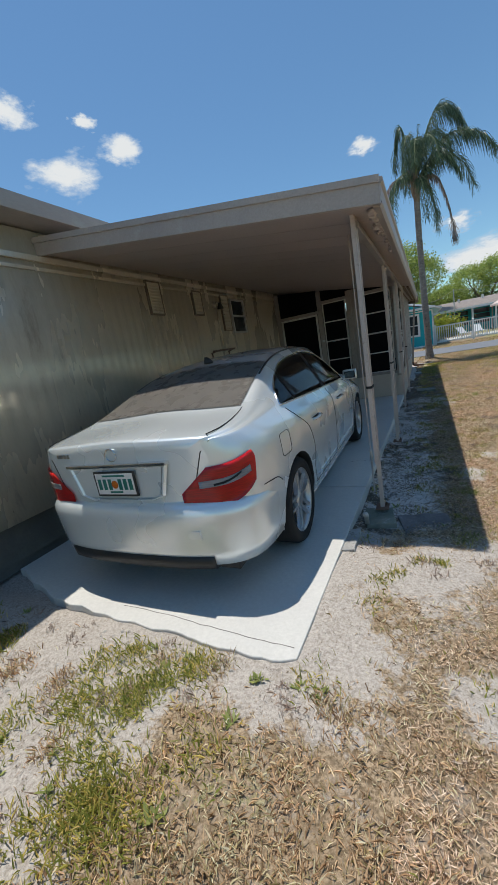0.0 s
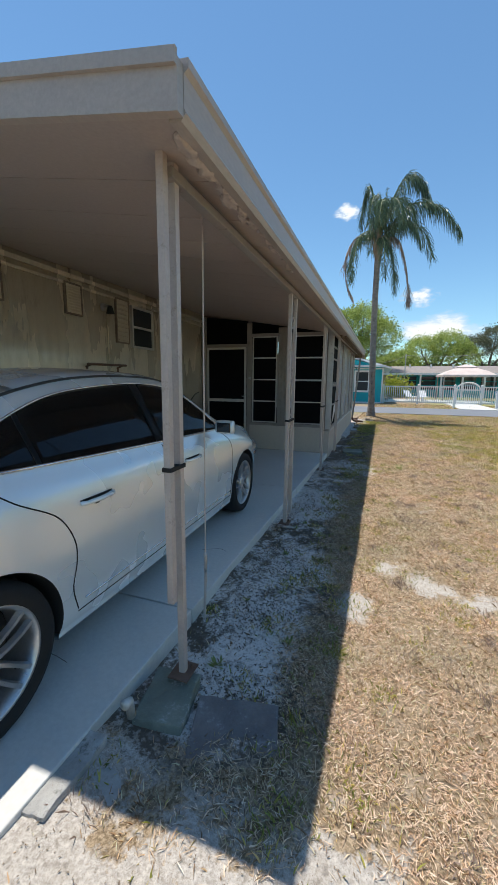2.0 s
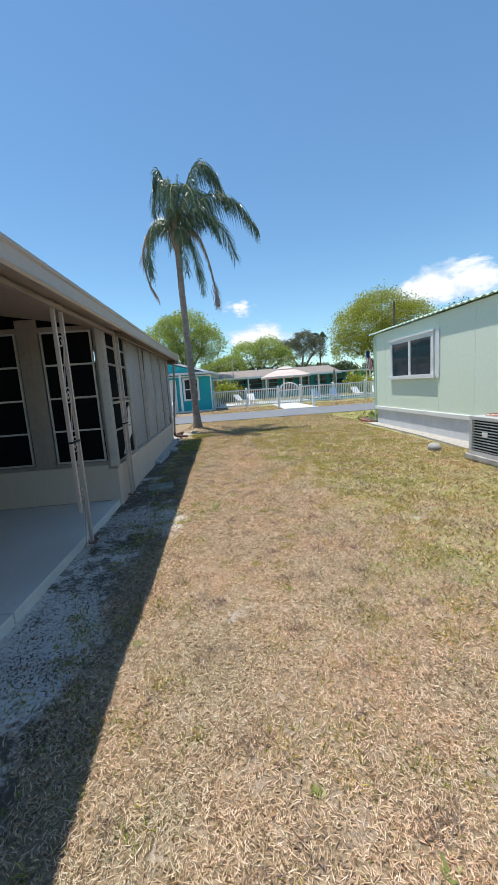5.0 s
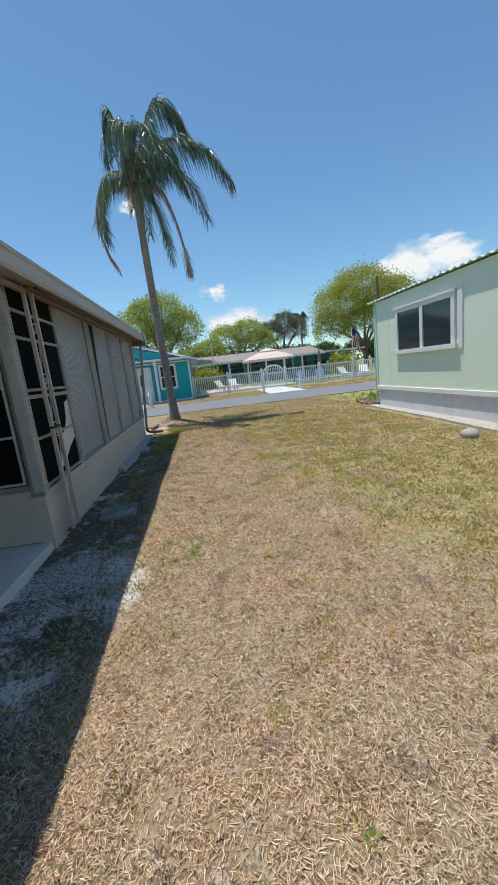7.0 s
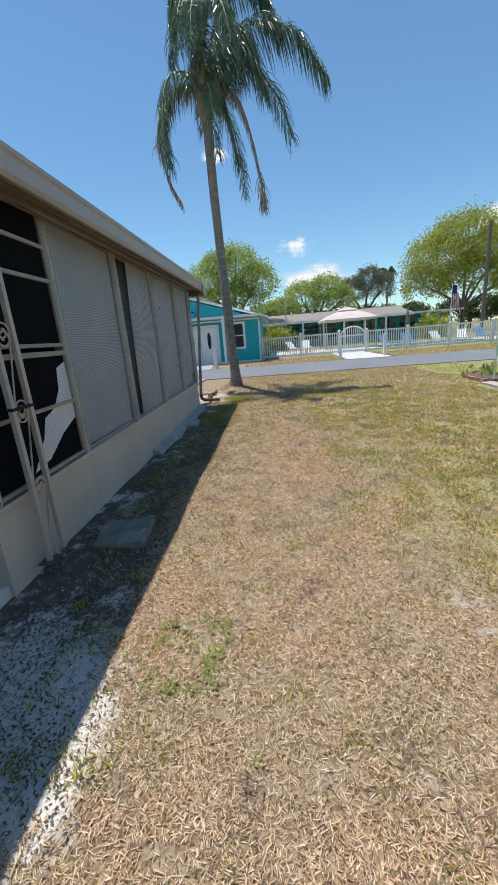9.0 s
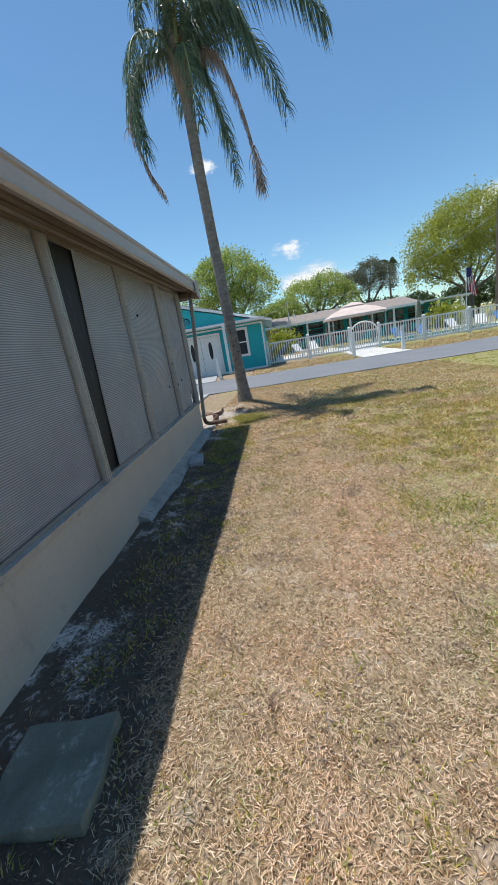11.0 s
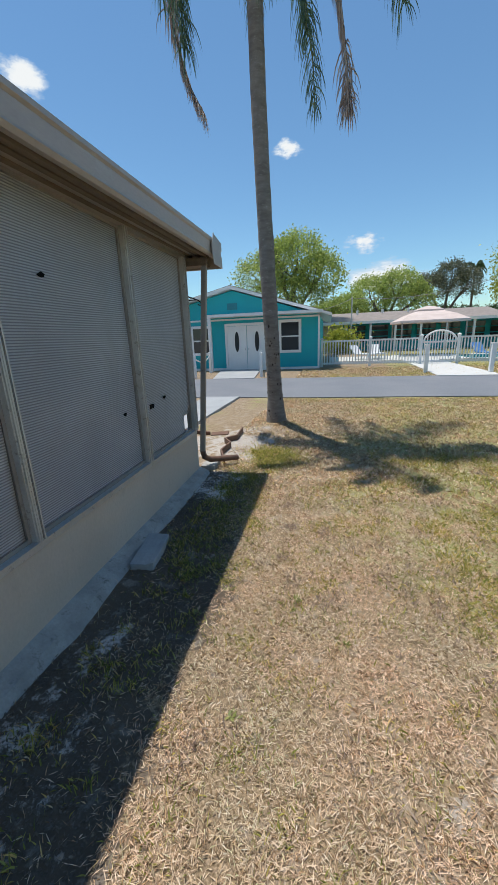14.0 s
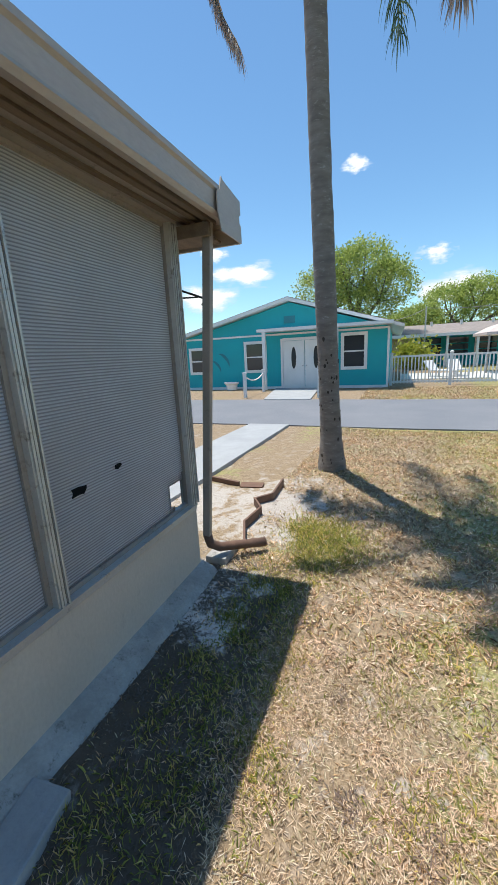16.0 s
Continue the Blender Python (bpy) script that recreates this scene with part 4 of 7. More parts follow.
spout = thing("downspout", "brown metal downspout with an elbow onto the sand", "downspout", at=(0.03, 15.20, 0))
bm = bmesh.new()
bar(bm, (0.0, 0, 0.24), (0.175, 0.0, 2.36), 0.058, 0.046)
part("pipe", bm, MAT["frame"], spout, bevel=0.006)
bm = bmesh.new()
tube(bm, [(0, 0, 0.24), (0.01, 0.02, 0.16), (0.06, 0.08, 0.11), (0.16, 0.18, 0.09), (0.34, 0.34, 0.06)], [0.034, 0.036, 0.037, 0.036, 0.036], 10)
part("elbow", bm, MAT["rust"], spout, "rusted flexible elbow", True)
bm = bmesh.new()
box(bm, -0.05, 0.12, 0.03, 0.30, -0.02, 0.04, 0.01)
tagged(part("splash_block", bm, MAT["rough_concrete"], spout), "grey splash block")


def paver(x, y, w, d, h, rz, mat, label, name="paver"):
    bm = bmesh.new()
    box(bm, -w / 2, w / 2, -d / 2, d / 2, -0.03, h, 0.008)
    bmesh.ops.subdivide_edges(bm, edges=bm.edges[:], cuts=2, use_grid_fill=True)
    bmesh.ops.subdivide_edges(bm, edges=bm.edges[:], cuts=1, use_grid_fill=True)
    for v in bm.verts:
        v.co += Vector(noise.noise_vector(v.co * 7 + Vector((x, y, 0)))) * 0.016 + Vector(noise.noise_vector(v.co * 30)) * 0.005
    ob = part(name, bm, MAT[mat], None, label)
    ob.matrix_basis = pose(x, y, 0, 0, 0, rz)
    return tagged(ob, category=name)


paver(0.42, 9.64, 0.38, 0.36, 0.03, 4, "mossy", "square mossy concrete paver on shaded sand")
paver(0.20, 13.42, 0.17, 0.42, 0.03, 8, "walk_concrete", "narrow grey concrete block beside the footing")
paver(0.40, 2.98, 0.36, 0.34, 0.008, 14, "slate", "dark flat slate-like paver sunk in sand")
paver(0.06, 3.04, 0.22, 0.28, 0.035, 8, "mossy", "weathered concrete post footing", "footing_block")
paver(-0.10, 2.62, 0.10, 0.30, 0.055, 3, "rough_concrete", "broken concrete block beside the slab", "footing_block")
bm = bmesh.new()
tube(bm, [(0.03, 2.62, -0.02), (0.03, 2.62, 0.02)], [0.085, 0.08], 16)
tagged(part("round_stone", bm, MAT["rough_concrete"], None, "round worn concrete plug in the sand"), category="stone")
bm = bmesh.new()
tube(bm, [(-0.02, 2.88, 0.05), (-0.02, 2.87, 0.13), (-0.02, 2.84, 0.14)], [0.018, 0.018, 0.022], 10)
tagged(part("pipe_stub", bm, MAT["pale_frame"], None, "short pale plastic pipe stub in a footing", True), category="pipe")

edging = thing("lawn_edging", "rusty bent metal lawn edging strip", "edging")
ed = [(0.20, 15.50), (0.06, 15.85), (0.12, 16.15), (-0.02, 16.35), (0.13, 16.50), (0.12, 16.95)]
for p, q in zip(ed, ed[1:]):
    bm = bmesh.new()
    bar(bm, (p[0], p[1], lumps(*p) + 0.03), (q[0], q[1], lumps(*q) + 0.035), 0.02, 0.11, (1, 0.3, 0))
    part("strip", bm, MAT["rust"], edging)
for p, q in (((-0.95, 17.05), (-0.45, 16.95)), ((-0.42, 16.93), (-0.12, 16.92))):
    bm = bmesh.new()
    bar(bm, (p[0], p[1], lumps(*p) + 0.02), (q[0], q[1], lumps(*q) + 0.02), 0.03, 0.08, (1, 0, 0))
    part("strip", bm, MAT["rust"], edging)

bm = bmesh.new()
prism(bm, [(-1.95, 16.2), (-0.98, 16.2), (-0.83, 20.72), (-1.75, 20.72)], "z", -0.1, 0.03)
tagged(part("front_walk", bm, MAT["walk_concrete"]), "pale concrete path to the lane", "path", kind="structure")
bm = bmesh.new()
prism(bm, [(-2.95, 25.22), (-1.30, 25.22), (-1.75, 29.3), (-3.75, 29.3)], "z", -0.1, 0.03)
tagged(part("entry_walk", bm, MAT["walk_concrete"]), "pale concrete path to the double doors", "path", kind="structure")
bm = bmesh.new()
prism(bm, [(5.2, 25.1), (7.2, 25.0), (7.2, 38), (5.6, 38)], "z", -0.1, 0.035)
box(bm, 1.6, 20, 33.2, 37.5, -0.1, 0.03)
tagged(part("pool_deck", bm, MAT["concrete"]), "pale concrete pool deck behind the fence", "pavement", kind="structure")


# ---- mint green mobile home ----
GX = 6.5
mint = thing("green_mobile_home", "mint green mobile home with a white skirting", "house")
bm = bmesh.new()
box(bm, GX, 12.0, 2.0, 15.6, 0.55, 2.78)
part("wall", bm, MAT["mint"], mint)
for yy in (14.9, 12.2, 11.0, 9.8, 8.6, 7.4, 6.2, 5.0, 3.8):
    bm = bmesh.new()
    box(bm, GX - 0.004, GX, yy - 0.012, yy + 0.012, 0.60, 2.70)
    part("seam_strip", bm, MAT["mint"], mint)
bm = bmesh.new()
box(bm, GX + 0.03, 11.9, 2.0, 15.57, -0.1, 0.46)
part("skirting", bm, MAT["block_white"], mint, "whitewashed block skirting")
bm = bmesh.new()
box(bm, GX - 0.03, 12.0, 1.98, 15.63, 0.46, 0.56, 0.01)
part("band", bm, MAT["white"], mint, "white base band")
bm = bmesh.new()
box(bm, GX - 0.02, GX + 0.05, 15.53, 15.625, 0.56, 2.76, 0.006)
part("corner_trim", bm, MAT["mint_trim"], mint)
bm = bmesh.new()
yy = 1.8
loop = []
while yy < 15.9:
    loop.append((yy, 2.80 + 0.02 * math.sin(yy * 2 * math.pi / 0.2)))
    yy += 0.05
rings(bm, [[(x, a, b + dz) for a, b in loop] + [(x, a, b + dz + 0.012) for a, b in loop[::-1]] for x, dz in ((GX - 0.11, 0.0), (9.2, 0.55), (12.2, 0.0))])
part("roof", bm, MAT["mint_trim"], mint, "corrugated pale metal roof")
bm = bmesh.new()
prism(bm, [(GX, 2.78), (12, 2.78), (9.2, 3.33)], "y", 15.5, 15.6)
part("gable", bm, MAT["mint"], mint)
w = bmesh.new()
y0, y1, z0, z1 = 12.35, 14.50, 1.38, 2.42
for a in ((y0, y0 + 0.10, z0 + 0.08, z1), (y1 - 0.10, y1, z0 + 0.08, z1), (y0 + 0.10, y1 - 0.10, z1 - 0.09, z1), (13.38, 13.48, z0 + 0.08, z1 - 0.09)):
    box(w, GX - 0.05, GX, *a, 0.004)
box(w, GX - 0.09, GX, y0 - 0.08, y1 + 0.04, z0 - 0.02, z0 + 0.08, 0.006)
box(w, GX - 0.07, GX, y0 - 0.03, y1 + 0.03, z1, z1 + 0.05, 0.006)
box(w, GX - 0.03, GX, y0 - 0.2, y0 - 0.06, z0 - 0.02, z1 + 0.05, 0.004)
win = part("window", w, MAT["white"], mint, "white-framed double window with dark screens")
for a, b in ((y0 + 0.1, 13.38), (13.48, y1 - 0.1)):
    g = bmesh.new()
    box(g, GX - 0.02, GX - 0.008, a, b, z0 + 0.08, z1 - 0.09)
    part("pane", g, MAT["window"], win)
for yy, zz in ((15.2, 3.2), (11.6, 3.9)):
    bm = bmesh.new()
    tube(bm, [(8.0, yy, 2.9), (8.0, yy, zz)], 0.05, 10)
    part("vent_pipe", bm, MAT["rust"], mint, "dark roof vent pipe")
bm = bmesh.new()
tube(bm, [(GX - 0.02, 15.66, 0.08), (GX - 0.02, 15.66, 2.70)], 0.018, 8)
part("conduit", bm, MAT["mint_trim"], mint)
bm = bmesh.new()
prism(bm, [(6.0, 3.0), (GX + 0.03, 3.0), (GX + 0.03, 15.75), (6.25, 15.75), (6.2, 12.5), (6.05, 10.5)], "z", -0.08, 0.015)
tagged(part("gravel_strip", bm, MAT["gravel"]), "pale gravel strip along the green home", "gravel", kind="structure")

ac = thing("ac_condenser", "grey outdoor air conditioner condenser on a pad", "air conditioner", at=(5.95, 9.45, 0.0))
bm = bmesh.new()
box(bm, -0.42, 0.42, -0.42, 0.42, 0.0, 0.08, 0.01)
part("pad", bm, MAT["rough_concrete"], ac)
for sx in (-1, 1):
    for sy in (-1, 1):
        bm = bmesh.new()
        box(bm, sx * 0.34 - 0.035, sx * 0.34 + 0.035, sy * 0.34 - 0.035, sy * 0.34 + 0.035, 0.14, 0.66, 0.005)
        part("corner_post", bm, MAT["ac_grey"], ac)
for name, z0, z1 in (("base_pan", 0.08, 0.14), ("top_cover", 0.66, 0.72)):
    bm = bmesh.new()
    box(bm, -0.375, 0.375, -0.375, 0.375, z0, z1, 0.008)
    part(name, bm, MAT["ac_grey"], ac)
bm = bmesh.new()
box(bm, -0.33, 0.33, -0.33, 0.33, 0.14, 0.66)
part("coil", bm, MAT["black"], ac)
for i in range(11):
    bm = bmesh.new()
    z = 0.16 + 0.046 * i
    box(bm, -0.372, 0.372, -0.372, 0.372, z, z + 0.01)
    part("louvre", bm, MAT["ac_grey"], ac)
bm = bmesh.new()
box(bm, -0.378, -0.372, -0.06, 0.06, 0.40, 0.48)
part("rating_plate", bm, MAT["white"], ac, "white rating plate")
bm = bmesh.new()
for r in (0.06, 0.12, 0.18, 0.24, 0.30):
    tube(bm, [(r * math.cos(u), r * math.sin(u), 0.74) for u in np.linspace(0, 2 * math.pi, 25)], 0.006, 5)
part("fan_guard", bm, MAT["red_brick"], ac, "rust-red fan guard")
bm = bmesh.new()
bmesh.ops.create_icosphere(bm, subdivisions=2, radius=0.12, matrix=Matrix.LocRotScale((5.5, 10.7, 0.05), None, (1, 1.2, 0.8)))
tagged(part("stone", bm, MAT["rough_concrete"], None, "grey stone beside the gravel strip", True), category="stone")

bed = thing("flower_bed", "corner flower bed edged with red stones", "flower bed")
bm = bmesh.new()
prism(bm, [(6.55, 15.8), (8.8, 15.8), (8.8, 17.3), (7.0, 17.3), (6.5, 16.8)], "z", -0.05, 0.05)
part("mulch", bm, MAT["tree_bark"], bed)
ring = [(6.4, 15.8), (6.35, 16.4), (6.5, 17.0), (7.0, 17.4), (7.8, 17.45), (8.8, 17.4)]
for p, q in zip(ring, ring[1:]):
    k = max(2, int(math.dist(p, q) / 0.2))
    for i in range(k):
        u = (i + 0.5) / k
        bm = bmesh.new()
        box(bm, -0.09, 0.09, -0.05, 0.05, -0.03, 0.07, 0.012)
        ob = part("edging_stone", bm, MAT["red_brick"], bed)
        ob.matrix_basis = pose(p[0] + (q[0] - p[0]) * u, p[1] + (q[1] - p[1]) * u, 0, rng.normal(0, 4), 0, math.degrees(math.atan2(q[1] - p[1], q[0] - p[0])) + rng.normal(0, 5))

# ---- turquoise community building ----
TY = 29.5
teal = thing("community_building", "turquoise stucco building with white trim and double doors", "house")
bm = bmesh.new()
prism(bm, [(-10.5, -0.1), (1.05, -0.1), (1.05, 2.45), (-3.1, 3.72), (-10.5, 1.95)], "y", TY, 41)
part("wall", bm, MAT["teal"], teal)
bm = bmesh.new()
prism(bm, [(-10.8, 1.92), (-3.1, 3.76), (1.6, 2.36), (1.6, 2.47), (-3.1, 3.90), (-10.8, 2.06)], "y", TY - 0.35, 41.3)
part("roof", bm, MAT["white"], teal, "white-edged low gable roof")
bm = bmesh.new()
prism(bm, [(-10.8, 2.065), (-3.1, 3.905), (1.6, 2.475), (1.6, 2.50), (-3.1, 3.93), (-10.8, 2.09)], "y", TY - 0.3, 41.3)
part("shingle", bm, MAT["shingle"], teal)
bm = bmesh.new()
box(bm, -10.5, 1.05, TY - 0.03, TY, 2.36, 2.44)
box(bm, 0.98, 1.07, TY - 0.02, TY + 0.05, 0.0, 2.4)
box(bm, -4.35, 1.2, TY - 0.9, TY - 0.004, 2.50, 2.62)
part("trim", bm, MAT["white"], teal)
bm = bmesh.new()
box(bm, -10.5, 1.06, TY - 0.06, TY, -0.1, 0.09)
part("plinth", bm, MAT["white"], teal)
bm = bmesh.new()
box(bm, -3.35, -2.85, TY - 0.03, TY - 0.003, 2.85, 3.15)
part("gable_vent", bm, MAT["dark_teal"], teal)
for x in (-4.05, -0.95):
    bm = bmesh.new()
    box(bm, x - 0.07, x + 0.07, TY - 0.88, TY - 0.74, 0.0, 2.5, 0.01)
    part("porch_column", bm, MAT["white"], teal)
for x0, x1, z0, z1 in ((-0.87, 0.21, 0.76, 2.29), (-5.31, -4.20, 0.74, 2.17), (-8.25, -7.35, 0.72, 2.01)):
    f = bmesh.new()
    for a in ((x0, x0 + 0.13, z0, z1), (x1 - 0.13, x1, z0, z1), (x0 + 0.13, x1 - 0.13, z0, z0 + 0.13), (x0 + 0.13, x1 - 0.13, z1 - 0.13, z1)):
        box(f, a[0], a[1], TY - 0.05, TY - 0.003, a[2], a[3], 0.006)
    box(f, x0 + 0.1, x1 - 0.1, TY - 0.035, TY - 0.003, (z0 + z1) / 2 - 0.03, (z0 + z1) / 2 + 0.03)
    w = part("window", f, MAT["white"], teal, "white-trimmed sash window")
    for a, b in ((z0 + 0.13, (z0 + z1) / 2 - 0.03), ((z0 + z1) / 2 + 0.03, z1 - 0.13)):
        g = bmesh.new()
        box(g, x0 + 0.12, x1 - 0.12, TY - 0.02, TY - 0.008, a, b)
        part("pane", g, MAT["window"], w)
dd = bmesh.new()
for a in ((-3.52, -3.42, 0.05, 2.2), (-1.42, -1.32, 0.05, 2.2), (-3.42, -1.42, 2.1, 2.22)):
    box(dd, a[0], a[1], TY - 0.07, TY - 0.003, a[2], a[3])
fr = part("door_frame", dd, MAT["white"], teal)
for x0, x1, s in ((-3.41, -2.44, 1), (-2.42, -1.43, -1)):
    g = bmesh.new()
    box(g, x0, x1, TY - 0.05, TY - 0.006, 0.06, 2.09, 0.01)
    d = part("door", g, MAT["white"], teal, "white panelled entrance door")
    g = bmesh.new()
    cx = (x0 + x1) / 2
    prism(g, [(cx + 0.11 * math.cos(u), 1.35 + 0.48 * math.sin(u)) for u in np.linspace(0, 2 * math.pi, 21)[:-1]], "y", TY - 0.06, TY - 0.052)
    part("oval_glass", g, MAT["window"], d, "dark oval glass")
    g = bmesh.new()
    tube(g, [(-2.43 + s * -0.08, TY - 0.12, 1.0), (-2.43 + s * -0.08, TY - 0.05, 1.0)], 0.03, 10)
    part("knob", g, MAT["steel"], d)
for cx, cz, s in ((-6.55, 1.25, 1.0), (-6.95, 0.98, 0.85)):
    bm = bmesh.new()
    a = [(cx + s * 0.45 * math.cos(u) * (1 - 0.15 * u), cz + s * 0.45 * math.sin(u)) for u in np.linspace(-0.5, 1.9, 12)]
    b = [(cx + s * (0.45 - 0.16 * math.sin(math.pi * i / 11)) * math.cos(u) * (1 - 0.15 * u), cz + s * (0.45 - 0.16 * math.sin(math.pi * i / 11)) * math.sin(u)) for i, u in enumerate(np.linspace(-0.5, 1.9, 12))]
    prism(bm, a + b[::-1][1:-1], "y", TY - 0.012, TY - 0.004)
    part("painted_shape", bm, MAT["dark_teal"], teal, "dark blue curved shape painted on the wall")
planter = bmesh.new()
rings(planter, [[(-5.8 + r * math.cos(u), TY - 0.55 + 0.7 * r * math.sin(u), z) for u in np.linspace(0, 2 * math.pi, 17)[:-1]] for r, z in ((0.24, 0.0), (0.28, 0.25), (0.36, 0.30), (0.36, 0.36), (0.30, 0.36), (0.28, 0.30))])
tagged(part("planter", planter, MAT["white"], None, "white urn planter beside turquoise wall"), category="planter")
ropes = []
for x, yv in ((-3.95, 26.0), (-4.0, 28.3), (-1.55, 28.3), (-1.15, 26.0)):
    p = thing("bollard", "short white bollard post beside the entry path", "post", "entry path posts", at=(x, yv, 0))
    bm = bmesh.new()
    box(bm, -0.055, 0.055, -0.055, 0.055, -0.05, 0.88, 0.01)
    part("shaft", bm, MAT["white"], p)
    bm = bmesh.new()
    box(bm, -0.07, 0.07, -0.07, 0.07, 0.88, 0.94, 0.02)
    part("cap", bm, MAT["white"], p)
for (x0, y0), (x1, y1) in (((-3.95, 26.0), (-4.0, 28.3)), ((-1.15, 26.0), (-1.55, 28.3))):
    bm = bmesh.new()
    tube(bm, [(x0 + (x1 - x0) * u, y0 + (y1 - y0) * u, 0.80 - 0.9 * u * (1 - u)) for u in np.linspace(0, 1, 13)], 0.025, 6)
    tagged(part("rope", bm, MAT["white"], None, "white rope slung between two bollards", True), category="rope", group="entry ropes")


# ---- white picket fence and gate ----
FY = 30.3
pb = bmesh.new()
box(pb, -0.024, 0.024, -0.012, 0.012, 0.06, 1.20)
PICKET = mesh_of("picket", pb, MAT["white"])


def picket_panel(x0, x1, parent):
    for z in (0.10, 1.16):
        bm = bmesh.new()
        box(bm, x0, x1, FY - 0.03, FY + 0.03, z, z + 0.08)
        part("rail", bm, MAT["white"], parent)
    n = int((x1 - x0) / 0.13)
    for i in range(n):
        shared("picket", PICKET, parent, Matrix.Translation((x0 + (i + 0.5) * (x1 - x0) / n, FY, 0)))


def fence_post(x, parent):
    bm = bmesh.new()
    box(bm, x - 0.06, x + 0.06, FY - 0.06, FY + 0.06, -0.05, 1.30, 0.008)
    rings(bm, [[(x + s * a, FY + s * b, z) for a, b in ((-1, -1), (1, -1), (1, 1), (-1, 1))] for s, z in ((0.075, 1.30), (0.075, 1.33), (0.01, 1.38))])
    part("post", bm, MAT["white"], parent)


for x0, x1 in ((1.16, 5.72), (7.32, 48.0)):
    f = thing("picket_fence", "white vinyl picket fence round the pool", "fence", "pool fence")
    k = round((x1 - x0) / 2.35)
    for i in range(k + 1):
        fence_post(x0 + (x1 - x0) * i / k, f)
        if i < k:
            picket_panel(x0 + (x1 - x0) * i / k + 0.06, x0 + (x1 - x0) * (i + 1) / k - 0.06, f)
gate = thing("arched_gate", "white vinyl picket gate with an arched top", "gate", at=(6.52, FY, 0))
bm = bmesh.new()
tube(bm, [(0.70 * math.cos(u), 0, 1.0 + 0.52 * math.sin(u)) for u in np.linspace(0, math.pi, 17)], 0.045, 6)
part("arch_rail", bm, MAT["white"], gate)
for z in (0.10, 0.98):
    bm = bmesh.new()
    box(bm, -0.72, 0.72, -0.03, 0.03, z, z + 0.08)
    part("rail", bm, MAT["white"], gate)
for i in range(12):
    x = -0.66 + 0.12 * i
    bm = bmesh.new()
    box(bm, x - 0.022, x + 0.022, -0.012, 0.012, 0.06, 1.0 + 0.5 * math.sqrt(max(0, 1 - (x / 0.70) ** 2)))
    part("picket", bm, MAT["white"], gate)
for x, yv in ((5.1, 26.48), (7.12, 25.9)):
    p = thing("bollard", "white square vinyl post by the pool path", "post", "pool path posts", at=(x, yv, 0))
    bm = bmesh.new()
    box(bm, -0.065, 0.065, -0.065, 0.065, -0.05, 1.0, 0.01)
    part("shaft", bm, MAT["white"], p)
    bm = bmesh.new()
    box(bm, -0.08, 0.08, -0.08, 0.08, 1.0, 1.05, 0.02)
    part("cap", bm, MAT["white"], p)


# ---- pool area ----
bm = bmesh.new()
box(bm, 9.0, 16.0, 33.6, 36.5, -0.05, 0.045)
tagged(part("pool_water", bm, MAT["water"]), "turquoise swimming pool water", "water", kind="structure")
gaz = thing("gazebo", "square garden gazebo with pinkish fabric canopy", "gazebo", at=(7.65, 38.0, 0))
bm = bmesh.new()
for z0, z1, s0, s1 in ((2.15, 2.75, 1.95, 0.62), (2.80, 3.05, 0.75, 0.04)):
    rings(bm, [[(a * s, b * s, z) for a, b in ((-1, -1), (0, -1.03), (1, -1), (1.03, 0), (1, 1), (0, 1.03), (-1, 1), (-1.03, 0))] for s, z in ((s0, z0 - 0.14), (s0, z0), (s0 * 0.55 + s1 * 0.45, z0 * 0.45 + z1 * 0.55), (s1, z1))])
part("canopy", bm, MAT["pale_fabric"], gaz)
for a in (-1.8, 1.8):
    for b in (-1.8, 1.8):
        bm = bmesh.new()
        box(bm, a - 0.04, a + 0.04, b - 0.04, b + 0.04, 0, 2.1)
        part("leg", bm, MAT["frame"], gaz)
for i, (x, yv, rz, m) in enumerate(((9.3, 32.6, 20, "blue"), (10.5, 32.5, -10, "blue"), (12.6, 32.7, 15, "white"), (13.9, 32.5, -20, "white"), (15.4, 32.8, 5, "blue"), (3.4, 34.5, 40, "white"), (4.3, 35.0, 10, "white"))):
    c = thing("sun_lounger", "%s pool lounger on the deck" % ("blue-slung" if m == "blue" else "white strapped"), "lounger", "pool loungers", at=(x, yv, 0.03))
    c.rotation_euler = (0, 0, radians(rz))
    bm = bmesh.new()
    box(bm, -0.3, 0.3, -0.9, 0.3, 0.30, 0.35, 0.01)
    part("seat", bm, MAT[m], c)
    bm = bmesh.new()
    bar(bm, (0, 0.3, 0.33), (0, 0.75, 0.80), 0.6, 0.05)
    part("backrest", bm, MAT[m], c)
    for a in (-0.27, 0.27):
        for b in (-0.8, 0.25):
            bm = bmesh.new()
            box(bm, a - 0.02, a + 0.02, b - 0.02, b + 0.02, 0, 0.3)
            part("leg", bm, MAT["white"], c)
umb = thing("patio_umbrella", "closed grey patio umbrella standing by the pool", "umbrella", at=(12.0, 37.0, 0.03))
bm = bmesh.new()
tube(bm, [(0, 0, 0), (0, 0, 2.6)], 0.025, 8)
part("pole", bm, MAT["white"], umb)
bm = bmesh.new()
tube(bm, [(0, 0, 1.0), (0, 0, 1.2), (0, 0, 2.1), (0, 0, 2.55)], [0.15, 0.2, 0.12, 0.02], 10)
part("canopy", bm, MAT["grey_leaf"], umb)

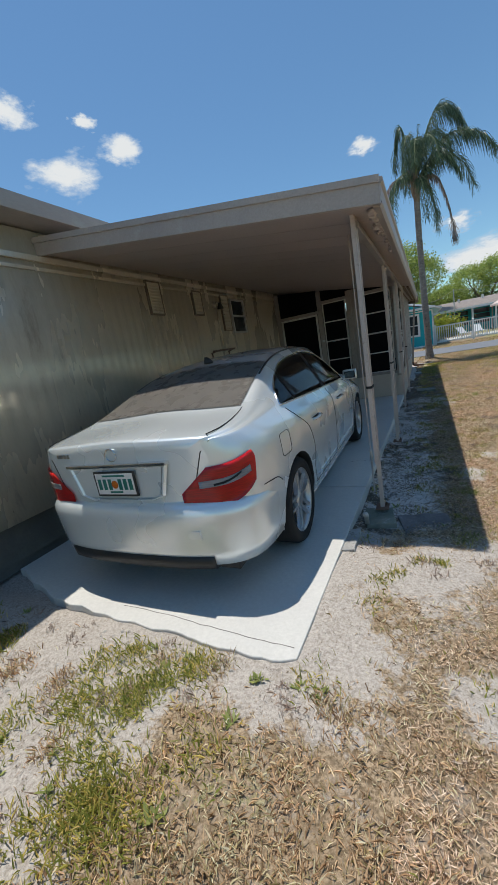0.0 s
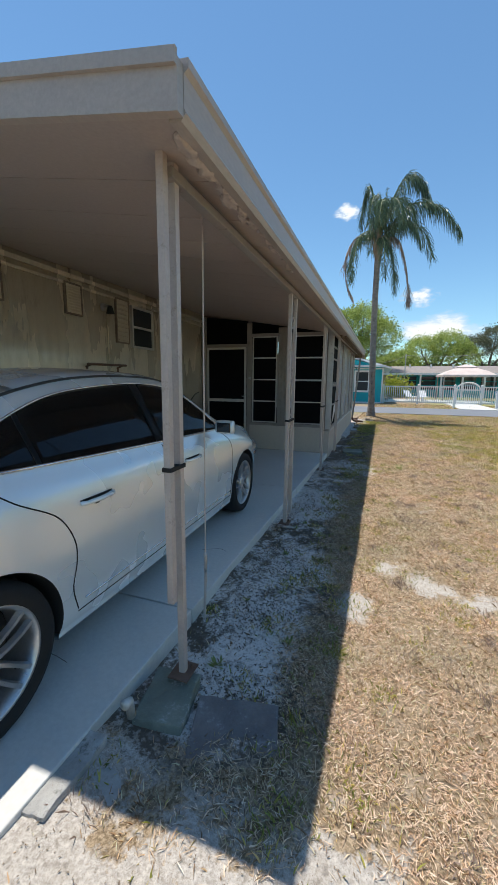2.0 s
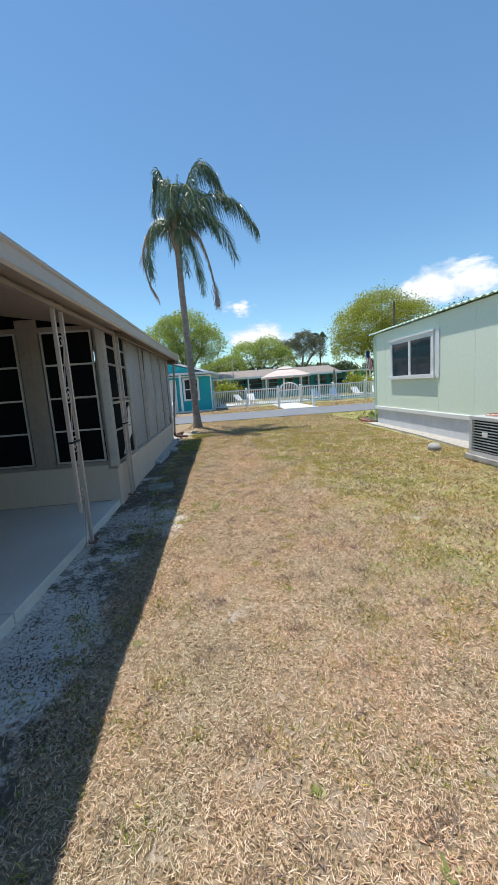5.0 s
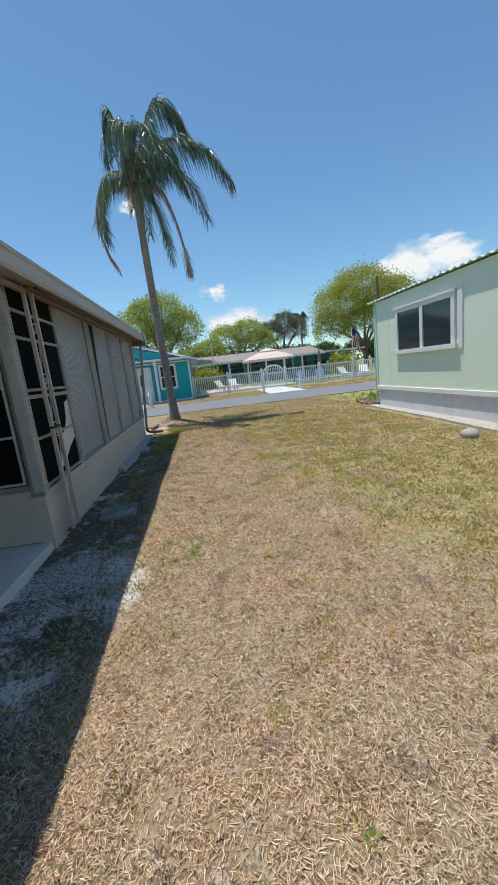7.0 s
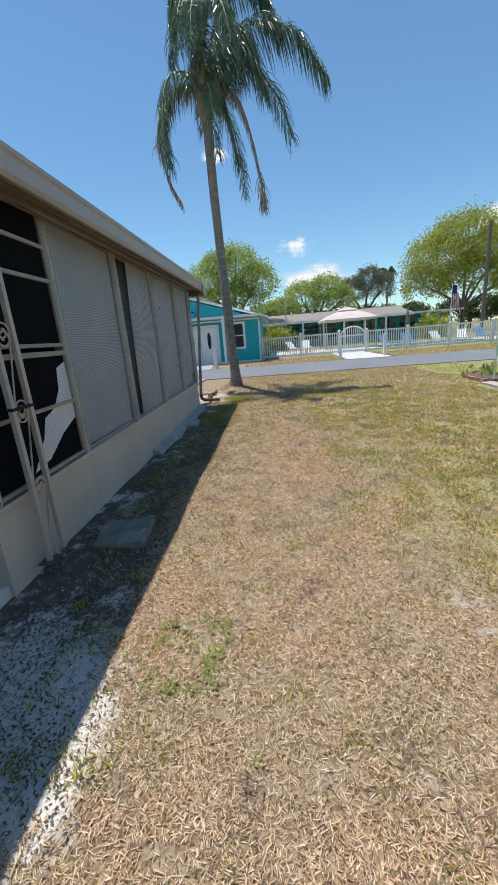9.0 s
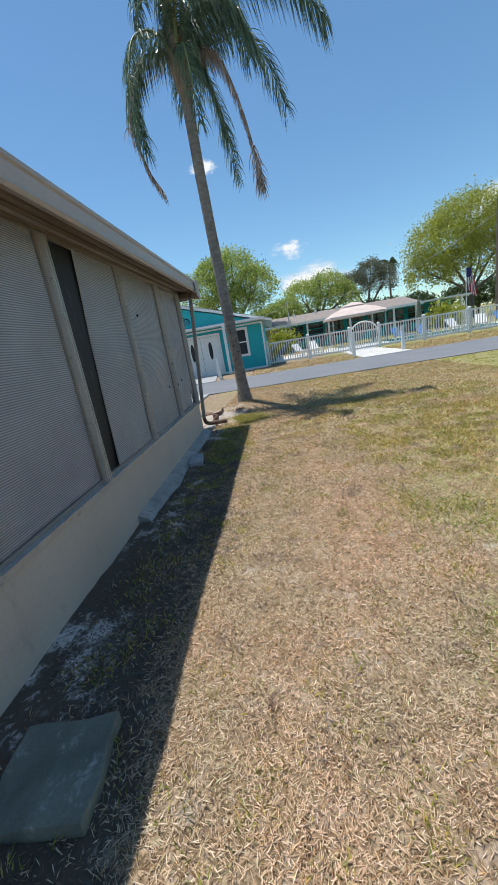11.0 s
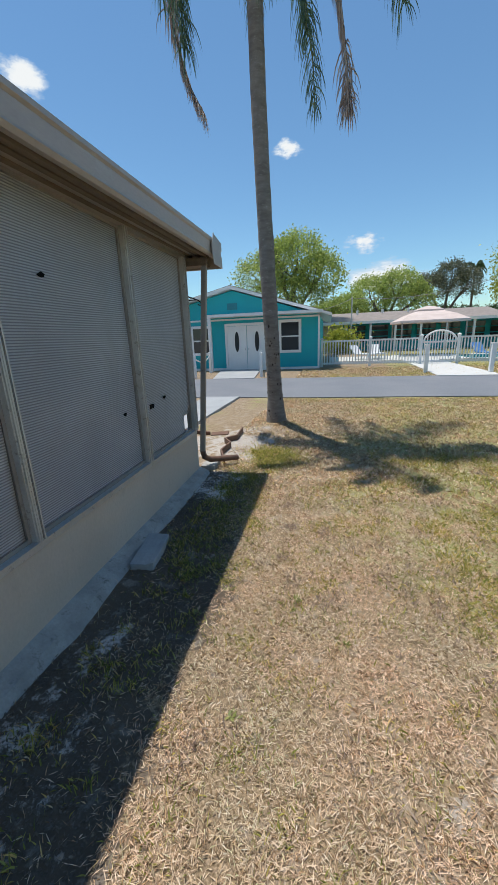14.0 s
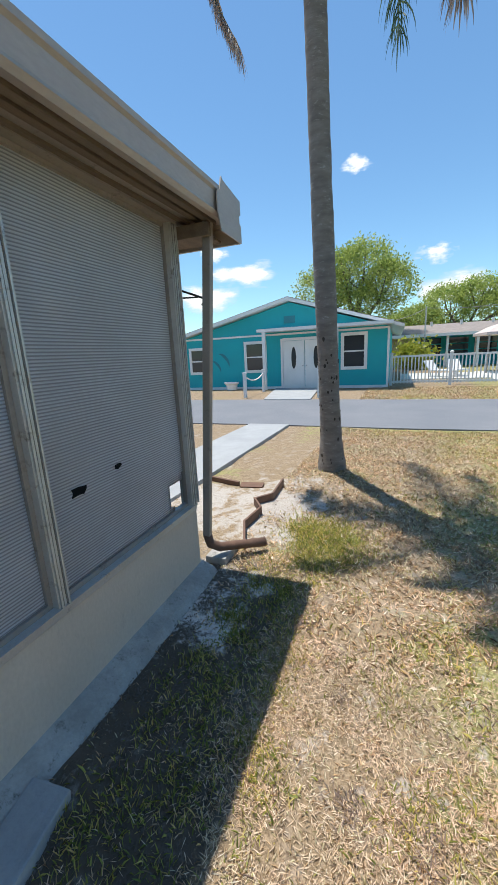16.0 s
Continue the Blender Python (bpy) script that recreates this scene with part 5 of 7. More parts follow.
hall = thing("pool_pavilion", "long low teal pavilion with white columns and shingle roof", "house", at=(0, 45, 0))
bm = bmesh.new()
box(bm, -1.0, 19.0, 2.5, 9, -0.1, 2.5)
part("wall", bm, MAT["teal"], hall)
bm = bmesh.new()
box(bm, -1.0, 2.6, 0.4, 2.5, -0.1, 2.4)
part("wing_wall", bm, MAT["tan_wall"], hall, "tan stucco wing")
bm = bmesh.new()
prism(bm, [(-0.6, 2.35), (4.5, 3.25), (9.6, 2.35), (9.6, 2.45), (4.5, 3.38), (-0.6, 2.45)], "x", -1.6, 15.2)
part("roof", bm, MAT["shingle"], hall)
bm = bmesh.new()
box(bm, -1.6, 15.2, -0.66, -0.6, 2.26, 2.48)
box(bm, 15.2, 19.6, -0.6, 8, 2.36, 2.50)
part("fascia", bm, MAT["white"], hall)
for i in range(9):
    bm = bmesh.new()
    x = 2.9 + 1.95 * i
    box(bm, x - 0.08, x + 0.08, -0.5, -0.34, 0, 2.36, 0.01)
    part("column", bm, MAT["white"], hall)
for i in range(8):
    bm = bmesh.new()
    x = 3.2 + 1.95 * i
    for k in range(3):
        z = 0.75 + 0.5 * k
        box(bm, x, x + 1.5, 2.42, 2.5, z, z + 0.42)
    part("window", bm, MAT["window"], hall)
for i in range(3):
    bm = bmesh.new()
    tube(bm, [(4 + 2.2 * i, 3.5, 3.2), (4 + 2.2 * i, 3.5, 3.55)], 0.1, 8)
    part("roof_vent", bm, MAT["white"], hall)

flag = thing("flagpole", "white flagpole with a limp striped flag", "flagpole", at=(13.75, 34.0, 0))
bm = bmesh.new()
tube(bm, [(0, 0, 0), (0, 0, 3.75)], [0.035, 0.022], 8)
part("pole", bm, MAT["white"], flag)
cloth = part("flag", bmesh.new(), MAT["white"], flag)
for i in range(9):
    bm = bmesh.new()
    a = []
    for v in range(7):
        u = v / 6
        a.append((0.03 + (0.05 + 0.085 * i) * (0.55 + 0.25 * u), 0.06 * math.sin(3 * u + i), 3.55 - 1.2 * u - 0.06 * i))
    b = [(x + 0.07, yy + 0.02, z - 0.03) for x, yy, z in a]
    rings(bm, [a, b], close=False)
    bmesh.ops.solidify(bm, geom=bm.faces[:], thickness=0.01)
    part("stripe", bm, MAT["red" if i % 2 == 0 else "white"], cloth)
bm = bmesh.new()
box(bm, 0.03, 0.30, -0.03, 0.03, 3.10, 3.62, 0.01)
part("canton", bm, MAT["navy"], cloth, "navy canton")

pole = thing("utility_pole", "weathered wooden utility pole with wires", "pole", at=(20.1, 42.0, 0))
bm = bmesh.new()
tube(bm, [(0, 0, -0.2), (0, 0, 9.0)], [0.17, 0.12], 10)
part("shaft", bm, MAT["tree_bark"], pole)
for a, b, sag in (((20.1, 42, 8.0), (3.2, 43, 4.2), 1.5), ((20.1, 42, 8.2), (60, 50, 9.5), 1.2), ((3.2, 43, 4.2), (1.2, 41, 3.4), 0.1)):
    bm = bmesh.new()
    tube(bm, [(a[0] + (b[0] - a[0]) * u, a[1] + (b[1] - a[1]) * u, a[2] + (b[2] - a[2]) * u - 4 * sag * u * (1 - u)) for u in np.linspace(0, 1, 25)], 0.018, 5)
    tagged(part("overhead_wire", bm, MAT["rough_concrete"], None, "grey overhead service wire", True), category="wire", group="overhead wires")
bm = bmesh.new()
tube(bm, [(3.2, 43, 0), (3.2, 43, 4.3)], 0.05, 8)
tagged(part("service_mast", bm, MAT["steel"], None, "thin steel service mast carrying a wire"), category="pole")

rv = thing("travel_trailer", "white travel trailer with dark swoosh stripes", "trailer", at=(42.5, 58, 0))
bm = bmesh.new()
prism(bm, [(-4.5, 0.5), (4.5, 0.5), (4.5, 1.4), (3.6, 3.4), (0.5, 3.5), (0.2, 3.1), (-4.5, 3.0)], "y", -1.2, 1.2)
part("body", bm, MAT["white"], rv, bevel=0.15)
for x in (-3.5, -1.6, 1.8):
    bm = bmesh.new()
    box(bm, x, x + 0.9, -1.23, -1.2, 1.6, 2.3)
    part("window", bm, MAT["window"], rv)
bm = bmesh.new()
tube(bm, [(-1, -1.22, 1.2), (0.5, -1.22, 1.5), (2.5, -1.22, 1.5), (4, -1.22, 2.1)], [0.05, 0.15, 0.12, 0.03], 6)
part("stripe", bm, MAT["black"], rv)
for x in (-0.8, 0.4):
    bm = bmesh.new()
    tube(bm, [(x, -1.25, 0.4), (x, -0.9, 0.4)], 0.38, 16)
    part("wheel", bm, MAT["black"], rv)


# ---- palm ----
PALM = Vector((0.61, 17.52, 0.08))
palm = thing("queen_palm", "tall slender palm with drooping half-browned fronds", "palm", at=PALM)
axis_x, axis_y = (lambda z: float(np.interp(z, (0, 1.7, 3.2, 4.6, 5.75), (0.0, -0.045, -0.085, -0.11, -0.11)))), (lambda z: -0.50 * z / 5.75)
bm = bmesh.new()
loops = []
for i in range(150):
    z = 5.82 * i / 149
    r = 0.116 - 0.014 * z / 5.7 + 0.075 * math.exp(-z * 3.0) + 0.008 * math.exp(-((z - 2.2) ** 2))
    r *= 1 + 0.030 * ((i % 5) / 4 - 0.5) + 0.02 * noise.noise((z * 3, 1, 0))
    loops.append([(axis_x(z) + r * math.cos(a) * (1 + 0.05 * noise.noise((3 * math.cos(a), 3 * math.sin(a), z * 4))), axis_y(z) + r * math.sin(a) * (1 + 0.05 * noise.noise((3 * math.sin(a), 3 * math.cos(a), z * 4 + 9))), z - 0.2 if i == 0 else z) for a in np.linspace(0, 2 * math.pi, 25)[:-1]])
rings(bm, loops)
part("trunk", bm, MAT["bark"], palm, "grey ringed trunk with dark pits", True)
for k in range(60):
    bm = bmesh.new()
    a, z = rng.uniform(0, 6.28), 0.12 + 1.5 * rng.random() ** 1.6
    r = 0.116 + 0.075 * math.exp(-z * 3.0)
    bmesh.ops.create_icosphere(bm, subdivisions=1, radius=rng.uniform(0.010, 0.024), matrix=Matrix.LocRotScale((axis_x(z) + r * math.cos(a), axis_y(z) + r * math.sin(a), z), Euler((0, 0, a)), (0.35, 0.8, 1.3)))
    part("bark_pit", bm, MAT["litter"], palm)
TOP = Vector((axis_x(5.82), axis_y(5.82), 5.82))
bm = bmesh.new()
rings(bm, [[TOP + Vector((dx + r * math.cos(a), r * math.sin(a) - 0.13 * z, z)) for a in np.linspace(0, 2 * math.pi, 19)[:-1]] for r, z, dx in ((0.098, -0.06, 0), (0.118, 0.0, 0), (0.115, 0.10, 0), (0.15, 0.22, 0.0), (0.16, 0.42, -0.01), (0.13, 0.75, -0.03), (0.10, 1.2, -0.04), (0.04, 1.6, -0.04))])
bmesh.ops.subdivide_edges(bm, edges=bm.edges[:], cuts=1, use_grid_fill=True)
for v in bm.verts:
    v.co += Vector(noise.noise_vector(Vector((v.co.x * 9, v.co.y * 9, v.co.z * 4)))) * 0.035
part("crownshaft", bm, MAT["palm_boot"], palm, "brown fibrous leaf sheaths", True)


def frond(way, mat, leaf=0.55, density=1.0, wind=0.12):
    """A feather leaf along a smooth way of points round the crown; its leaflets hang from the rib."""
    keys = [TOP + Vector((-0.02, -0.06, 0.45))] + [TOP + Vector(p) for p in way]
    ext = [keys[0] * 2 - keys[1]] + keys + [keys[-1] * 2 - keys[-2]]
    pts, per = [], 16
    for i in range(1, len(ext) - 2):
        p0, p1, p2, p3 = ext[i - 1:i + 3]
        for k in range(per):
            t = k / per
            pts.append(0.5 * (2 * p1 + (p2 - p0) * t + (2 * p0 - 5 * p1 + 4 * p2 - p3) * t * t + (3 * p1 - p0 - 3 * p2 + p3) * t ** 3))
    pts.append(keys[-1])
    n = len(pts)
    bm = bmesh.new()
    tube(bm, pts, [0.026 * (1 - 0.9 * i / n) + 0.003 for i in range(n)], 6)
    rib = part("frond", bm, MAT["rib"] if mat == "frond" else MAT["palm_boot"], palm, "arching green frond" if mat == "frond" else "browned hanging frond", True)
    length = sum((b - a).length for a, b in zip(pts, pts[1:]))
    count, quad = int(length * 52 * density), []
    for j in range(count):
        u = 0.14 + 0.86 * (j + rng.random()) / count
        i = min(int(u * (n - 1)), n - 2)
        c = pts[i].lerp(pts[i + 1], u * (n - 1) - i)
        t = (pts[i + 1] - pts[i]).normalized()
        side = t.cross(Vector((0, 0, 1)))
        side = side.normalized() if side.length > 0.15 else Vector((rng.normal(), rng.normal(), 0)).normalized()
        L = leaf * (0.45 + 0.55 * math.sin(math.pi * min(1.0, 0.18 + 0.72 * u))) * rng.uniform(0.7, 1.2)
        for s in (-1, 1):
            q = (side * s * rng.uniform(0.3, 0.9) + t * rng.uniform(0.2, 0.6) + Vector((0, 0, rng.uniform(-0.9, 0.15)))).normalized()
            a0, w = c, 0.0075 * rng.uniform(0.8, 1.25)
            flat = q.cross(Vector((rng.normal(), rng.normal(), 0.4))).normalized()
            for k in range(4):
                q2 = (q + Vector((wind, 0, -0.85))).normalized()
                a1 = a0 + q * L / 4
                s0, s1 = (0.75, 1.0, 0.9, 0.6)[k] * w, (1.0, 0.9, 0.6, 0.08)[k] * w
                quad.append([a0 - flat * s0, a0 + flat * s0, a1 + flat * s1, a1 - flat * s1])
                a0, q = a1, q2
    tagged(shared("leaf_blade", quads("leaf_blade", quad, MAT[mat]), rib), kind="stuff")


# upper crown leans with the wind, towards +x
frond(((-0.14, 0.0, 1.4), (-0.36, 0.05, 2.50), (-0.56, 0.1, 2.15), (-0.66, 0.12, 1.25)), "frond", 0.55, 1.3, 0.02)
frond(((-0.05, -0.25, 1.4), (-0.15, -0.5, 1.95), (-0.28, -0.8, 1.6), (-0.32, -0.95, 0.9)), "frond", 0.5, 1.1, 0.02)
frond(((0.25, 0.0, 1.6), (0.75, 0.1, 2.66), (1.25, 0.15, 2.58), (1.68, 0.2, 1.75)), "frond", 0.85, 1.7)
frond(((0.20, 0.4, 1.5), (0.60, 0.9, 2.35), (1.05, 1.4, 2.2), (1.35, 1.8, 1.5)), "frond", 0.75, 1.1)
frond(((0.45, -0.1, 1.15), (1.10, -0.15, 1.68), (1.95, -0.2, 1.45), (2.62, -0.2, 0.62)), "frond", 0.85, 1.7)
frond(((0.35, 0.3, 1.0), (0.95, 0.8, 1.5), (1.6, 1.3, 1.2), (2.0, 1.7, 0.4)), "frond", 0.7, 1.0)
frond(((0.30, -0.1, 0.95), (0.70, -0.2, 1.25), (1.10, -0.3, 1.0), (1.38, -0.35, 0.40)), "frond", 0.75, 1.6)
frond(((0.05, -0.4, 1.2), (0.08, -0.8, 1.65), (0.05, -1.2, 1.4), (0.0, -1.45, 0.75)), "frond", 0.55, 1.4, 0.05)
frond(((0.12, -0.4, 1.2), (0.35, -0.9, 1.6), (0.6, -1.3, 1.3), (0.75, -1.55, 0.6)), "frond", 0.6, 1.1, 0.05)
frond(((-0.1, 0.6, 1.3), (-0.25, 1.2, 1.9), (-0.3, 1.7, 1.6), (-0.35, 2.0, 0.9)), "frond", 0.6, 0.9, 0.03)
frond(((0.05, 0.0, 1.2), (0.12, 0.0, 1.8), (0.20, 0.02, 2.4)), "frond", 0.22, 0.5)
# lower hanging fronds
frond(((0.22, 0.05, 0.68), (0.42, 0.05, 0.45), (0.58, 0.05, -0.2), (0.66, 0.05, -0.75)), "frond", 0.5, 1.3, 0.0)
frond(((0.1, -0.35, 0.62), (0.2, -0.7, 0.35), (0.25, -0.95, -0.3), (0.28, -1.05, -0.9)), "frond", 0.5, 0.9, 0.0)
frond(((-0.32, 0.0, 0.85), (-0.75, 0.0, 0.72), (-0.98, 0.0, 0.1), (-0.92, 0.0, -0.65)), "frond", 0.6, 1.3, 0.06)
frond(((-0.35, 0.15, 0.90), (-0.85, 0.2, 0.85), (-1.18, 0.2, 0.15), (-1.05, 0.2, -0.75), (-0.80, 0.2, -1.30)), "dead_frond", 0.45, 1.3, 0.08)
frond(((-0.25, -0.35, 0.85), (-0.6, -0.8, 0.6), (-0.75, -1.05, -0.1), (-0.78, -1.15, -0.9)), "frond", 0.5, 0.9, 0.0)
frond(((0.35, -0.05, 0.70), (0.72, -0.05, 0.50), (1.0, -0.05, -0.35), (1.15, -0.05, -1.25), (1.17, -0.05, -1.65)), "dead_frond", 0.42, 1.4, 0.0)
frond(((0.2, 0.5, 0.75), (0.5, 1.0, 0.5), (0.65, 1.3, -0.2), (0.7, 1.4, -0.9)), "frond", 0.5, 0.8, 0.0)
for k in range(14):
    bm = bmesh.new()
    a, z = rng.uniform(0, 6.28), 0.12 + 0.06 * k
    d = Vector((math.cos(a), math.sin(a), 0))
    c = TOP + Vector((-0.02, -0.13 * z, z))
    tube(bm, [c + d * 0.09, c + d * 0.17 + Vector((0, 0, 0.22)), c + d * 0.27 + Vector((0, 0, 0.30))], [0.045, 0.028, 0.010], 6)
    part("old_leaf_base", bm, MAT["palm_boot"], palm, smooth=True)


# ---- far trees ----
def tree(name, label, x, y, trunk_h, lobes, mat, n, leaf, limbs=True):
    """lobes: (dx, dy, z, rx, ry, rz); leaves scatter through them, denser near the rim."""
    t = thing(name, label, "tree", "background trees", at=(x, y, 0))
    bm = bmesh.new()
    tube(bm, [(0, 0, -0.2), (0.1, 0, trunk_h * 0.5), (0, 0, trunk_h)], [0.35, 0.28, 0.22], 9)
    for dx, dy, z, rx, ry, rz in lobes if limbs else ():
        tube(bm, [(0, 0, trunk_h * 0.85), (dx * 0.5, dy * 0.5, (trunk_h + z) / 2), (dx, dy, z), (dx * 1.15, dy, z + rz * 0.6)], [0.2, 0.14, 0.08, 0.03], 6)
        for k in range(5):
            a = rng.uniform(0, 6.28)
            tube(bm, [(dx * 0.7, dy * 0.7, (trunk_h + 2 * z) / 3), (dx + rx * 0.8 * math.cos(a), dy + ry * 0.7 * math.sin(a), z + rz * rng.uniform(-0.3, 0.7))], [0.07, 0.02], 5)
    part("trunk", bm, MAT["tree_bark"], t)
    vol = np.array([l[3] * l[4] * l[5] for l in lobes]) ** 0.7
    out = []
    for l, k in zip(lobes, (n * vol / vol.sum()).astype(int)):
        dx, dy, z, rx, ry, rz = l
        clumps = max(6, k // 22)
        u = rng.normal(size=(clumps, 3))
        u /= np.linalg.norm(u, axis=1)[:, None]
        u[:, 2] = np.where(u[:, 2] < -0.55, -u[:, 2], u[:, 2])
        c = u * (rng.uniform(0.55, 1.02, clumps) ** 0.5)[:, None] * np.array([rx, ry, rz]) + np.array([dx, dy, z])
        pos = np.repeat(c, 22, axis=0) + rng.normal(size=(clumps * 22, 3)) * np.array([rx, ry, rz]).mean() * 0.13
        a, b = rng.normal(size=pos.shape), rng.normal(size=pos.shape)
        a /= np.linalg.norm(a, axis=1)[:, None]
        b -= a * (a * b).sum(1)[:, None]
        b /= np.linalg.norm(b, axis=1)[:, None]
        s = leaf * rng.uniform(0.6, 1.3, (len(pos), 1))
        out.append(np.stack([pos - a * s, pos - b * s * 0.5, pos + a * s, pos + b * s * 0.5], axis=1))
    shared("crown", quads("crown", np.concatenate(out), MAT[mat]), t)
    return t


tree("leafy_tree", "spreading bright green tree behind the turquoise building", -1.8, 46, 3.2, [(-2.6, 0, 6.3, 2.4, 2.2, 2.0), (0.5, 0, 7.6, 2.6, 2.4, 2.1), (2.4, 0, 6.2, 2.1, 2.2, 2.0), (0, 0.5, 5.0, 3.2, 2.5, 1.6), (-1.2, 0, 8.2, 1.6, 1.6, 1.2)], "leaf", 22000, 0.105)
tree("oak_tree", "large lime green oak in new leaf", 27.0, 60, 3.5, [(-3.5, 0, 8.5, 4.2, 4, 3.6), (0, 0, 11.0, 4.6, 4, 3.0), (4.0, 0, 9.0, 4.2, 4, 3.4), (-5.0, 0, 6.0, 2.8, 3, 2.6), (6.5, 0, 6.5, 3.2, 3, 3.0), (1, 0, 6.5, 4.5, 4, 3.0)], "lime_leaf", 40000, 0.14)
tree("oak_tree", "dense dark green oak beyond the fence", 41.5, 62, 3.0, [(-4, 0, 7.5, 3.8, 4, 3.2), (0, 0, 8.8, 4.2, 4, 3.2), (4.5, 0, 7.5, 4, 4, 3.2), (0, 0, 5, 6.5, 4, 2.8), (9, 0, 6, 4, 4, 3)], "dark_leaf", 30000, 0.16)
tree("leafy_tree", "round green tree behind the pavilion", 8.0, 60, 2.5, [(-1.8, 0, 5.5, 2.6, 2.5, 2.2), (1.5, 0, 6.3, 2.4, 2.5, 2.0), (3.2, 0, 5.0, 2.2, 2.2, 1.8)], "leaf", 13000, 0.125)
tree("feathery_tree", "grey-green feathery tree behind the pavilion", 14.8, 62, 3.0, [(-1.6, 0, 6.0, 1.9, 2, 2.0), (0.6, 0, 7.3, 1.9, 2, 1.9), (2.3, 0, 6.4, 1.6, 2, 2.0)], "grey_leaf", 13000, 0.10)
tree("leafy_tree", "low green tree beside the pavilion", 3.5, 58, 2.0, [(0, 0, 4.0, 2.4, 2, 1.8), (-2.5, 0, 3.6, 2.0, 2, 1.4)], "leaf", 10000, 0.125)
tree("leafy_tree", "low dark tree far behind the turquoise building", -14.0, 62, 2.0, [(0, 0, 4.2, 3.4, 2.5, 1.7), (3.5, 0, 3.6, 2.4, 2, 1.5), (-4, 0, 3.8, 3, 2, 1.6)], "dark_leaf", 12000, 0.14)
for k in range(9):
    x = -22 + 9.5 * k
    tree("hedge_tree", "low dark bushy tree in the distance", x, 74 + 3 * (k % 3), 1.5, [(-2.5, 0, 2.6, 3.4, 2, 2.0 + 0.4 * (k % 2)), (2.5, 0, 2.8, 3.4, 2, 2.2)], "dark_leaf", 6000, 0.2, False)
shrub = thing("shrub", "bright lime shrub beside the pavilion", "shrub", at=(16.6, 43.5, 0))
c = rng.normal(size=(1500, 3)) * np.array([0.6, 0.5, 0.45]) + np.array([0, 0, 1.0])
a, b = rng.normal(size=(1500, 3)) * 0.08, rng.normal(size=(1500, 3)) * 0.08
shared("foliage", quads("foliage", np.stack([c - a, c - b, c + a, c + b], 1), MAT["lime_leaf"]), shrub)
shrub = thing("shrub", "yellow-green shrub by the pavilion wall", "shrub", at=(2.4, 42.5, 0))
shared("foliage", quads("foliage", np.stack([c - a, c - b, c + a, c + b], 1), MAT["lime_leaf"]), shrub)
far_palm = thing("distant_palm", "thin tall palm far beyond the trees", "palm", "background trees", at=(18.4, 64, 0))
bm = bmesh.new()
tube(bm, [(0, 0, 0), (0.1, 0, 8.6)], [0.16, 0.10], 7)
part("trunk", bm, MAT["tree_bark"], far_palm)
quad = []
for k in range(22):
    az, e = rng.uniform(0, 6.28), rng.uniform(-0.6, 1.1)
    d, p = Vector((math.cos(az) * math.cos(e), math.sin(az) * math.cos(e), math.sin(e))), Vector((0.1, 0, 8.6))
    for i in range(5):
        q = p + d * 0.32
        quad.append([p + Vector((0, 0, 0.09)), p - Vector((0, 0, 0.13)), q - Vector((0, 0, 0.12)), q + Vector((0, 0, 0.08))])
        p, d = q, (d + Vector((0, 0, -0.4))).normalized()
shared("crown", quads("crown", quad, MAT["dark_leaf"]), far_palm)
c = rng.normal(size=(400, 3)) * np.array([0.45, 0.22, 0.06]) + np.array([7.6, 16.6, 0.17])
a = np.stack([rng.normal(size=400) * 0.05, rng.normal(size=400) * 0.05, rng.uniform(0.05, 0.16, 400)], 1)
b = rng.normal(size=(400, 3)) * 0.03
shared("foliage", quads("foliage", np.stack([c - a, c - b, c + a, c + b], 1), MAT["leaf"]), bed)


# ---- clouds ----
def cloud_material(seed):
    m, t, n, p = nodes_of("cloud")
    tc = t.nodes.new("ShaderNodeTexCoord")
    mp = t.nodes.new("ShaderNodeMapping")
    mp.inputs["Location"].default_value = (seed * 3.7, seed * 1.9, seed)
    mp.inputs["Scale"].default_value = (1.0, 1.0, 1.0)
    ns = t.nodes.new("ShaderNodeTexNoise")
    ns.inputs["Scale"].default_value, ns.inputs["Detail"].default_value, ns.inputs["Roughness"].default_value = 1.7, 9, 0.58
    t.links.new(tc.outputs["Object"], mp.inputs[0])
    t.links.new(mp.outputs[0], ns.inputs["Vector"])
    ln = t.nodes.new("ShaderNodeVectorMath")
    ln.operation = "LENGTH"
    t.links.new(tc.outputs["Object"], ln.inputs[0])
    ad = t.nodes.new("ShaderNodeMath")
    ad.operation = "SUBTRACT"
    t.links.new(ns.outputs[0], ad.inputs[0])
    t.links.new(ramp(t, ln.outputs["Value"], 0.15, 1.0, -0.12, 0.42), ad.inputs[1])
    em, tr, mx = t.nodes.new("ShaderNodeEmission"), t.nodes.new("ShaderNodeBsdfTransparent"), t.nodes.new("ShaderNodeMixShader")
    t.links.new(mix(t, ramp(t, ad.outputs[0], 0.36, 0.6), (0.62, 0.74, 0.90), (0.93, 0.95, 0.97)), em.inputs[0])
    em.inputs[1].default_value = 0.95
    t.links.new(ramp(t, ad.outputs[0], 0.30, 0.52), mx.inputs[0])
    t.links.new(tr.outputs[0], mx.inputs[1])
    t.links.new(em.outputs[0], mx.inputs[2])
    t.links.new(mx.outputs[0], n["Material Output"].inputs[0])
    return m


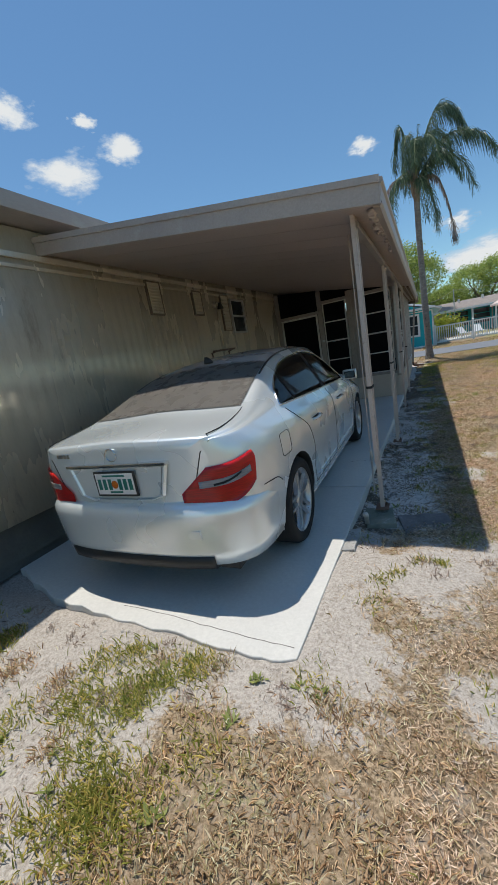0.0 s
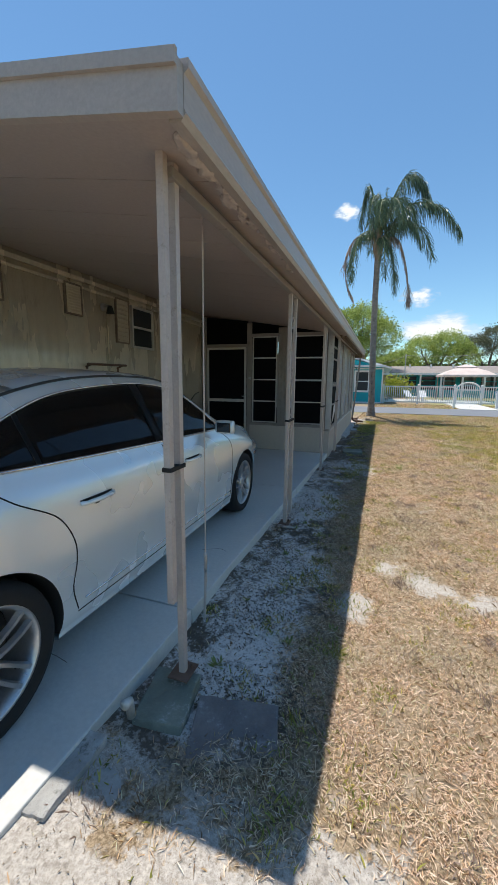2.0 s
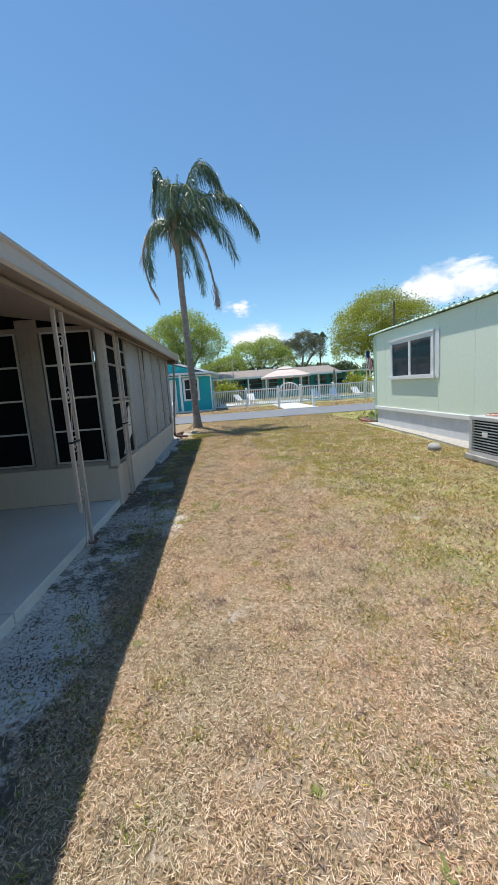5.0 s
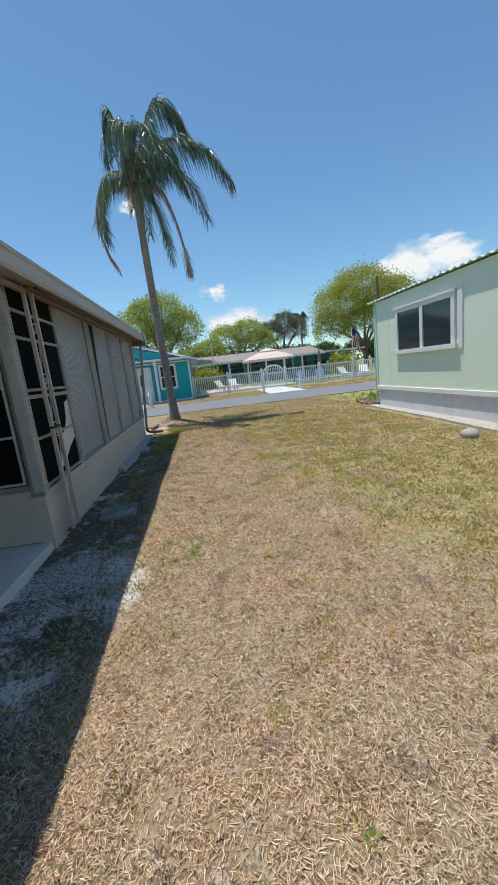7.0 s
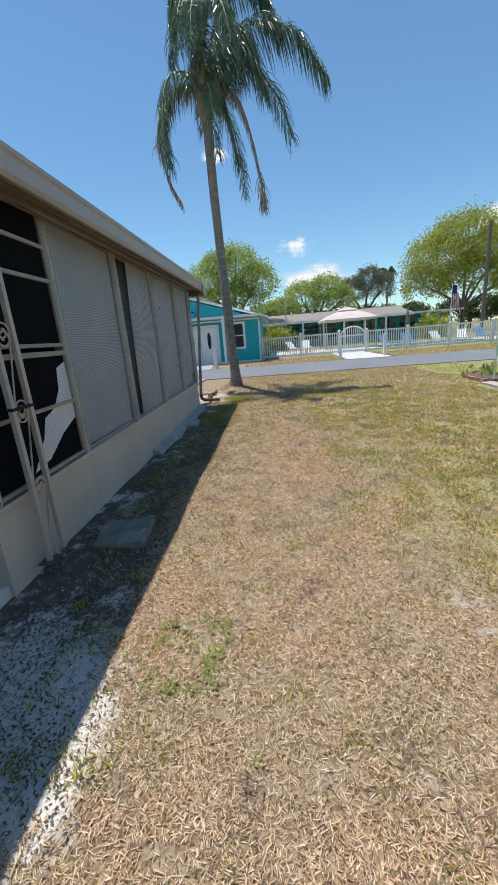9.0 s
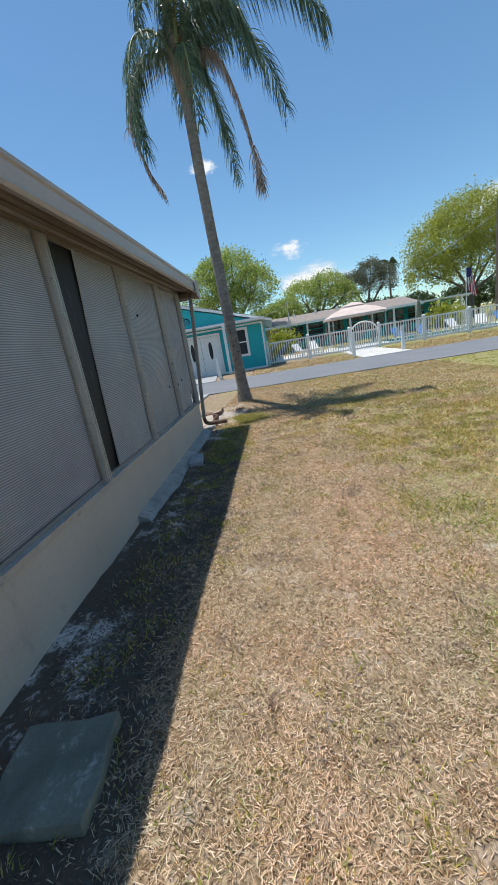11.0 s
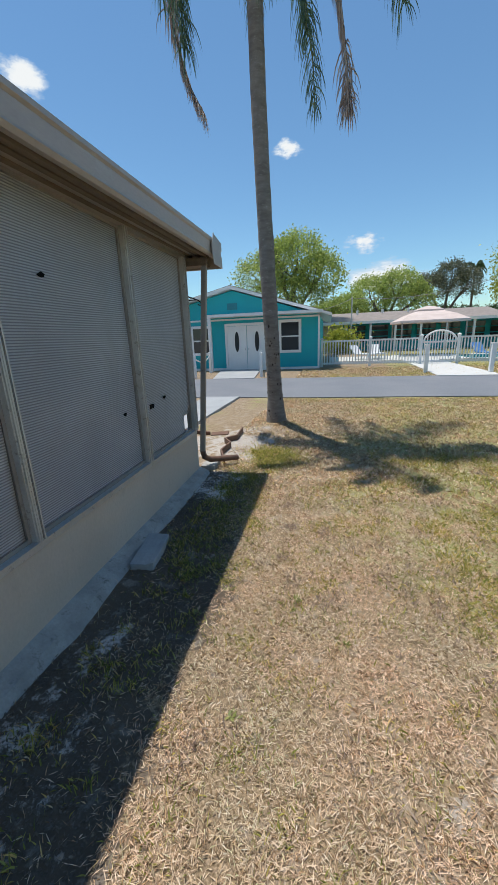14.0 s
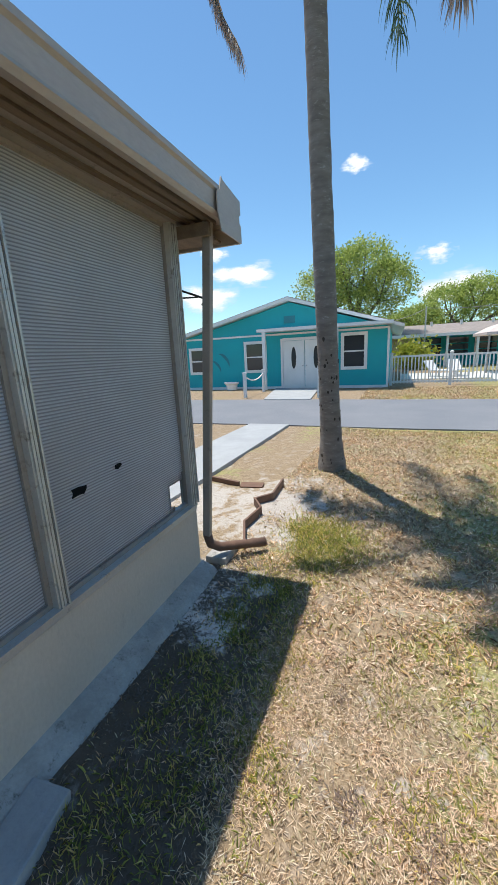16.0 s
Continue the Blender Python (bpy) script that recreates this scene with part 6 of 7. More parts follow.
for k, (az, el, w, h) in enumerate(((-49.0, 30.2, 3.4, 1.8), (-44.6, 25.0, 6.0, 2.6), (-37.2, 26.9, 4.2, 2.0), (-5.6, 22.2, 2.6, 1.2), (4.6, 11.6, 3.2, 1.4), (6.4, 6.8, 8.0, 2.6), (31.0, 11.0, 7.0, 3.6), (36.0, 11.2, 6.0, 2.8),
                                    (35.0, 13.3, 4.0, 1.0), (-21.0, 11.0, 7.0, 2.0), (-25.0, 13.8, 3.0, 1.2), (-27, 8.0, 7, 2.6), (45, 9, 8, 3), (-41, 29.5, 2.0, 1.0))):
    d = Vector((math.sin(radians(az)) * math.cos(radians(el)), math.cos(radians(az)) * math.cos(radians(el)), math.sin(radians(el))))
    ob = new("cloud", quick("cloud", [(-1, -1, 0), (1, -1, 0), (1, 1, 0), (-1, 1, 0)], [(0, 1, 2, 3)], cloud_material(k + 1)))
    ob.matrix_basis = look(Vector((1.2, 6, 1.45)) + d * 800, (1.2, 6, 1.45)) @ Matrix.Diagonal((800 * math.tan(radians(w)) * 1.05, 800 * math.tan(radians(h)) * 1.25, 1, 1))
    tagged(ob, "white fair-weather cloud far off in the blue sky", "backdrop", kind="structure")
    ob.visible_shadow = False


# ---- silver saloon car ----
def paint_material():
    m, t, n, p = nodes_of("silver_metallic_paint")
    dust = noise_node(t, 1.1, 3)
    t.links.new(mix(t, ramp(t, dust.outputs[0], 0.35, 0.7), (0.80, 0.845, 0.85), (0.85, 0.885, 0.885)), p.inputs["Base Color"])
    p.inputs["Metallic"].default_value, p.inputs["Coat Weight"].default_value, p.inputs["Coat Roughness"].default_value = 0.40, 1.0, 0.03
    t.links.new(ramp(t, dust.outputs[0], 0.3, 0.7, 0.22, 0.32), p.inputs["Roughness"])
    return m


def lens_material(name, col):
    m, t, n, p = nodes_of(name)
    rib = noise_node(t, 60, 3, 0.5, (0.2, 0.2, 3))
    t.links.new(mix(t, ramp(t, rib.outputs[0], 0.35, 0.65), tuple(0.7 * v for v in col), col), p.inputs["Base Color"])
    p.inputs["Roughness"].default_value, p.inputs["Coat Weight"].default_value, p.inputs["Coat Roughness"].default_value = 0.25, 1.0, 0.04
    return m


MAT.update(
    paint=paint_material(), red_lens=lens_material("red_lens", (0.78, 0.012, 0.018)), clear_lens=lens_material("clear_lens", (0.62, 0.60, 0.60)), amber_lens=lens_material("amber_lens", (0.6, 0.16, 0.02)),
    chrome=surf("chrome", (0.72, 0.73, 0.74), (0.78, 0.79, 0.80), 9, 90, 0.12, 1.0, 0),
    alloy=surf("silver_alloy", (0.50, 0.51, 0.52), (0.58, 0.59, 0.60), 12, 90, 0.35, 0.8, 0.05, 0.001),
    tint=glassy("tinted_car_glass", (0.012, 0.013, 0.014), 0.02, 0.6),
    # pale brown holds both dust and the carport ceiling's reflection
    dusty_reflection_tint=glassy("dusty_rear_glass_with_reflection", (0.30, 0.275, 0.245), 0.25, 0.5),
    trim=surf("black_plastic_trim", (0.02, 0.02, 0.02), (0.03, 0.03, 0.03), 8, 90, 0.5),
    seam=surf("dark_gap", (0.01, 0.01, 0.01), (0.014, 0.014, 0.014), 8, 90, 0.9),
    plate_blue=surf("plate_green", (0.02, 0.16, 0.13), (0.03, 0.18, 0.15), 8, 90, 0.5),
)


def curve(keys):
    ys, vs = [k[0] for k in keys], [k[1] for k in keys]
    m = [0.0] * len(ys)
    for i in range(len(ys)):
        a, b = max(i - 1, 0), min(i + 1, len(ys) - 1)
        m[i] = (vs[b] - vs[a]) / (ys[b] - ys[a])

    def f(y):
        y = min(max(y, ys[0]), ys[-1])
        i = max(k for k in range(len(ys) - 1) if ys[k] <= y)
        h = ys[i + 1] - ys[i]
        t = (y - ys[i]) / h
        return (2 * t ** 3 - 3 * t * t + 1) * vs[i] + (t ** 3 - 2 * t * t + t) * h * m[i] + (3 * t * t - 2 * t ** 3) * vs[i + 1] + (t ** 3 - t * t) * h * m[i + 1]
    return f


zlo = curve([(0.10, 0.30), (0.5, 0.25), (1.2, 0.20), (3.3, 0.19), (4.2, 0.20), (4.57, 0.26)])
wide = curve([(0.10, 0.66), (0.14, 0.735), (0.22, 0.80), (0.35, 0.842), (0.6, 0.868), (1.0, 0.880), (1.8, 0.885), (3.2, 0.885), (3.8, 0.880), (4.15, 0.86), (4.35, 0.82), (4.48, 0.75), (4.57, 0.60)])
zsh = curve([(0.1, 0.87), (1.0, 0.87), (2.5, 0.835), (3.6, 0.79), (4.3, 0.66), (4.57, 0.54)])
zbelt = curve([(0.1, 0.98), (0.8, 1.01), (1.2, 0.995), (2.0, 0.965), (3.2, 0.93), (3.6, 0.92), (4.2, 0.83), (4.57, 0.65)])
xin = curve([(0.1, 0.04), (0.9, 0.085), (1.6, 0.075), (3.2, 0.075), (3.7, 0.11), (4.3, 0.13), (4.57, 0.12)])
zroof = curve([(0.1, 1.012), (0.55, 1.055), (0.75, 1.09), (1.09, 1.20), (1.45, 1.308), (1.82, 1.368), (2.3, 1.385), (2.7, 1.355), (3.0, 1.245), (3.3, 1.07), (3.5, 0.975), (3.8, 0.94), (4.2, 0.86), (4.45, 0.76), (4.57, 0.66)])
xroof = curve([(0.1, 0.60), (0.3, 0.68), (0.6, 0.68), (0.8, 0.655), (1.2, 0.61), (1.82, 0.56), (2.4, 0.555), (2.9, 0.59), (3.3, 0.67), (3.6, 0.70), (4.2, 0.62), (4.57, 0.40)])
ztop = curve([(0.1, 1.036), (0.18, 1.045), (0.55, 1.075), (0.72, 1.105), (1.09, 1.235), (1.5, 1.373), (1.87, 1.434), (2.35, 1.447), (2.75, 1.41), (3.1, 1.27), (3.45, 1.05), (3.55, 1.005), (3.9, 0.97), (4.3, 0.885), (4.5, 0.78), (4.57, 0.68)])


def section(y, per=8):
    """Half outline of the body at y, from the floor's middle up and over to the roof's middle."""
    w, z0 = wide(y), zlo(y)
    xb, xr = min(w - xin(y), w - 0.02), min(xroof(y), w - 0.045)
    zb, zr, zt, zs = zbelt(y), zroof(y), ztop(y), zsh(y)
    zr = max(zr, zb + 0.012)
    zt = max(zt, zr + 0.008)
    c = [(0, z0), (w - 0.14, z0), (w - 0.04, z0 + 0.045), (w - 0.012, 0.44), (w, 0.62), (w - 0.010, zs), (xb, zb), (0.5 * (xb + xr) + 0.012, 0.5 * (zb + zr)), (xr, zr), (xr * 0.6, zt - 0.014), (0, zt)]
    ext = [(-c[1][0], c[1][1])] + c + [(-c[-2][0], c[-2][1])]
    out = []
    for i in range(1, len(ext) - 2):
        p0, p1, p2, p3 = (np.array(ext[i + k]) for k in (-1, 0, 1, 2))
        for k in range(per):
            t = k / per
            out.append(tuple(0.5 * (2 * p1 + (p2 - p0) * t * 0.8 / 0.8 + (2 * p0 - 5 * p1 + 4 * p2 - p3) * t * t + (3 * p1 - p0 - 3 * p2 + p3) * t ** 3)))
    out.append(c[-1])
    return [(max(0.0, float(a)), float(b)) for a, b in out]


def bow(x, y):
    return y + 0.085 * (x / 0.75) ** 2 * max(0.0, 1 - max(0.0, y - 0.1) / 0.5)


side_cache = {}


def x_at(y, z):
    key = round(y, 3)
    if key not in side_cache:
        s = section(y)[13:68]
        zz, xx = [], []
        for a, b in s:
            if not zz or b > zz[-1] + 1e-5:
                zz.append(b)
                xx.append(a)
        side_cache[key] = (zz, xx)
    return float(np.interp(z, *side_cache[key]))


def z_at(y, x):
    s = section(y)[-18:][::-1]
    return float(np.interp(abs(x), [a for a, b in s], [b for a, b in s]))


AXLES, HUB, ARCH = (1.02, 3.78), 0.316, 0.352
car = thing("sedan_car", "silver four-door saloon car parked on the slab", "car", at=(-1.262, 1.56, SLAB))
car.rotation_euler = (0, 0, radians(0.4))

ys = [0.10, 0.104, 0.112, 0.125, 0.14, 0.16, 0.19] + list(np.arange(0.22, 4.40, 0.022)) + [4.40, 4.43, 4.46, 4.49, 4.51, 4.53, 4.545, 4.557, 4.565, 4.57]
bm = bmesh.new()
rows = []
for y in ys:
    half = section(y)
    k = 0.022 * max(0.0, (0.125 - y) / 0.025) ** 2 + 0.05 * max(0.0, (y - 4.53) / 0.04) ** 2
    half = [(a * (1 - k), 0.65 + (b - 0.65) * (1 - k)) for a, b in half]
    ring = [(a, b) for a, b in half] + [(-a, b) for a, b in half[-2:0:-1]]
    rows.append([bm.verts.new((a, bow(a, y) if y < 0.6 else y - 0.16 * (a / 0.8) ** 2 * max(0, (y - 4.1) / 0.47), b)) for a, b in ring])
n = len(rows[0])
for a, b in zip(rows, rows[1:]):
    for i in range(n):
        j = (i + 1) % n
        bm.faces.new((a[i], a[j], b[j], b[i]))
for end, y in ((rows[0], 0.10), (rows[-1], 4.57)):
    prev = end
    for s in (0.85, 0.6, 0.3):
        nxt = [bm.verts.new((v.co.x * s, bow(v.co.x * s, y) if y < 1 else v.co.y * s + (y - 0.0) * (1 - s), 0.66 + (v.co.z - 0.66) * s)) for v in end]
        for i in range(n):
            j = (i + 1) % n
            bm.faces.new((prev[i], prev[j], nxt[j], nxt[i]))
        prev = nxt
    bm.faces.new(prev)
# wheel openings
for ax in AXLES:
    gone = [f for f in bm.faces if all(abs(v.co.x) > 0.55 and math.hypot(v.co.y - ax, v.co.z - HUB) < ARCH for v in f.verts)]
    rim = {v for f in gone for v in f.verts if any(g not in gone for g in v.link_faces)}
    bmesh.ops.delete(bm, geom=gone, context="FACES")
    for v in bm.verts:
        d = math.hypot(v.co.y - ax, v.co.z - HUB)
        if abs(v.co.x) > 0.5 and v.link_faces and d < ARCH and v.co.z > 0.15:
            v.co.y, v.co.z = ax + (v.co.y - ax) * ARCH / d, HUB + (v.co.z - HUB) * ARCH / d
part("body", bm, MAT["paint"], car, "silver metallic body", True)
for ax in AXLES:
    for s in (-1, 1):
        bm = bmesh.new()
        def lip(u):
            y, z = ax + ARCH * math.cos(u), HUB + ARCH * math.sin(u)
            return y, max(z, 0.2)
        us = np.linspace(-0.25, math.pi + 0.25, 40)
        rings(bm, [[(s * (x_at(*lip(u)) - k), ax + (lip(u)[0] - ax) * r, HUB + (lip(u)[1] - HUB) * r) for u in us] for k, r in ((0.0, 1.0), (0.03, 0.985), (0.30, 0.985))], close=False)
        part("wheel_arch_liner", bm, MAT["trim"], car, "black wheel arch liner", True)
bm = bmesh.new()
box(bm, -0.66, 0.66, 0.25, 4.35, 0.17, 0.50)
part("underbody", bm, MAT["trim"], car)


def spline(pts, per=8):
    v = [np.array(p) for p in [pts[0]] + list(pts) + [pts[-1]]]
    out = []
    for i in range(1, len(v) - 2):
        for k in range(per):
            t = k / per
            p0, p1, p2, p3 = v[i - 1], v[i], v[i + 1], v[i + 2]
            out.append(tuple(0.5 * (2 * p1 + (p2 - p0) * t + (2 * p0 - 5 * p1 + 4 * p2 - p3) * t * t + (3 * p1 - p0 - 3 * p2 + p3) * t ** 3)))
    return out + [pts[-1]]


def u_path(k=41):
    half = spline([(0.0, 0.045), (0.35, 0.058), (0.58, 0.098), (0.715, 0.158), (0.797, 0.25), (0.836, 0.37), (0.850, 0.52), (0.852, 0.645)], 6)
    return [(-x, y) for x, y in half[:0:-1]] + half


def sweep(profile, mat, name, label="", path=None):
    path = path or u_path()
    bm = bmesh.new()
    loops = []
    for i, (x, y) in enumerate(path):
        a, b = path[max(i - 1, 0)], path[min(i + 1, len(path) - 1)]
        t = Vector((b[0] - a[0], b[1] - a[1])).normalized()
        nrm = Vector((-t.y, t.x))
        if nrm.dot(Vector((x, y - 0.63))) < 0:
            nrm = -nrm
        loops.append([(x + nrm.x * d, y + nrm.y * d, z) for d, z in profile])
    rings(bm, loops)
    return part(name, bm, mat, car, label, True)


sweep([(-0.26, 0.27), (-0.05, 0.245), (-0.02, 0.262), (-0.006, 0.35), (0.0, 0.43), (0.010, 0.50), (0.012, 0.56), (0.004, 0.61), (-0.025, 0.638), (-0.07, 0.65), (-0.26, 0.655)], MAT["paint"], "rear_bumper", "silver rear bumper")
sweep([(-0.16, 0.225), (-0.05, 0.222), (-0.012, 0.24), (0.002, 0.315), (-0.03, 0.325), (-0.16, 0.325)], MAT["trim"], "rear_valance", "black lower valance", [p for p in u_path() if abs(p[0]) < 0.60])


def side_patch(name, y0, y1, low, high, mat, off, label="", nz=8, ny=40, both=(1, -1), parent=None):
    for s in both:
        bm = bmesh.new()
        loops = []
        for y in np.linspace(y0, y1, ny):
            a, b = low(y), high(y)
            loops.append([(s * (x_at(y, z) + off), bow(x_at(y, z), y) if y < 0.6 else y, z) for z in np.linspace(a, max(b, a + 0.001), nz)])
        rings(bm, loops, close=False)
        bmesh.ops.solidify(bm, geom=bm.faces[:], thickness=0.004)
        ob = part(name, bm, mat, parent or car, label, True)
    return ob


dlo_hi = curve([(1.06, 1.02), (1.17, 1.125), (1.35, 1.218), (1.62, 1.297), (2.0, 1.337), (2.35, 1.347), (2.65, 1.318), (2.9, 1.235), (3.1, 1.115), (3.26, 0.985)])


def dlo_lo(y):
    return zbelt(y) + 0.018


for y0, y1 in ((1.08, 1.36), (1.385, 2.25), (2.33, 3.24)):
    side_patch("side_window", y0, y1, dlo_lo, dlo_hi, MAT["tint"], 0.003, "dark tinted side window")
side_patch("window_pillar", 2.25, 2.33, dlo_lo, dlo_hi, MAT["trim"], 0.004, "black window pillar", ny=4)
side_patch("window_divider", 1.36, 1.385, dlo_lo, dlo_hi, MAT["trim"], 0.004, ny=3)


def side_line(name, pts, r, mat, off=0.002, label="", both=(1, -1), smooth_n=0):
    for s in both:
        bm = bmesh.new()
        tube(bm, [(s * (x_at(y, z) + off), bow(x_at(y, z), y) if y < 0.6 else y, z) for y, z in pts], r, 6)
        part(name, bm, mat, car, label, True)


around = [(y, dlo_lo(y)) for y in np.linspace(1.05, 3.26, 44)]
over = [(y, dlo_hi(y)) for y in np.linspace(1.05, 3.26, 44)]
side_line("window_trim", around, 0.008, MAT["chrome"], 0.006, "bright window trim")
side_line("window_trim", over, 0.006, MAT["chrome"], 0.004, "bright window trim")
side_line("door_seam", spline([(1.10, 0.985), (1.19, 0.90), (1.36, 0.79), (1.44, 0.66), (1.45, 0.55), (1.43, 0.42), (1.46, 0.30)]), 0.0035, MAT["seam"], 0.0)
side_line("door_seam", spline([(2.29, 0.955), (2.30, 0.80), (2.31, 0.55), (2.32, 0.30)]), 0.0035, MAT["seam"], 0.0)
side_line("door_seam", spline([(3.22, 0.93), (3.36, 0.82), (3.40, 0.6), (3.40, 0.30)]), 0.0035, MAT["seam"], 0.0)
side_line("door_seam", [(y, 0.285) for y in np.linspace(1.46, 3.40, 30)], 0.003, MAT["seam"], 0.0)
side_line("sill_strip", [(y, 0.335) for y in np.linspace(1.50, 3.38, 30)], 0.006, MAT["chrome"], 0.003, "bright sill strip")
side_line("bumper_seam", spline([(0.36, 0.655), (0.46, 0.652), (0.60, 0.64), (0.67, 0.60)]), 0.003, MAT["seam"], 0.001)
side_line("fuel_flap", [(0.83 + 0.085 * math.copysign(abs(math.cos(u)) ** 0.35, math.cos(u)), 0.80 + 0.075 * math.copysign(abs(math.sin(u)) ** 0.35, math.sin(u))) for u in np.linspace(0, 2 * math.pi, 41)], 0.0028, MAT["seam"], 0.0, "fuel flap outline", both=(1,))
for y0 in (1.60, 2.60):
    for s in (1, -1):
        bm = bmesh.new()
        rings(bm, [[(s * (x_at(y, 0.80) - 0.008 + 0.016 * k), y, 0.80 + h) for h in np.linspace(-0.022, 0.022, 5)] for y, k in ((y0 - 0.11, 0.4), (y0, 0.6), (y0 + 0.11, 0.4))], close=False)
        bmesh.ops.solidify(bm, geom=bm.faces[:], thickness=0.003)
        cup = part("handle_cup", bm, MAT["trim"], car)
        bm = bmesh.new()
        tube(bm, [(s * (x_at(y, 0.808) + d), y, 0.808) for y, d in ((y0 - 0.11, 0.004), (y0 - 0.09, 0.022), (y0, 0.03), (y0 + 0.09, 0.022), (y0 + 0.11, 0.004))], 0.014, 8, 0.8)
        part("door_handle", bm, MAT["paint"], car, "silver door handle", True)


def top_patch(name, y0, y1, f, mat, off, label):
    bm = bmesh.new()
    rings(bm, [[(u * (xroof(y) * f), y - off * 0.4, z_at(y, u * xroof(y) * f) + off) for u in np.linspace(-1, 1, 25)] for y in np.linspace(y0, y1, 28)], close=False)
    bmesh.ops.solidify(bm, geom=bm.faces[:], thickness=0.003)
    part(name, bm, mat, car, label, True)


top_patch("rear_window", 0.73, 1.46, 0.965, MAT["dusty_reflection_tint"], 0.006, "tinted rear window, dust and ceiling reflection in its colour")
top_patch("windscreen", 2.80, 3.42, 0.96, MAT["tint"], 0.006, "dark windscreen")
for s in (-1, 1):
    bm = bmesh.new()
    tube(bm, [(s * xroof(y) * 0.985, y, zroof(y) + 0.008) for y in np.linspace(1.22, 2.9, 30)], 0.008, 6)
    part("roof_strip", bm, MAT["trim"], car, "black roof joint strip", True)
    bm = bmesh.new()
    tube(bm, [(s * 0.655, bow(0.655, 0.13), 0.995)] + [(s * (xroof(y) * 0.985), y, z_at(y, xroof(y) * 0.985)) for y in np.linspace(0.2, 0.71, 14)], 0.0035, 6)
    part("boot_seam", bm, MAT["seam"], car, smooth=True)
    bm = bmesh.new()
    tube(bm, [(s * 0.655, bow(0.655, 0.125) - 0.002, 0.99), (s * 0.60, bow(0.6, 0.10), 0.93), (s * 0.51, bow(0.51, 0.10) - 0.002, 0.68), (s * 0.46, bow(0.46, 0.10) - 0.002, 0.65)], 0.0035, 6)
    part("boot_seam", bm, MAT["seam"], car, smooth=True)
    bm = bmesh.new()
    rings(bm, [[(s * (0.86 + 0.15 * k), 3.10 + 0.05 * a * (1 - 0.3 * k), 0.985 + 0.06 * b * (1 - 0.2 * abs(k - 0.5))) for a, b in [(math.cos(u), math.sin(u)) for u in np.linspace(0, 2 * math.pi, 17)[:-1]]] for k in (0.0, 0.15, 0.5, 0.85, 1.0)])
    mir = part("wing_mirror", bm, MAT["paint"], car, "silver wing mirror", True)
    bm = bmesh.new()
    box(bm, min(s * 0.88, s * 1.0), max(s * 0.88, s * 1.0), 3.035, 3.05, 0.945, 1.025, 0.008)
    part("mirror_glass", bm, MAT["tint"], mir)
    # lamps
    bm = bmesh.new()
    loops = []
    path = [(x, 0.10) for x in np.linspace(0.44, 0.645, 8)] + [(None, y) for y in np.linspace(0.112, 0.30, 26)]
    for i, (x, y) in enumerate(path):
        u = i / (len(path) - 1)
        lo_z, hi_z = 0.616 + 0.17 * max(0, u - 0.2) ** 1.4 + 0.09 * max(0, u - 0.88) / 0.12, 0.835 + 0.06 * u - 0.035 * (max(0, u - 0.88) / 0.12) ** 2
        lo_z += 0.0
        if i < 6:
            hi_z = 0.655 + (hi_z - 0.655) * (0.25 + 0.75 * i / 6)
        col = []
        for z in np.linspace(lo_z, hi_z, 9):
            xx = x if x is not None else max(0.645, x_at(y, z))
            nx, ny = (0.25, -1.0) if x is not None else ((1.0, -0.6) if y < 0.2 else (1.0, -0.15))
            col.append((s * (xx + 0.012 * nx), bow(xx, y) + 0.012 * ny, z))
        loops.append(col)
    rings(bm, loops, close=False)
    bmesh.ops.solidify(bm, geom=bm.faces[:], thickness=0.012)
    tl = part("tail_lamp", bm, MAT["red_lens"], car, "red wrap-around tail lamp", True)
    for z0, z1, m, a, b in ((0.725, 0.765, "clear_lens", 4, 26), (0.738, 0.750, "trim", 7, 18)):
        bm = bmesh.new()
        k = 0.016 if m == "clear_lens" else 0.019
        sub = []
        for i in range(a, b):
            x, y = path[i]
            col = []
            for z in np.linspace(z0, z1, 4):
                z = z + 0.05 * (i - a) / (b - a)
                xx = x if x is not None else max(0.645, x_at(y, z))
                nx, ny = (0.25, -1.0) if x is not None else ((1.0, -0.6) if y < 0.2 else (1.0, -0.15))
                col.append((s * (xx + k * nx), bow(xx, y) + k * ny, z))
            sub.append(col)
        rings(bm, sub, close=False)
        bmesh.ops.solidify(bm, geom=bm.faces[:], thickness=0.003)
        part("lens_band", bm, MAT[m], tl, "clear lens band" if m == "clear_lens" else "dark lamp slit", True)
side_patch("headlamp", 4.02, 4.38, lambda y: 0.60 + 0.05 * (4.4 - y), lambda y: 0.70 + 0.06 * (4.4 - y), MAT["clear_lens"], 0.004, "clear wrap-around headlamp", ny=14)
side_patch("side_marker", 4.10, 4.24, lambda y: 0.555, lambda y: 0.595, MAT["amber_lens"], 0.006, "amber side marker", ny=6)

bm = bmesh.new()
box(bm, -0.40, 0.40, 0.075, 0.125, 0.886, 0.904, 0.005)
part("boot_strip", bm, MAT["chrome"], car, "chrome strip above the number plate")
bm = bmesh.new()
rings(bm, [[(x * s, 0.098 - d, 0.77 + (z - 0.77) * s) for x, z in ((-0.385, 0.88), (0.385, 0.88), (0.33, 0.70), (0.25, 0.672), (-0.25, 0.672), (-0.33, 0.70))] for s, d in ((1.03, -0.004), (1.0, 0.012), (0.97, 0.012), (0.93, 0.0))], cap=False)
rings(bm, [[(x, 0.094, z) for x, z in ((-0.36, 0.875), (0.36, 0.875))], [(x, 0.094, z) for x, z in ((-0.30, 0.69), (0.30, 0.69))]], close=False)
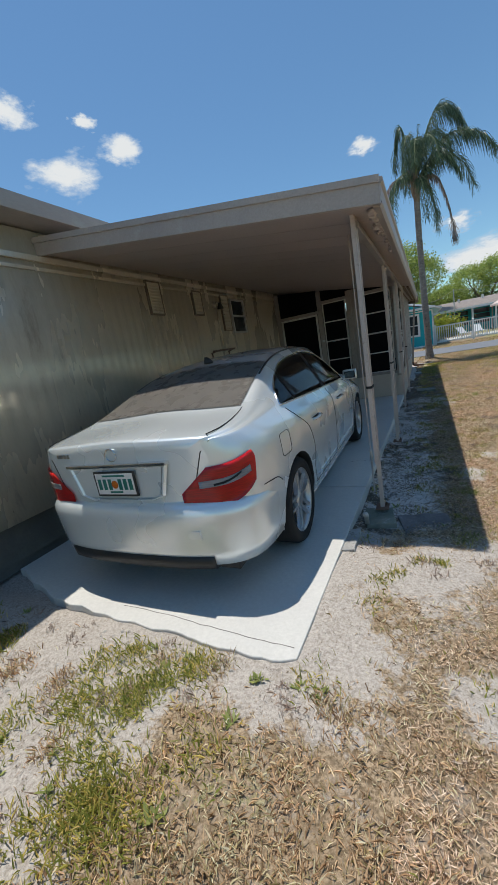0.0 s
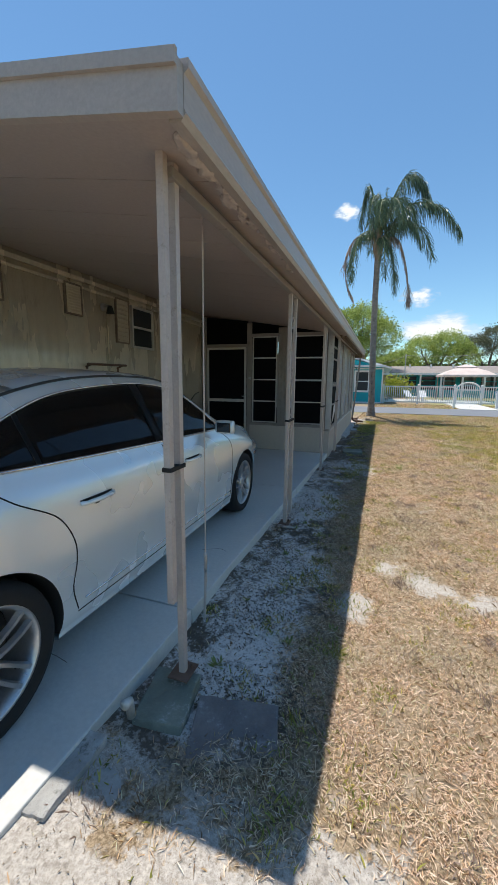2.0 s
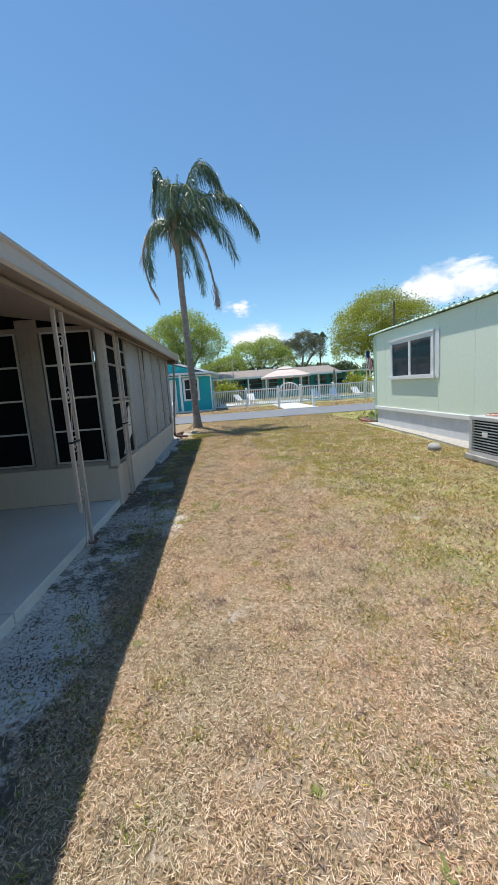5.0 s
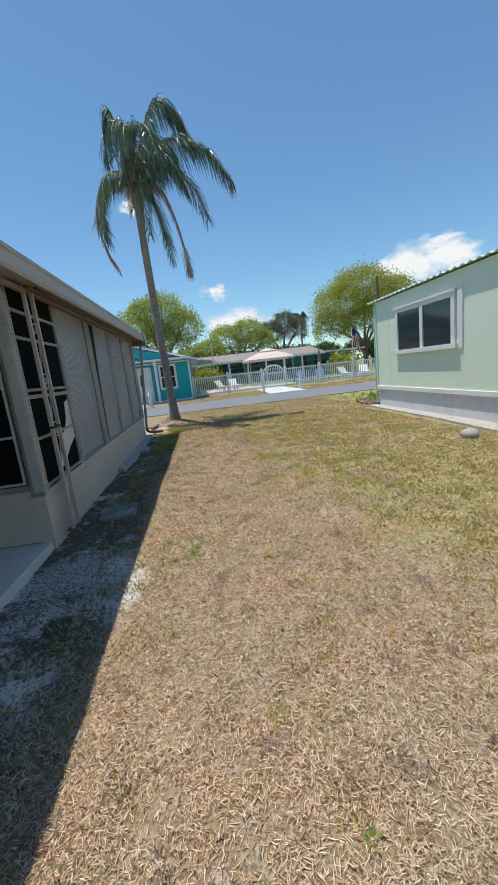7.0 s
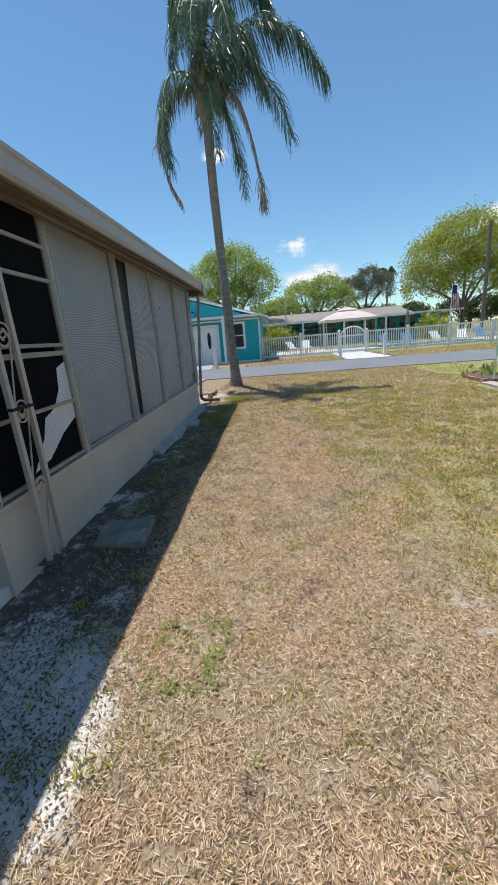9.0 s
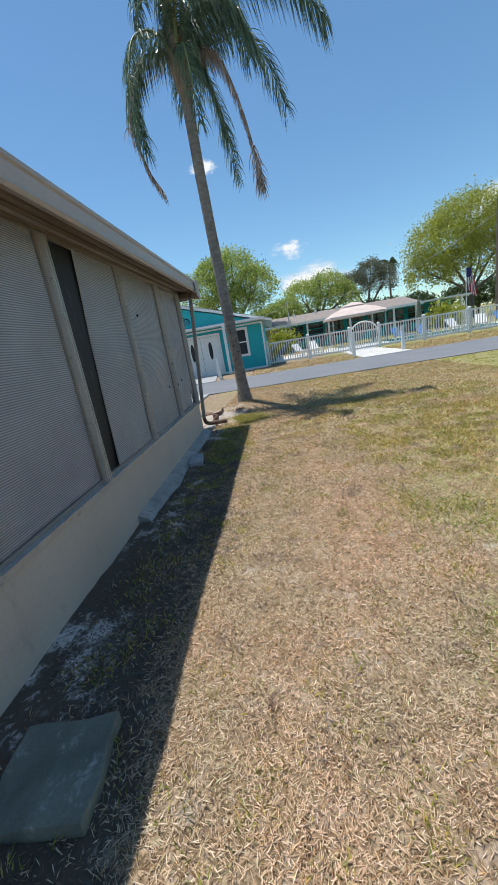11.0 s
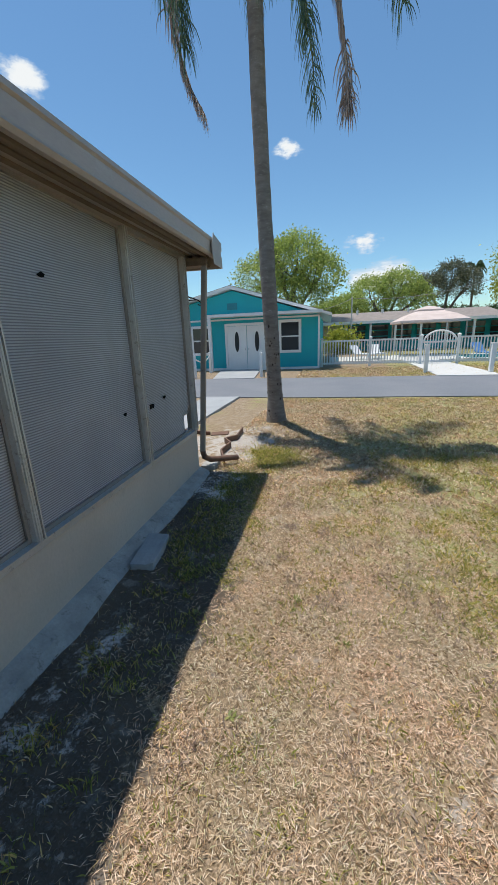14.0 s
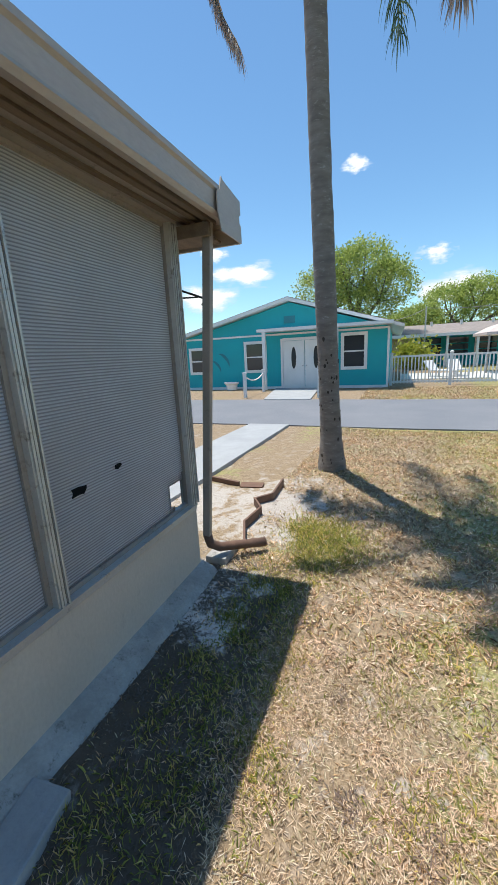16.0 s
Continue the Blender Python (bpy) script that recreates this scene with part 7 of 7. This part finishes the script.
part("plate_recess", bm, MAT["paint"], car, "recessed plate panel")
plate = bmesh.new()
box(plate, -0.165, 0.165, 0.070, 0.080, 0.702, 0.862, 0.006)
pl = part("number_plate", plate, MAT["trim"], car, "white number plate in a black frame")
g = bmesh.new()
box(g, -0.150, 0.150, 0.0665, 0.070, 0.717, 0.849)
part("plate_face", g, MAT["white"], pl)
for i in range(7):
    if i == 3:
        continue
    g = bmesh.new()
    box(g, -0.135 + 0.041 * i, -0.108 + 0.041 * i, 0.0645, 0.0665, 0.747, 0.815)
    part("plate_bar", g, MAT["plate_blue"], pl)
g = bmesh.new()
tube(g, [(0, 0.0668, 0.78), (0, 0.0640, 0.78)], 0.026, 12)
part("plate_disc", g, MAT["amber_lens"], pl)
for x0, x1, z in ((-0.09, 0.09, 0.83), (-0.05, 0.05, 0.727)):
    g = bmesh.new()
    box(g, x0, x1, 0.0645, 0.0665, z, z + 0.011)
    part("plate_bar", g, MAT["plate_blue"], pl)
g = bmesh.new()
tube(g, [(0.042 * math.cos(u), 0.092, 0.958 + 0.038 * math.sin(u)) for u in np.linspace(0, 2 * math.pi, 25)], 0.005, 6)
part("badge_ring", g, MAT["chrome"], car, "plain chrome badge ring", True)
for i in range(4):
    g = bmesh.new()
    x = -0.52 + 0.036 * i
    box(g, x, x + 0.026, bow(x, 0.10) - 0.008, bow(x, 0.10) + 0.006, 0.945, 0.972, 0.003)
    part("badge_bar", g, MAT["chrome"], car)
g = bmesh.new()
rings(g, [[(0.03 * s * a, 1.54 + 0.07 * s * b + d, z) for a, b in [(math.cos(u), math.sin(u)) for u in np.linspace(0, 2 * math.pi, 13)[:-1]]] for s, z, d in ((1.0, 1.385, 0.0), (0.8, 1.415, -0.015), (0.3, 1.445, -0.04))])
part("roof_antenna", g, MAT["trim"], car, "black shark-fin antenna", True)
g = bmesh.new()
box(g, 0.46, 0.54, 0.0665, 0.08, 0.44, 0.49, 0.001)
part("tow_cover", g, MAT["paint"], car)
# shorten the tail
for ob in car.children_recursive:
    for v in ob.data.vertices:
        if v.co.y < 0.72:
            v.co.y += 0.09 * (0.72 - v.co.y) / 0.62


def lathe(bm, prof, seg=48):
    rings(bm, [[(d, r * math.cos(a), r * math.sin(a)) for a in np.linspace(0, 2 * math.pi, seg + 1)[:-1]] for d, r in prof], cap=False)


tyre_bm = bmesh.new()
lathe(tyre_bm, [(-0.10, 0.225), (-0.108, 0.26), (-0.10, 0.298), (-0.07, 0.314), (0.07, 0.314), (0.10, 0.300), (0.112, 0.268), (0.104, 0.235), (0.092, 0.226), (0.06, 0.222), (-0.10, 0.225)])
TYRE = mesh_of("tyre", tyre_bm, MAT["black"], True)
rim_bm = bmesh.new()
lathe(rim_bm, [(-0.09, 0.222), (-0.05, 0.205), (0.04, 0.205), (0.080, 0.212), (0.094, 0.222), (0.100, 0.230), (0.094, 0.234), (0.088, 0.228)])
RIM = mesh_of("rim", rim_bm, MAT["alloy"], True)
back_bm = bmesh.new()
tube(back_bm, [(-0.09, 0, 0), (-0.06, 0, 0)], 0.206, 32)
BACK = mesh_of("wheel_back", back_bm, MAT["trim"])
sp_bm = bmesh.new()
for off in (-0.17, 0.17):
    o0, o1 = 0.026 * (1 if off > 0 else -1), off * 0.21
    rings(sp_bm, [[(d + a * 0.012, t + b * w, r) for a, b in ((-1, -1), (1, -0.6), (1, 0.6), (-1, 1))] for r, t, w, d in ((0.045, o0 * 0.8, 0.015, 0.066), (0.10, o0 + (o1 - o0) * 0.35, 0.012, 0.076), (0.16, o0 + (o1 - o0) * 0.75, 0.0115, 0.082), (0.212, o1, 0.014, 0.080))])
SPOKE = mesh_of("twin_spoke", sp_bm, MAT["alloy"])
hub_bm = bmesh.new()
tube(hub_bm, [(0.03, 0, 0), (0.075, 0, 0), (0.088, 0, 0)], [0.066, 0.062, 0.040], 24)
HUBM = mesh_of("hub_cap", hub_bm, MAT["alloy"])
for ax in AXLES:
    for s in (1, -1):
        w = new("wheel")
        w.parent = car
        w.matrix_basis = pose(s * 0.762, ax, HUB, 0, 0, 0 if s > 0 else 180)
        tagged(w, "alloy wheel with five twin spokes")
        for nm, me in (("tyre", TYRE), ("rim", RIM), ("wheel_back", BACK), ("hub_cap", HUBM)):
            shared(nm, me, w)
        for k in range(5):
            shared("twin_spoke", SPOKE, w, pose(0, 0, 0, 72 * k + 11, 0, 0))


# ---- grass, litter and stones ----
def heights(x, y):
    return np.array([lumps(a, b) for a, b in zip(x, y)])


def on_paving(x, y):
    slab = (x < -0.155 + 0.125 * (y - 1.44) / 7.56 + 0.02) & (y > 1.45) | (x < 0.12) & (y > 8.9) & (y < 15.2)
    road = (y > 20.6 - 0.012 * np.maximum(0, x - 4)) & (y < 25.35)
    walk_ = (y > 17.6) & (y < 20.8) & (x > -1.75) & (x < -0.55)
    green_home = (x > 6.05) & (y < 15.7)
    return slab | road | walk_ | green_home


def scatter(n, x0, x1, y0, y1, keep):
    x, y = rng.uniform(x0, x1, n), rng.uniform(y0, y1, n)
    ok = (rng.random(n) < keep(x, y)) & ~on_paving(x, y)
    return x[ok], y[ok]


def blades(x, y, h, w, lean, name, mat, label, category):
    """Bent blades: an upright foot and a tip that lies over."""
    n = len(x)
    z = heights(x, y)
    b = rng.uniform(0, 2 * np.pi, n)
    a = b + np.pi / 2 + rng.normal(0, 0.5, n)
    hh, ln = h * rng.uniform(0.5, 1.4, n), rng.uniform(0.3, 1.0, n) * lean
    ww = w * rng.uniform(0.6, 1.3, n)
    base = np.stack([x, y, z - 0.004], 1)
    side = np.stack([np.cos(a), np.sin(a), rng.normal(0, 0.35, n)], 1) * ww[:, None]
    def out(base, tilt, length):
        return base + np.stack([np.cos(b) * np.sin(tilt), np.sin(b) * np.sin(tilt), np.cos(tilt)], 1) * length[:, None]
    knee = out(base, ln * 0.75, hh * 0.5)
    tip = out(knee, np.minimum(ln * 1.35, 1.75), hh * 0.55)
    ob = new(name, quads(name, np.stack([base - side * 0.8, base + side * 0.8, knee + side, tip, knee - side], 1), MAT[mat]))
    return tagged(ob, label, category, kind="stuff")


def thatch(n, box4, keep, length, width, name, mat, label):
    """Loose dead blades lying flat on one another."""
    x, y = scatter(n, *box4, keep)
    k = len(x)
    c = np.stack([x, y, heights(x, y) + rng.uniform(0.001, 0.013, k)], 1)
    a, ln = rng.uniform(0, 2 * np.pi, k), length * rng.uniform(0.4, 1.3, k) / 2
    u = np.stack([np.cos(a), np.sin(a), rng.normal(0, 0.22, k)], 1) * ln[:, None]
    v = np.stack([-np.sin(a), np.cos(a), rng.normal(0, 0.6, k)], 1) * (width * rng.uniform(0.6, 1.3, k))[:, None]
    tagged(new(name, quads(name, np.stack([c - u - v, c - u * 0.2 + v * 1.2, c + u, c + u * 0.1 - v * 1.2], 1), MAT[mat])), label, "grass", kind="stuff")


def thick(x, y):
    d = np.clip(1.05 - 1.5 * np.clip(cover_sand(x, y), 0, 1), 0.012, 1)
    return d * (1 - 0.9 * cover_soil(x, y)) * (0.30 + 0.70 * np.clip((patchy(x, y, 17, 3) * 0.6 + patchy(x, y, 6, 13) * 0.4 - 0.32) / 0.25, 0, 1))


def lush(x, y):
    return thick(x, y) * (0.05 + 0.95 * cover_green(x, y)) * np.clip((patchy(x, y, 5, 8) - 0.35) / 0.3, 0, 1)


for name, n, box4, h, w in (("dry_grass", 400000, (-0.2, 3.2, 0.0, 14.5), 0.033, 0.0017), ("dry_grass", 150000, (-3.0, 6.3, 14.5, 20.7), 0.048, 0.0038), ("dry_grass", 120000, (3.2, 6.2, 3.0, 15.0), 0.046, 0.0036), ("dry_grass", 40000, (-3.0, 0.5, -0.5, 1.6), 0.04, 0.0022), ("dry_grass", 60000, (-8.0, 20.0, 25.3, 29.4), 0.07, 0.008)):
    gx, gy = scatter(n, *box4, thick)
    blades(gx, gy, h, w, 1.5, name, "straw", "short straw-coloured dry lawn grass", "grass")
thatch(800000, (0.3, 3.6, -0.6, 14.7), lambda x, y: np.minimum(1, 1.15 * thick(x, y)) * np.clip((3.6 - x) / 1.3, 0, 1) * np.clip((y + 0.6) / 0.6, 0, 1), 0.034, 0.0012, "thatch", "thatch", "pale dead grass thatch lying on the lawn")
thatch(60000, (-3.0, 6.3, 14.5, 20.5), thick, 0.06, 0.003, "thatch", "thatch", "pale dead grass thatch at the far end of the lawn")
for n, box4, h, w in ((210000, (0.0, 4.2, 0.0, 16.0), 0.038, 0.0023), (130000, (-3.0, 8.0, 12.0, 20.7), 0.045, 0.0034), (120000, (2.2, 6.2, 5.0, 16.0), 0.045, 0.0030), (40000, (-8.0, 25.0, 25.3, 30.2), 0.07, 0.009)):
    gx, gy = scatter(n, *box4, lush)
    blades(gx, gy, h, w, 1.2, "green_grass", "blade", "sparse green grass among dry blades", "grass")


def tufts(n, keep, r, per, h, w, name, mat, label, box4):
    cx, cy = scatter(n, *box4, keep)
    k = rng.integers(per // 2, per, len(cx))
    x, y = np.repeat(cx, k), np.repeat(cy, k)
    s = np.repeat(rng.uniform(0.5, 1.2, len(cx)), k)
    x, y = x + rng.normal(0, r, len(x)) * s, y + rng.normal(0, r, len(x)) * s
    ok = ~on_paving(x, y)
    blades(x[ok], y[ok], h, w, 1.0, name, mat, label, "weeds")


tufts(260, lambda x, y: 0.6 * np.clip(cover_sand(x, y) + 0.15, 0, 1), 0.05, 90, 0.035, 0.0026, "weed_tufts", "blade", "small green weed tufts on bare sand", (-2.6, 2.2, -0.2, 6.0))
tufts(150, lambda x, y: np.ones(len(x)), 0.07, 90, 0.032, 0.0022, "weed_tufts", "blade", "green weed tufts in the dry lawn", (0.7, 4.0, 4.0, 16.0))
tufts(260, lambda x, y: 0.3 + 0.7 * cover_soil(x, y), 0.06, 50, 0.038, 0.0024, "shade_grass", "blade", "thin dark green grass in the shaded strip", (0.3, 1.0, 3.0, 15.5))
tufts(90, lambda x, y: np.ones(len(x)), 0.07, 70, 0.036, 0.0024, "shade_grass", "blade", "denser green grass in the shade near the downspout", (0.35, 0.95, 13.2, 15.5))
tufts(14, lambda x, y: np.ones(len(x)), 0.13, 420, 0.045, 0.0028, "spout_grass", "blade", "lush green grass by the downspout", (0.6, 1.0, 15.4, 16.1))
tufts(900, lambda x, y: 0.8 * thick(x, y), 0.05, 60, 0.040, 0.0022, "dry_tufts", "dead_frond", "brown dry tufts in the lawn", (0.5, 4.2, 0.2, 16.0))
tufts(260, lambda x, y: thick(x, y), 0.06, 80, 0.034, 0.0022, "weed_tufts", "blade", "yellow-green weed tufts in the dry lawn", (0.6, 3.6, 0.4, 14.5))
tufts(38, lambda x, y: np.ones(len(x)), 0.075, 260, 0.045, 0.0026, "weed_tufts", "blade", "matted green weeds on sand before the slab", (-2.4, -0.2, 0.55, 1.35))
tufts(30, lambda x, y: np.ones(len(x)), 0.06, 120, 0.04, 0.0022, "weed_tufts", "straw", "dry weed tufts at the slab's mouth", (-2.2, 0.6, 0.3, 1.4))
tufts(230, lambda x, y: 0.7 * np.clip(cover_sand(x, y), 0, 1), 0.035, 40, 0.045, 0.0014, "dry_weeds", "dead_frond", "brown dried weed tufts on sand", (-2.6, 1.5, -0.2, 3.5))


def rosettes(n, box4, keep, size, name, label):
    """Low broad-leaved weeds: a star of pointed leaves from one root."""
    cx, cy = scatter(n, *box4, keep)
    z, out = heights(cx, cy), []
    for x, y, h in zip(cx, cy, z):
        s = size * rng.uniform(0.5, 1.3)
        for k in range(rng.integers(9, 20)):
            a, e = rng.uniform(0, 6.28), rng.uniform(0.15, 0.9)
            d, o = np.array([math.cos(a) * math.cos(e), math.sin(a) * math.cos(e), math.sin(e)]), np.array([-math.sin(a), math.cos(a), 0.0])
            p = np.array([x, y, h]) + rng.normal(0, 0.25 * s, 3) * np.array([1, 1, 0])
            ln = s * rng.uniform(0.6, 1.1)
            out.append([p, p + d * ln * 0.55 + o * ln * 0.16, p + d * ln, p + d * ln * 0.55 - o * ln * 0.16])
    tagged(new(name, quads(name, np.array(out), MAT["weed"])), label, "weeds", kind="stuff")


rosettes(60, (0.7, 3.2, 1.0, 15.5), lambda x, y: np.ones(len(x)) * 0.8, 0.036, "leafy_weeds", "scattered green broad-leaved weeds in the lawn")
rosettes(26, (-2.4, 0.2, 0.5, 1.45), lambda x, y: np.ones(len(x)), 0.042, "leafy_weeds", "green broad-leaved weeds on sand before the slab")
rosettes(70, (0.98, 1.35, 8.3, 8.75), lambda x, y: np.ones(len(x)) * 0.8, 0.036, "leafy_weeds", "patch of bright green weeds beside the shade line")
rosettes(60, (0.1, 0.75, 3.3, 7.5), lambda x, y: np.ones(len(x)) * 0.7, 0.036, "leafy_weeds", "dull green weeds in the shaded strip")


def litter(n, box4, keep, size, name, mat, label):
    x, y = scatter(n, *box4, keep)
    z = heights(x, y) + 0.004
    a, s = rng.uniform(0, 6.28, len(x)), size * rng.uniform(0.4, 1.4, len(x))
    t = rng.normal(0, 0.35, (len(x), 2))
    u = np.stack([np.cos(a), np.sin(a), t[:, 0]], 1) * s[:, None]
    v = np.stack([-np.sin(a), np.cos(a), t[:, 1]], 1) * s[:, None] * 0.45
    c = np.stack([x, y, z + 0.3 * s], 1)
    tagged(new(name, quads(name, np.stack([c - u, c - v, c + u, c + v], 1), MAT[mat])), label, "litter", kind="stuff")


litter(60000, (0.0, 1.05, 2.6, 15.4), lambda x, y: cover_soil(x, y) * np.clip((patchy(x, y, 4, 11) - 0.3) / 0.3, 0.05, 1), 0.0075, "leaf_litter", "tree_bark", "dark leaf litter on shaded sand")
litter(60000, (-2.6, 2.5, 0.0, 6.0), lambda x, y: np.clip(cover_sand(x, y), 0, 1) * np.clip((patchy(x, y, 7, 17) - 0.3) / 0.3, 0.15, 1), 0.0040, "leaf_litter", "palm_boot", "small brown debris on bare sand")
litter(5000, (-1.0, 1.2, 15.3, 17.5), lambda x, y: np.ones(len(x)) * 0.6, 0.009, "leaf_litter", "palm_boot", "brown debris on sand by the downspout")


def pebbles(n, box4, keep, size, mat, label):
    x, y = scatter(n, *box4, keep)
    verts, faces = [], []
    cube = np.array([(-1, 0, 0), (0.1, -1, 0.1), (1, 0.1, 0), (0, 1, -0.1), (0.1, 0.1, 0.8), (0.5, -0.4, 0.5), (-0.5, -0.3, 0.6), (-0.3, 0.5, 0.55)])
    z = heights(x, y)
    for i in range(len(x)):
        s, a = size * rng.uniform(0.4, 1.5), rng.uniform(0, 6.28)
        m = np.array([[math.cos(a), -math.sin(a), 0], [math.sin(a), math.cos(a), 0], [0, 0, 0.7]])
        p = (cube * (1 + rng.normal(0, 0.18, (8, 3)))) @ m.T * s + np.array([x[i], y[i], z[i]])
        k = 8 * i
        verts += [tuple(v) for v in p]
        faces += [tuple(k + j for j in f) for f in ((0, 1, 6), (1, 5, 6), (1, 2, 5), (2, 4, 5), (2, 3, 4), (3, 7, 4), (3, 0, 7), (0, 6, 7), (4, 6, 5), (4, 7, 6))]
    tagged(new("pebbles", quick("pebbles", verts, faces, MAT[mat])), label, "pebbles", kind="stuff")


pebbles(2600, (-0.1, 0.45, 3.3, 9.3), lambda x, y: np.clip((patchy(x, y, 2.2, 14) - 0.35) / 0.2, 0.05, 1), 0.0075, "gravel", "pale limestone pebbles beside the slab")
pebbles(260, (-2.7, 0.0, 0.7, 1.7), lambda x, y: np.clip((patchy(x, y, 2, 15) - 0.4) / 0.2, 0, 1), 0.011, "gravel", "pale stone chips along the slab's edge")
pebbles(350, (5.7, 6.5, 8.0, 15.7), lambda x, y: np.ones(len(x)), 0.02, "gravel", "pale gravel beside the green home")
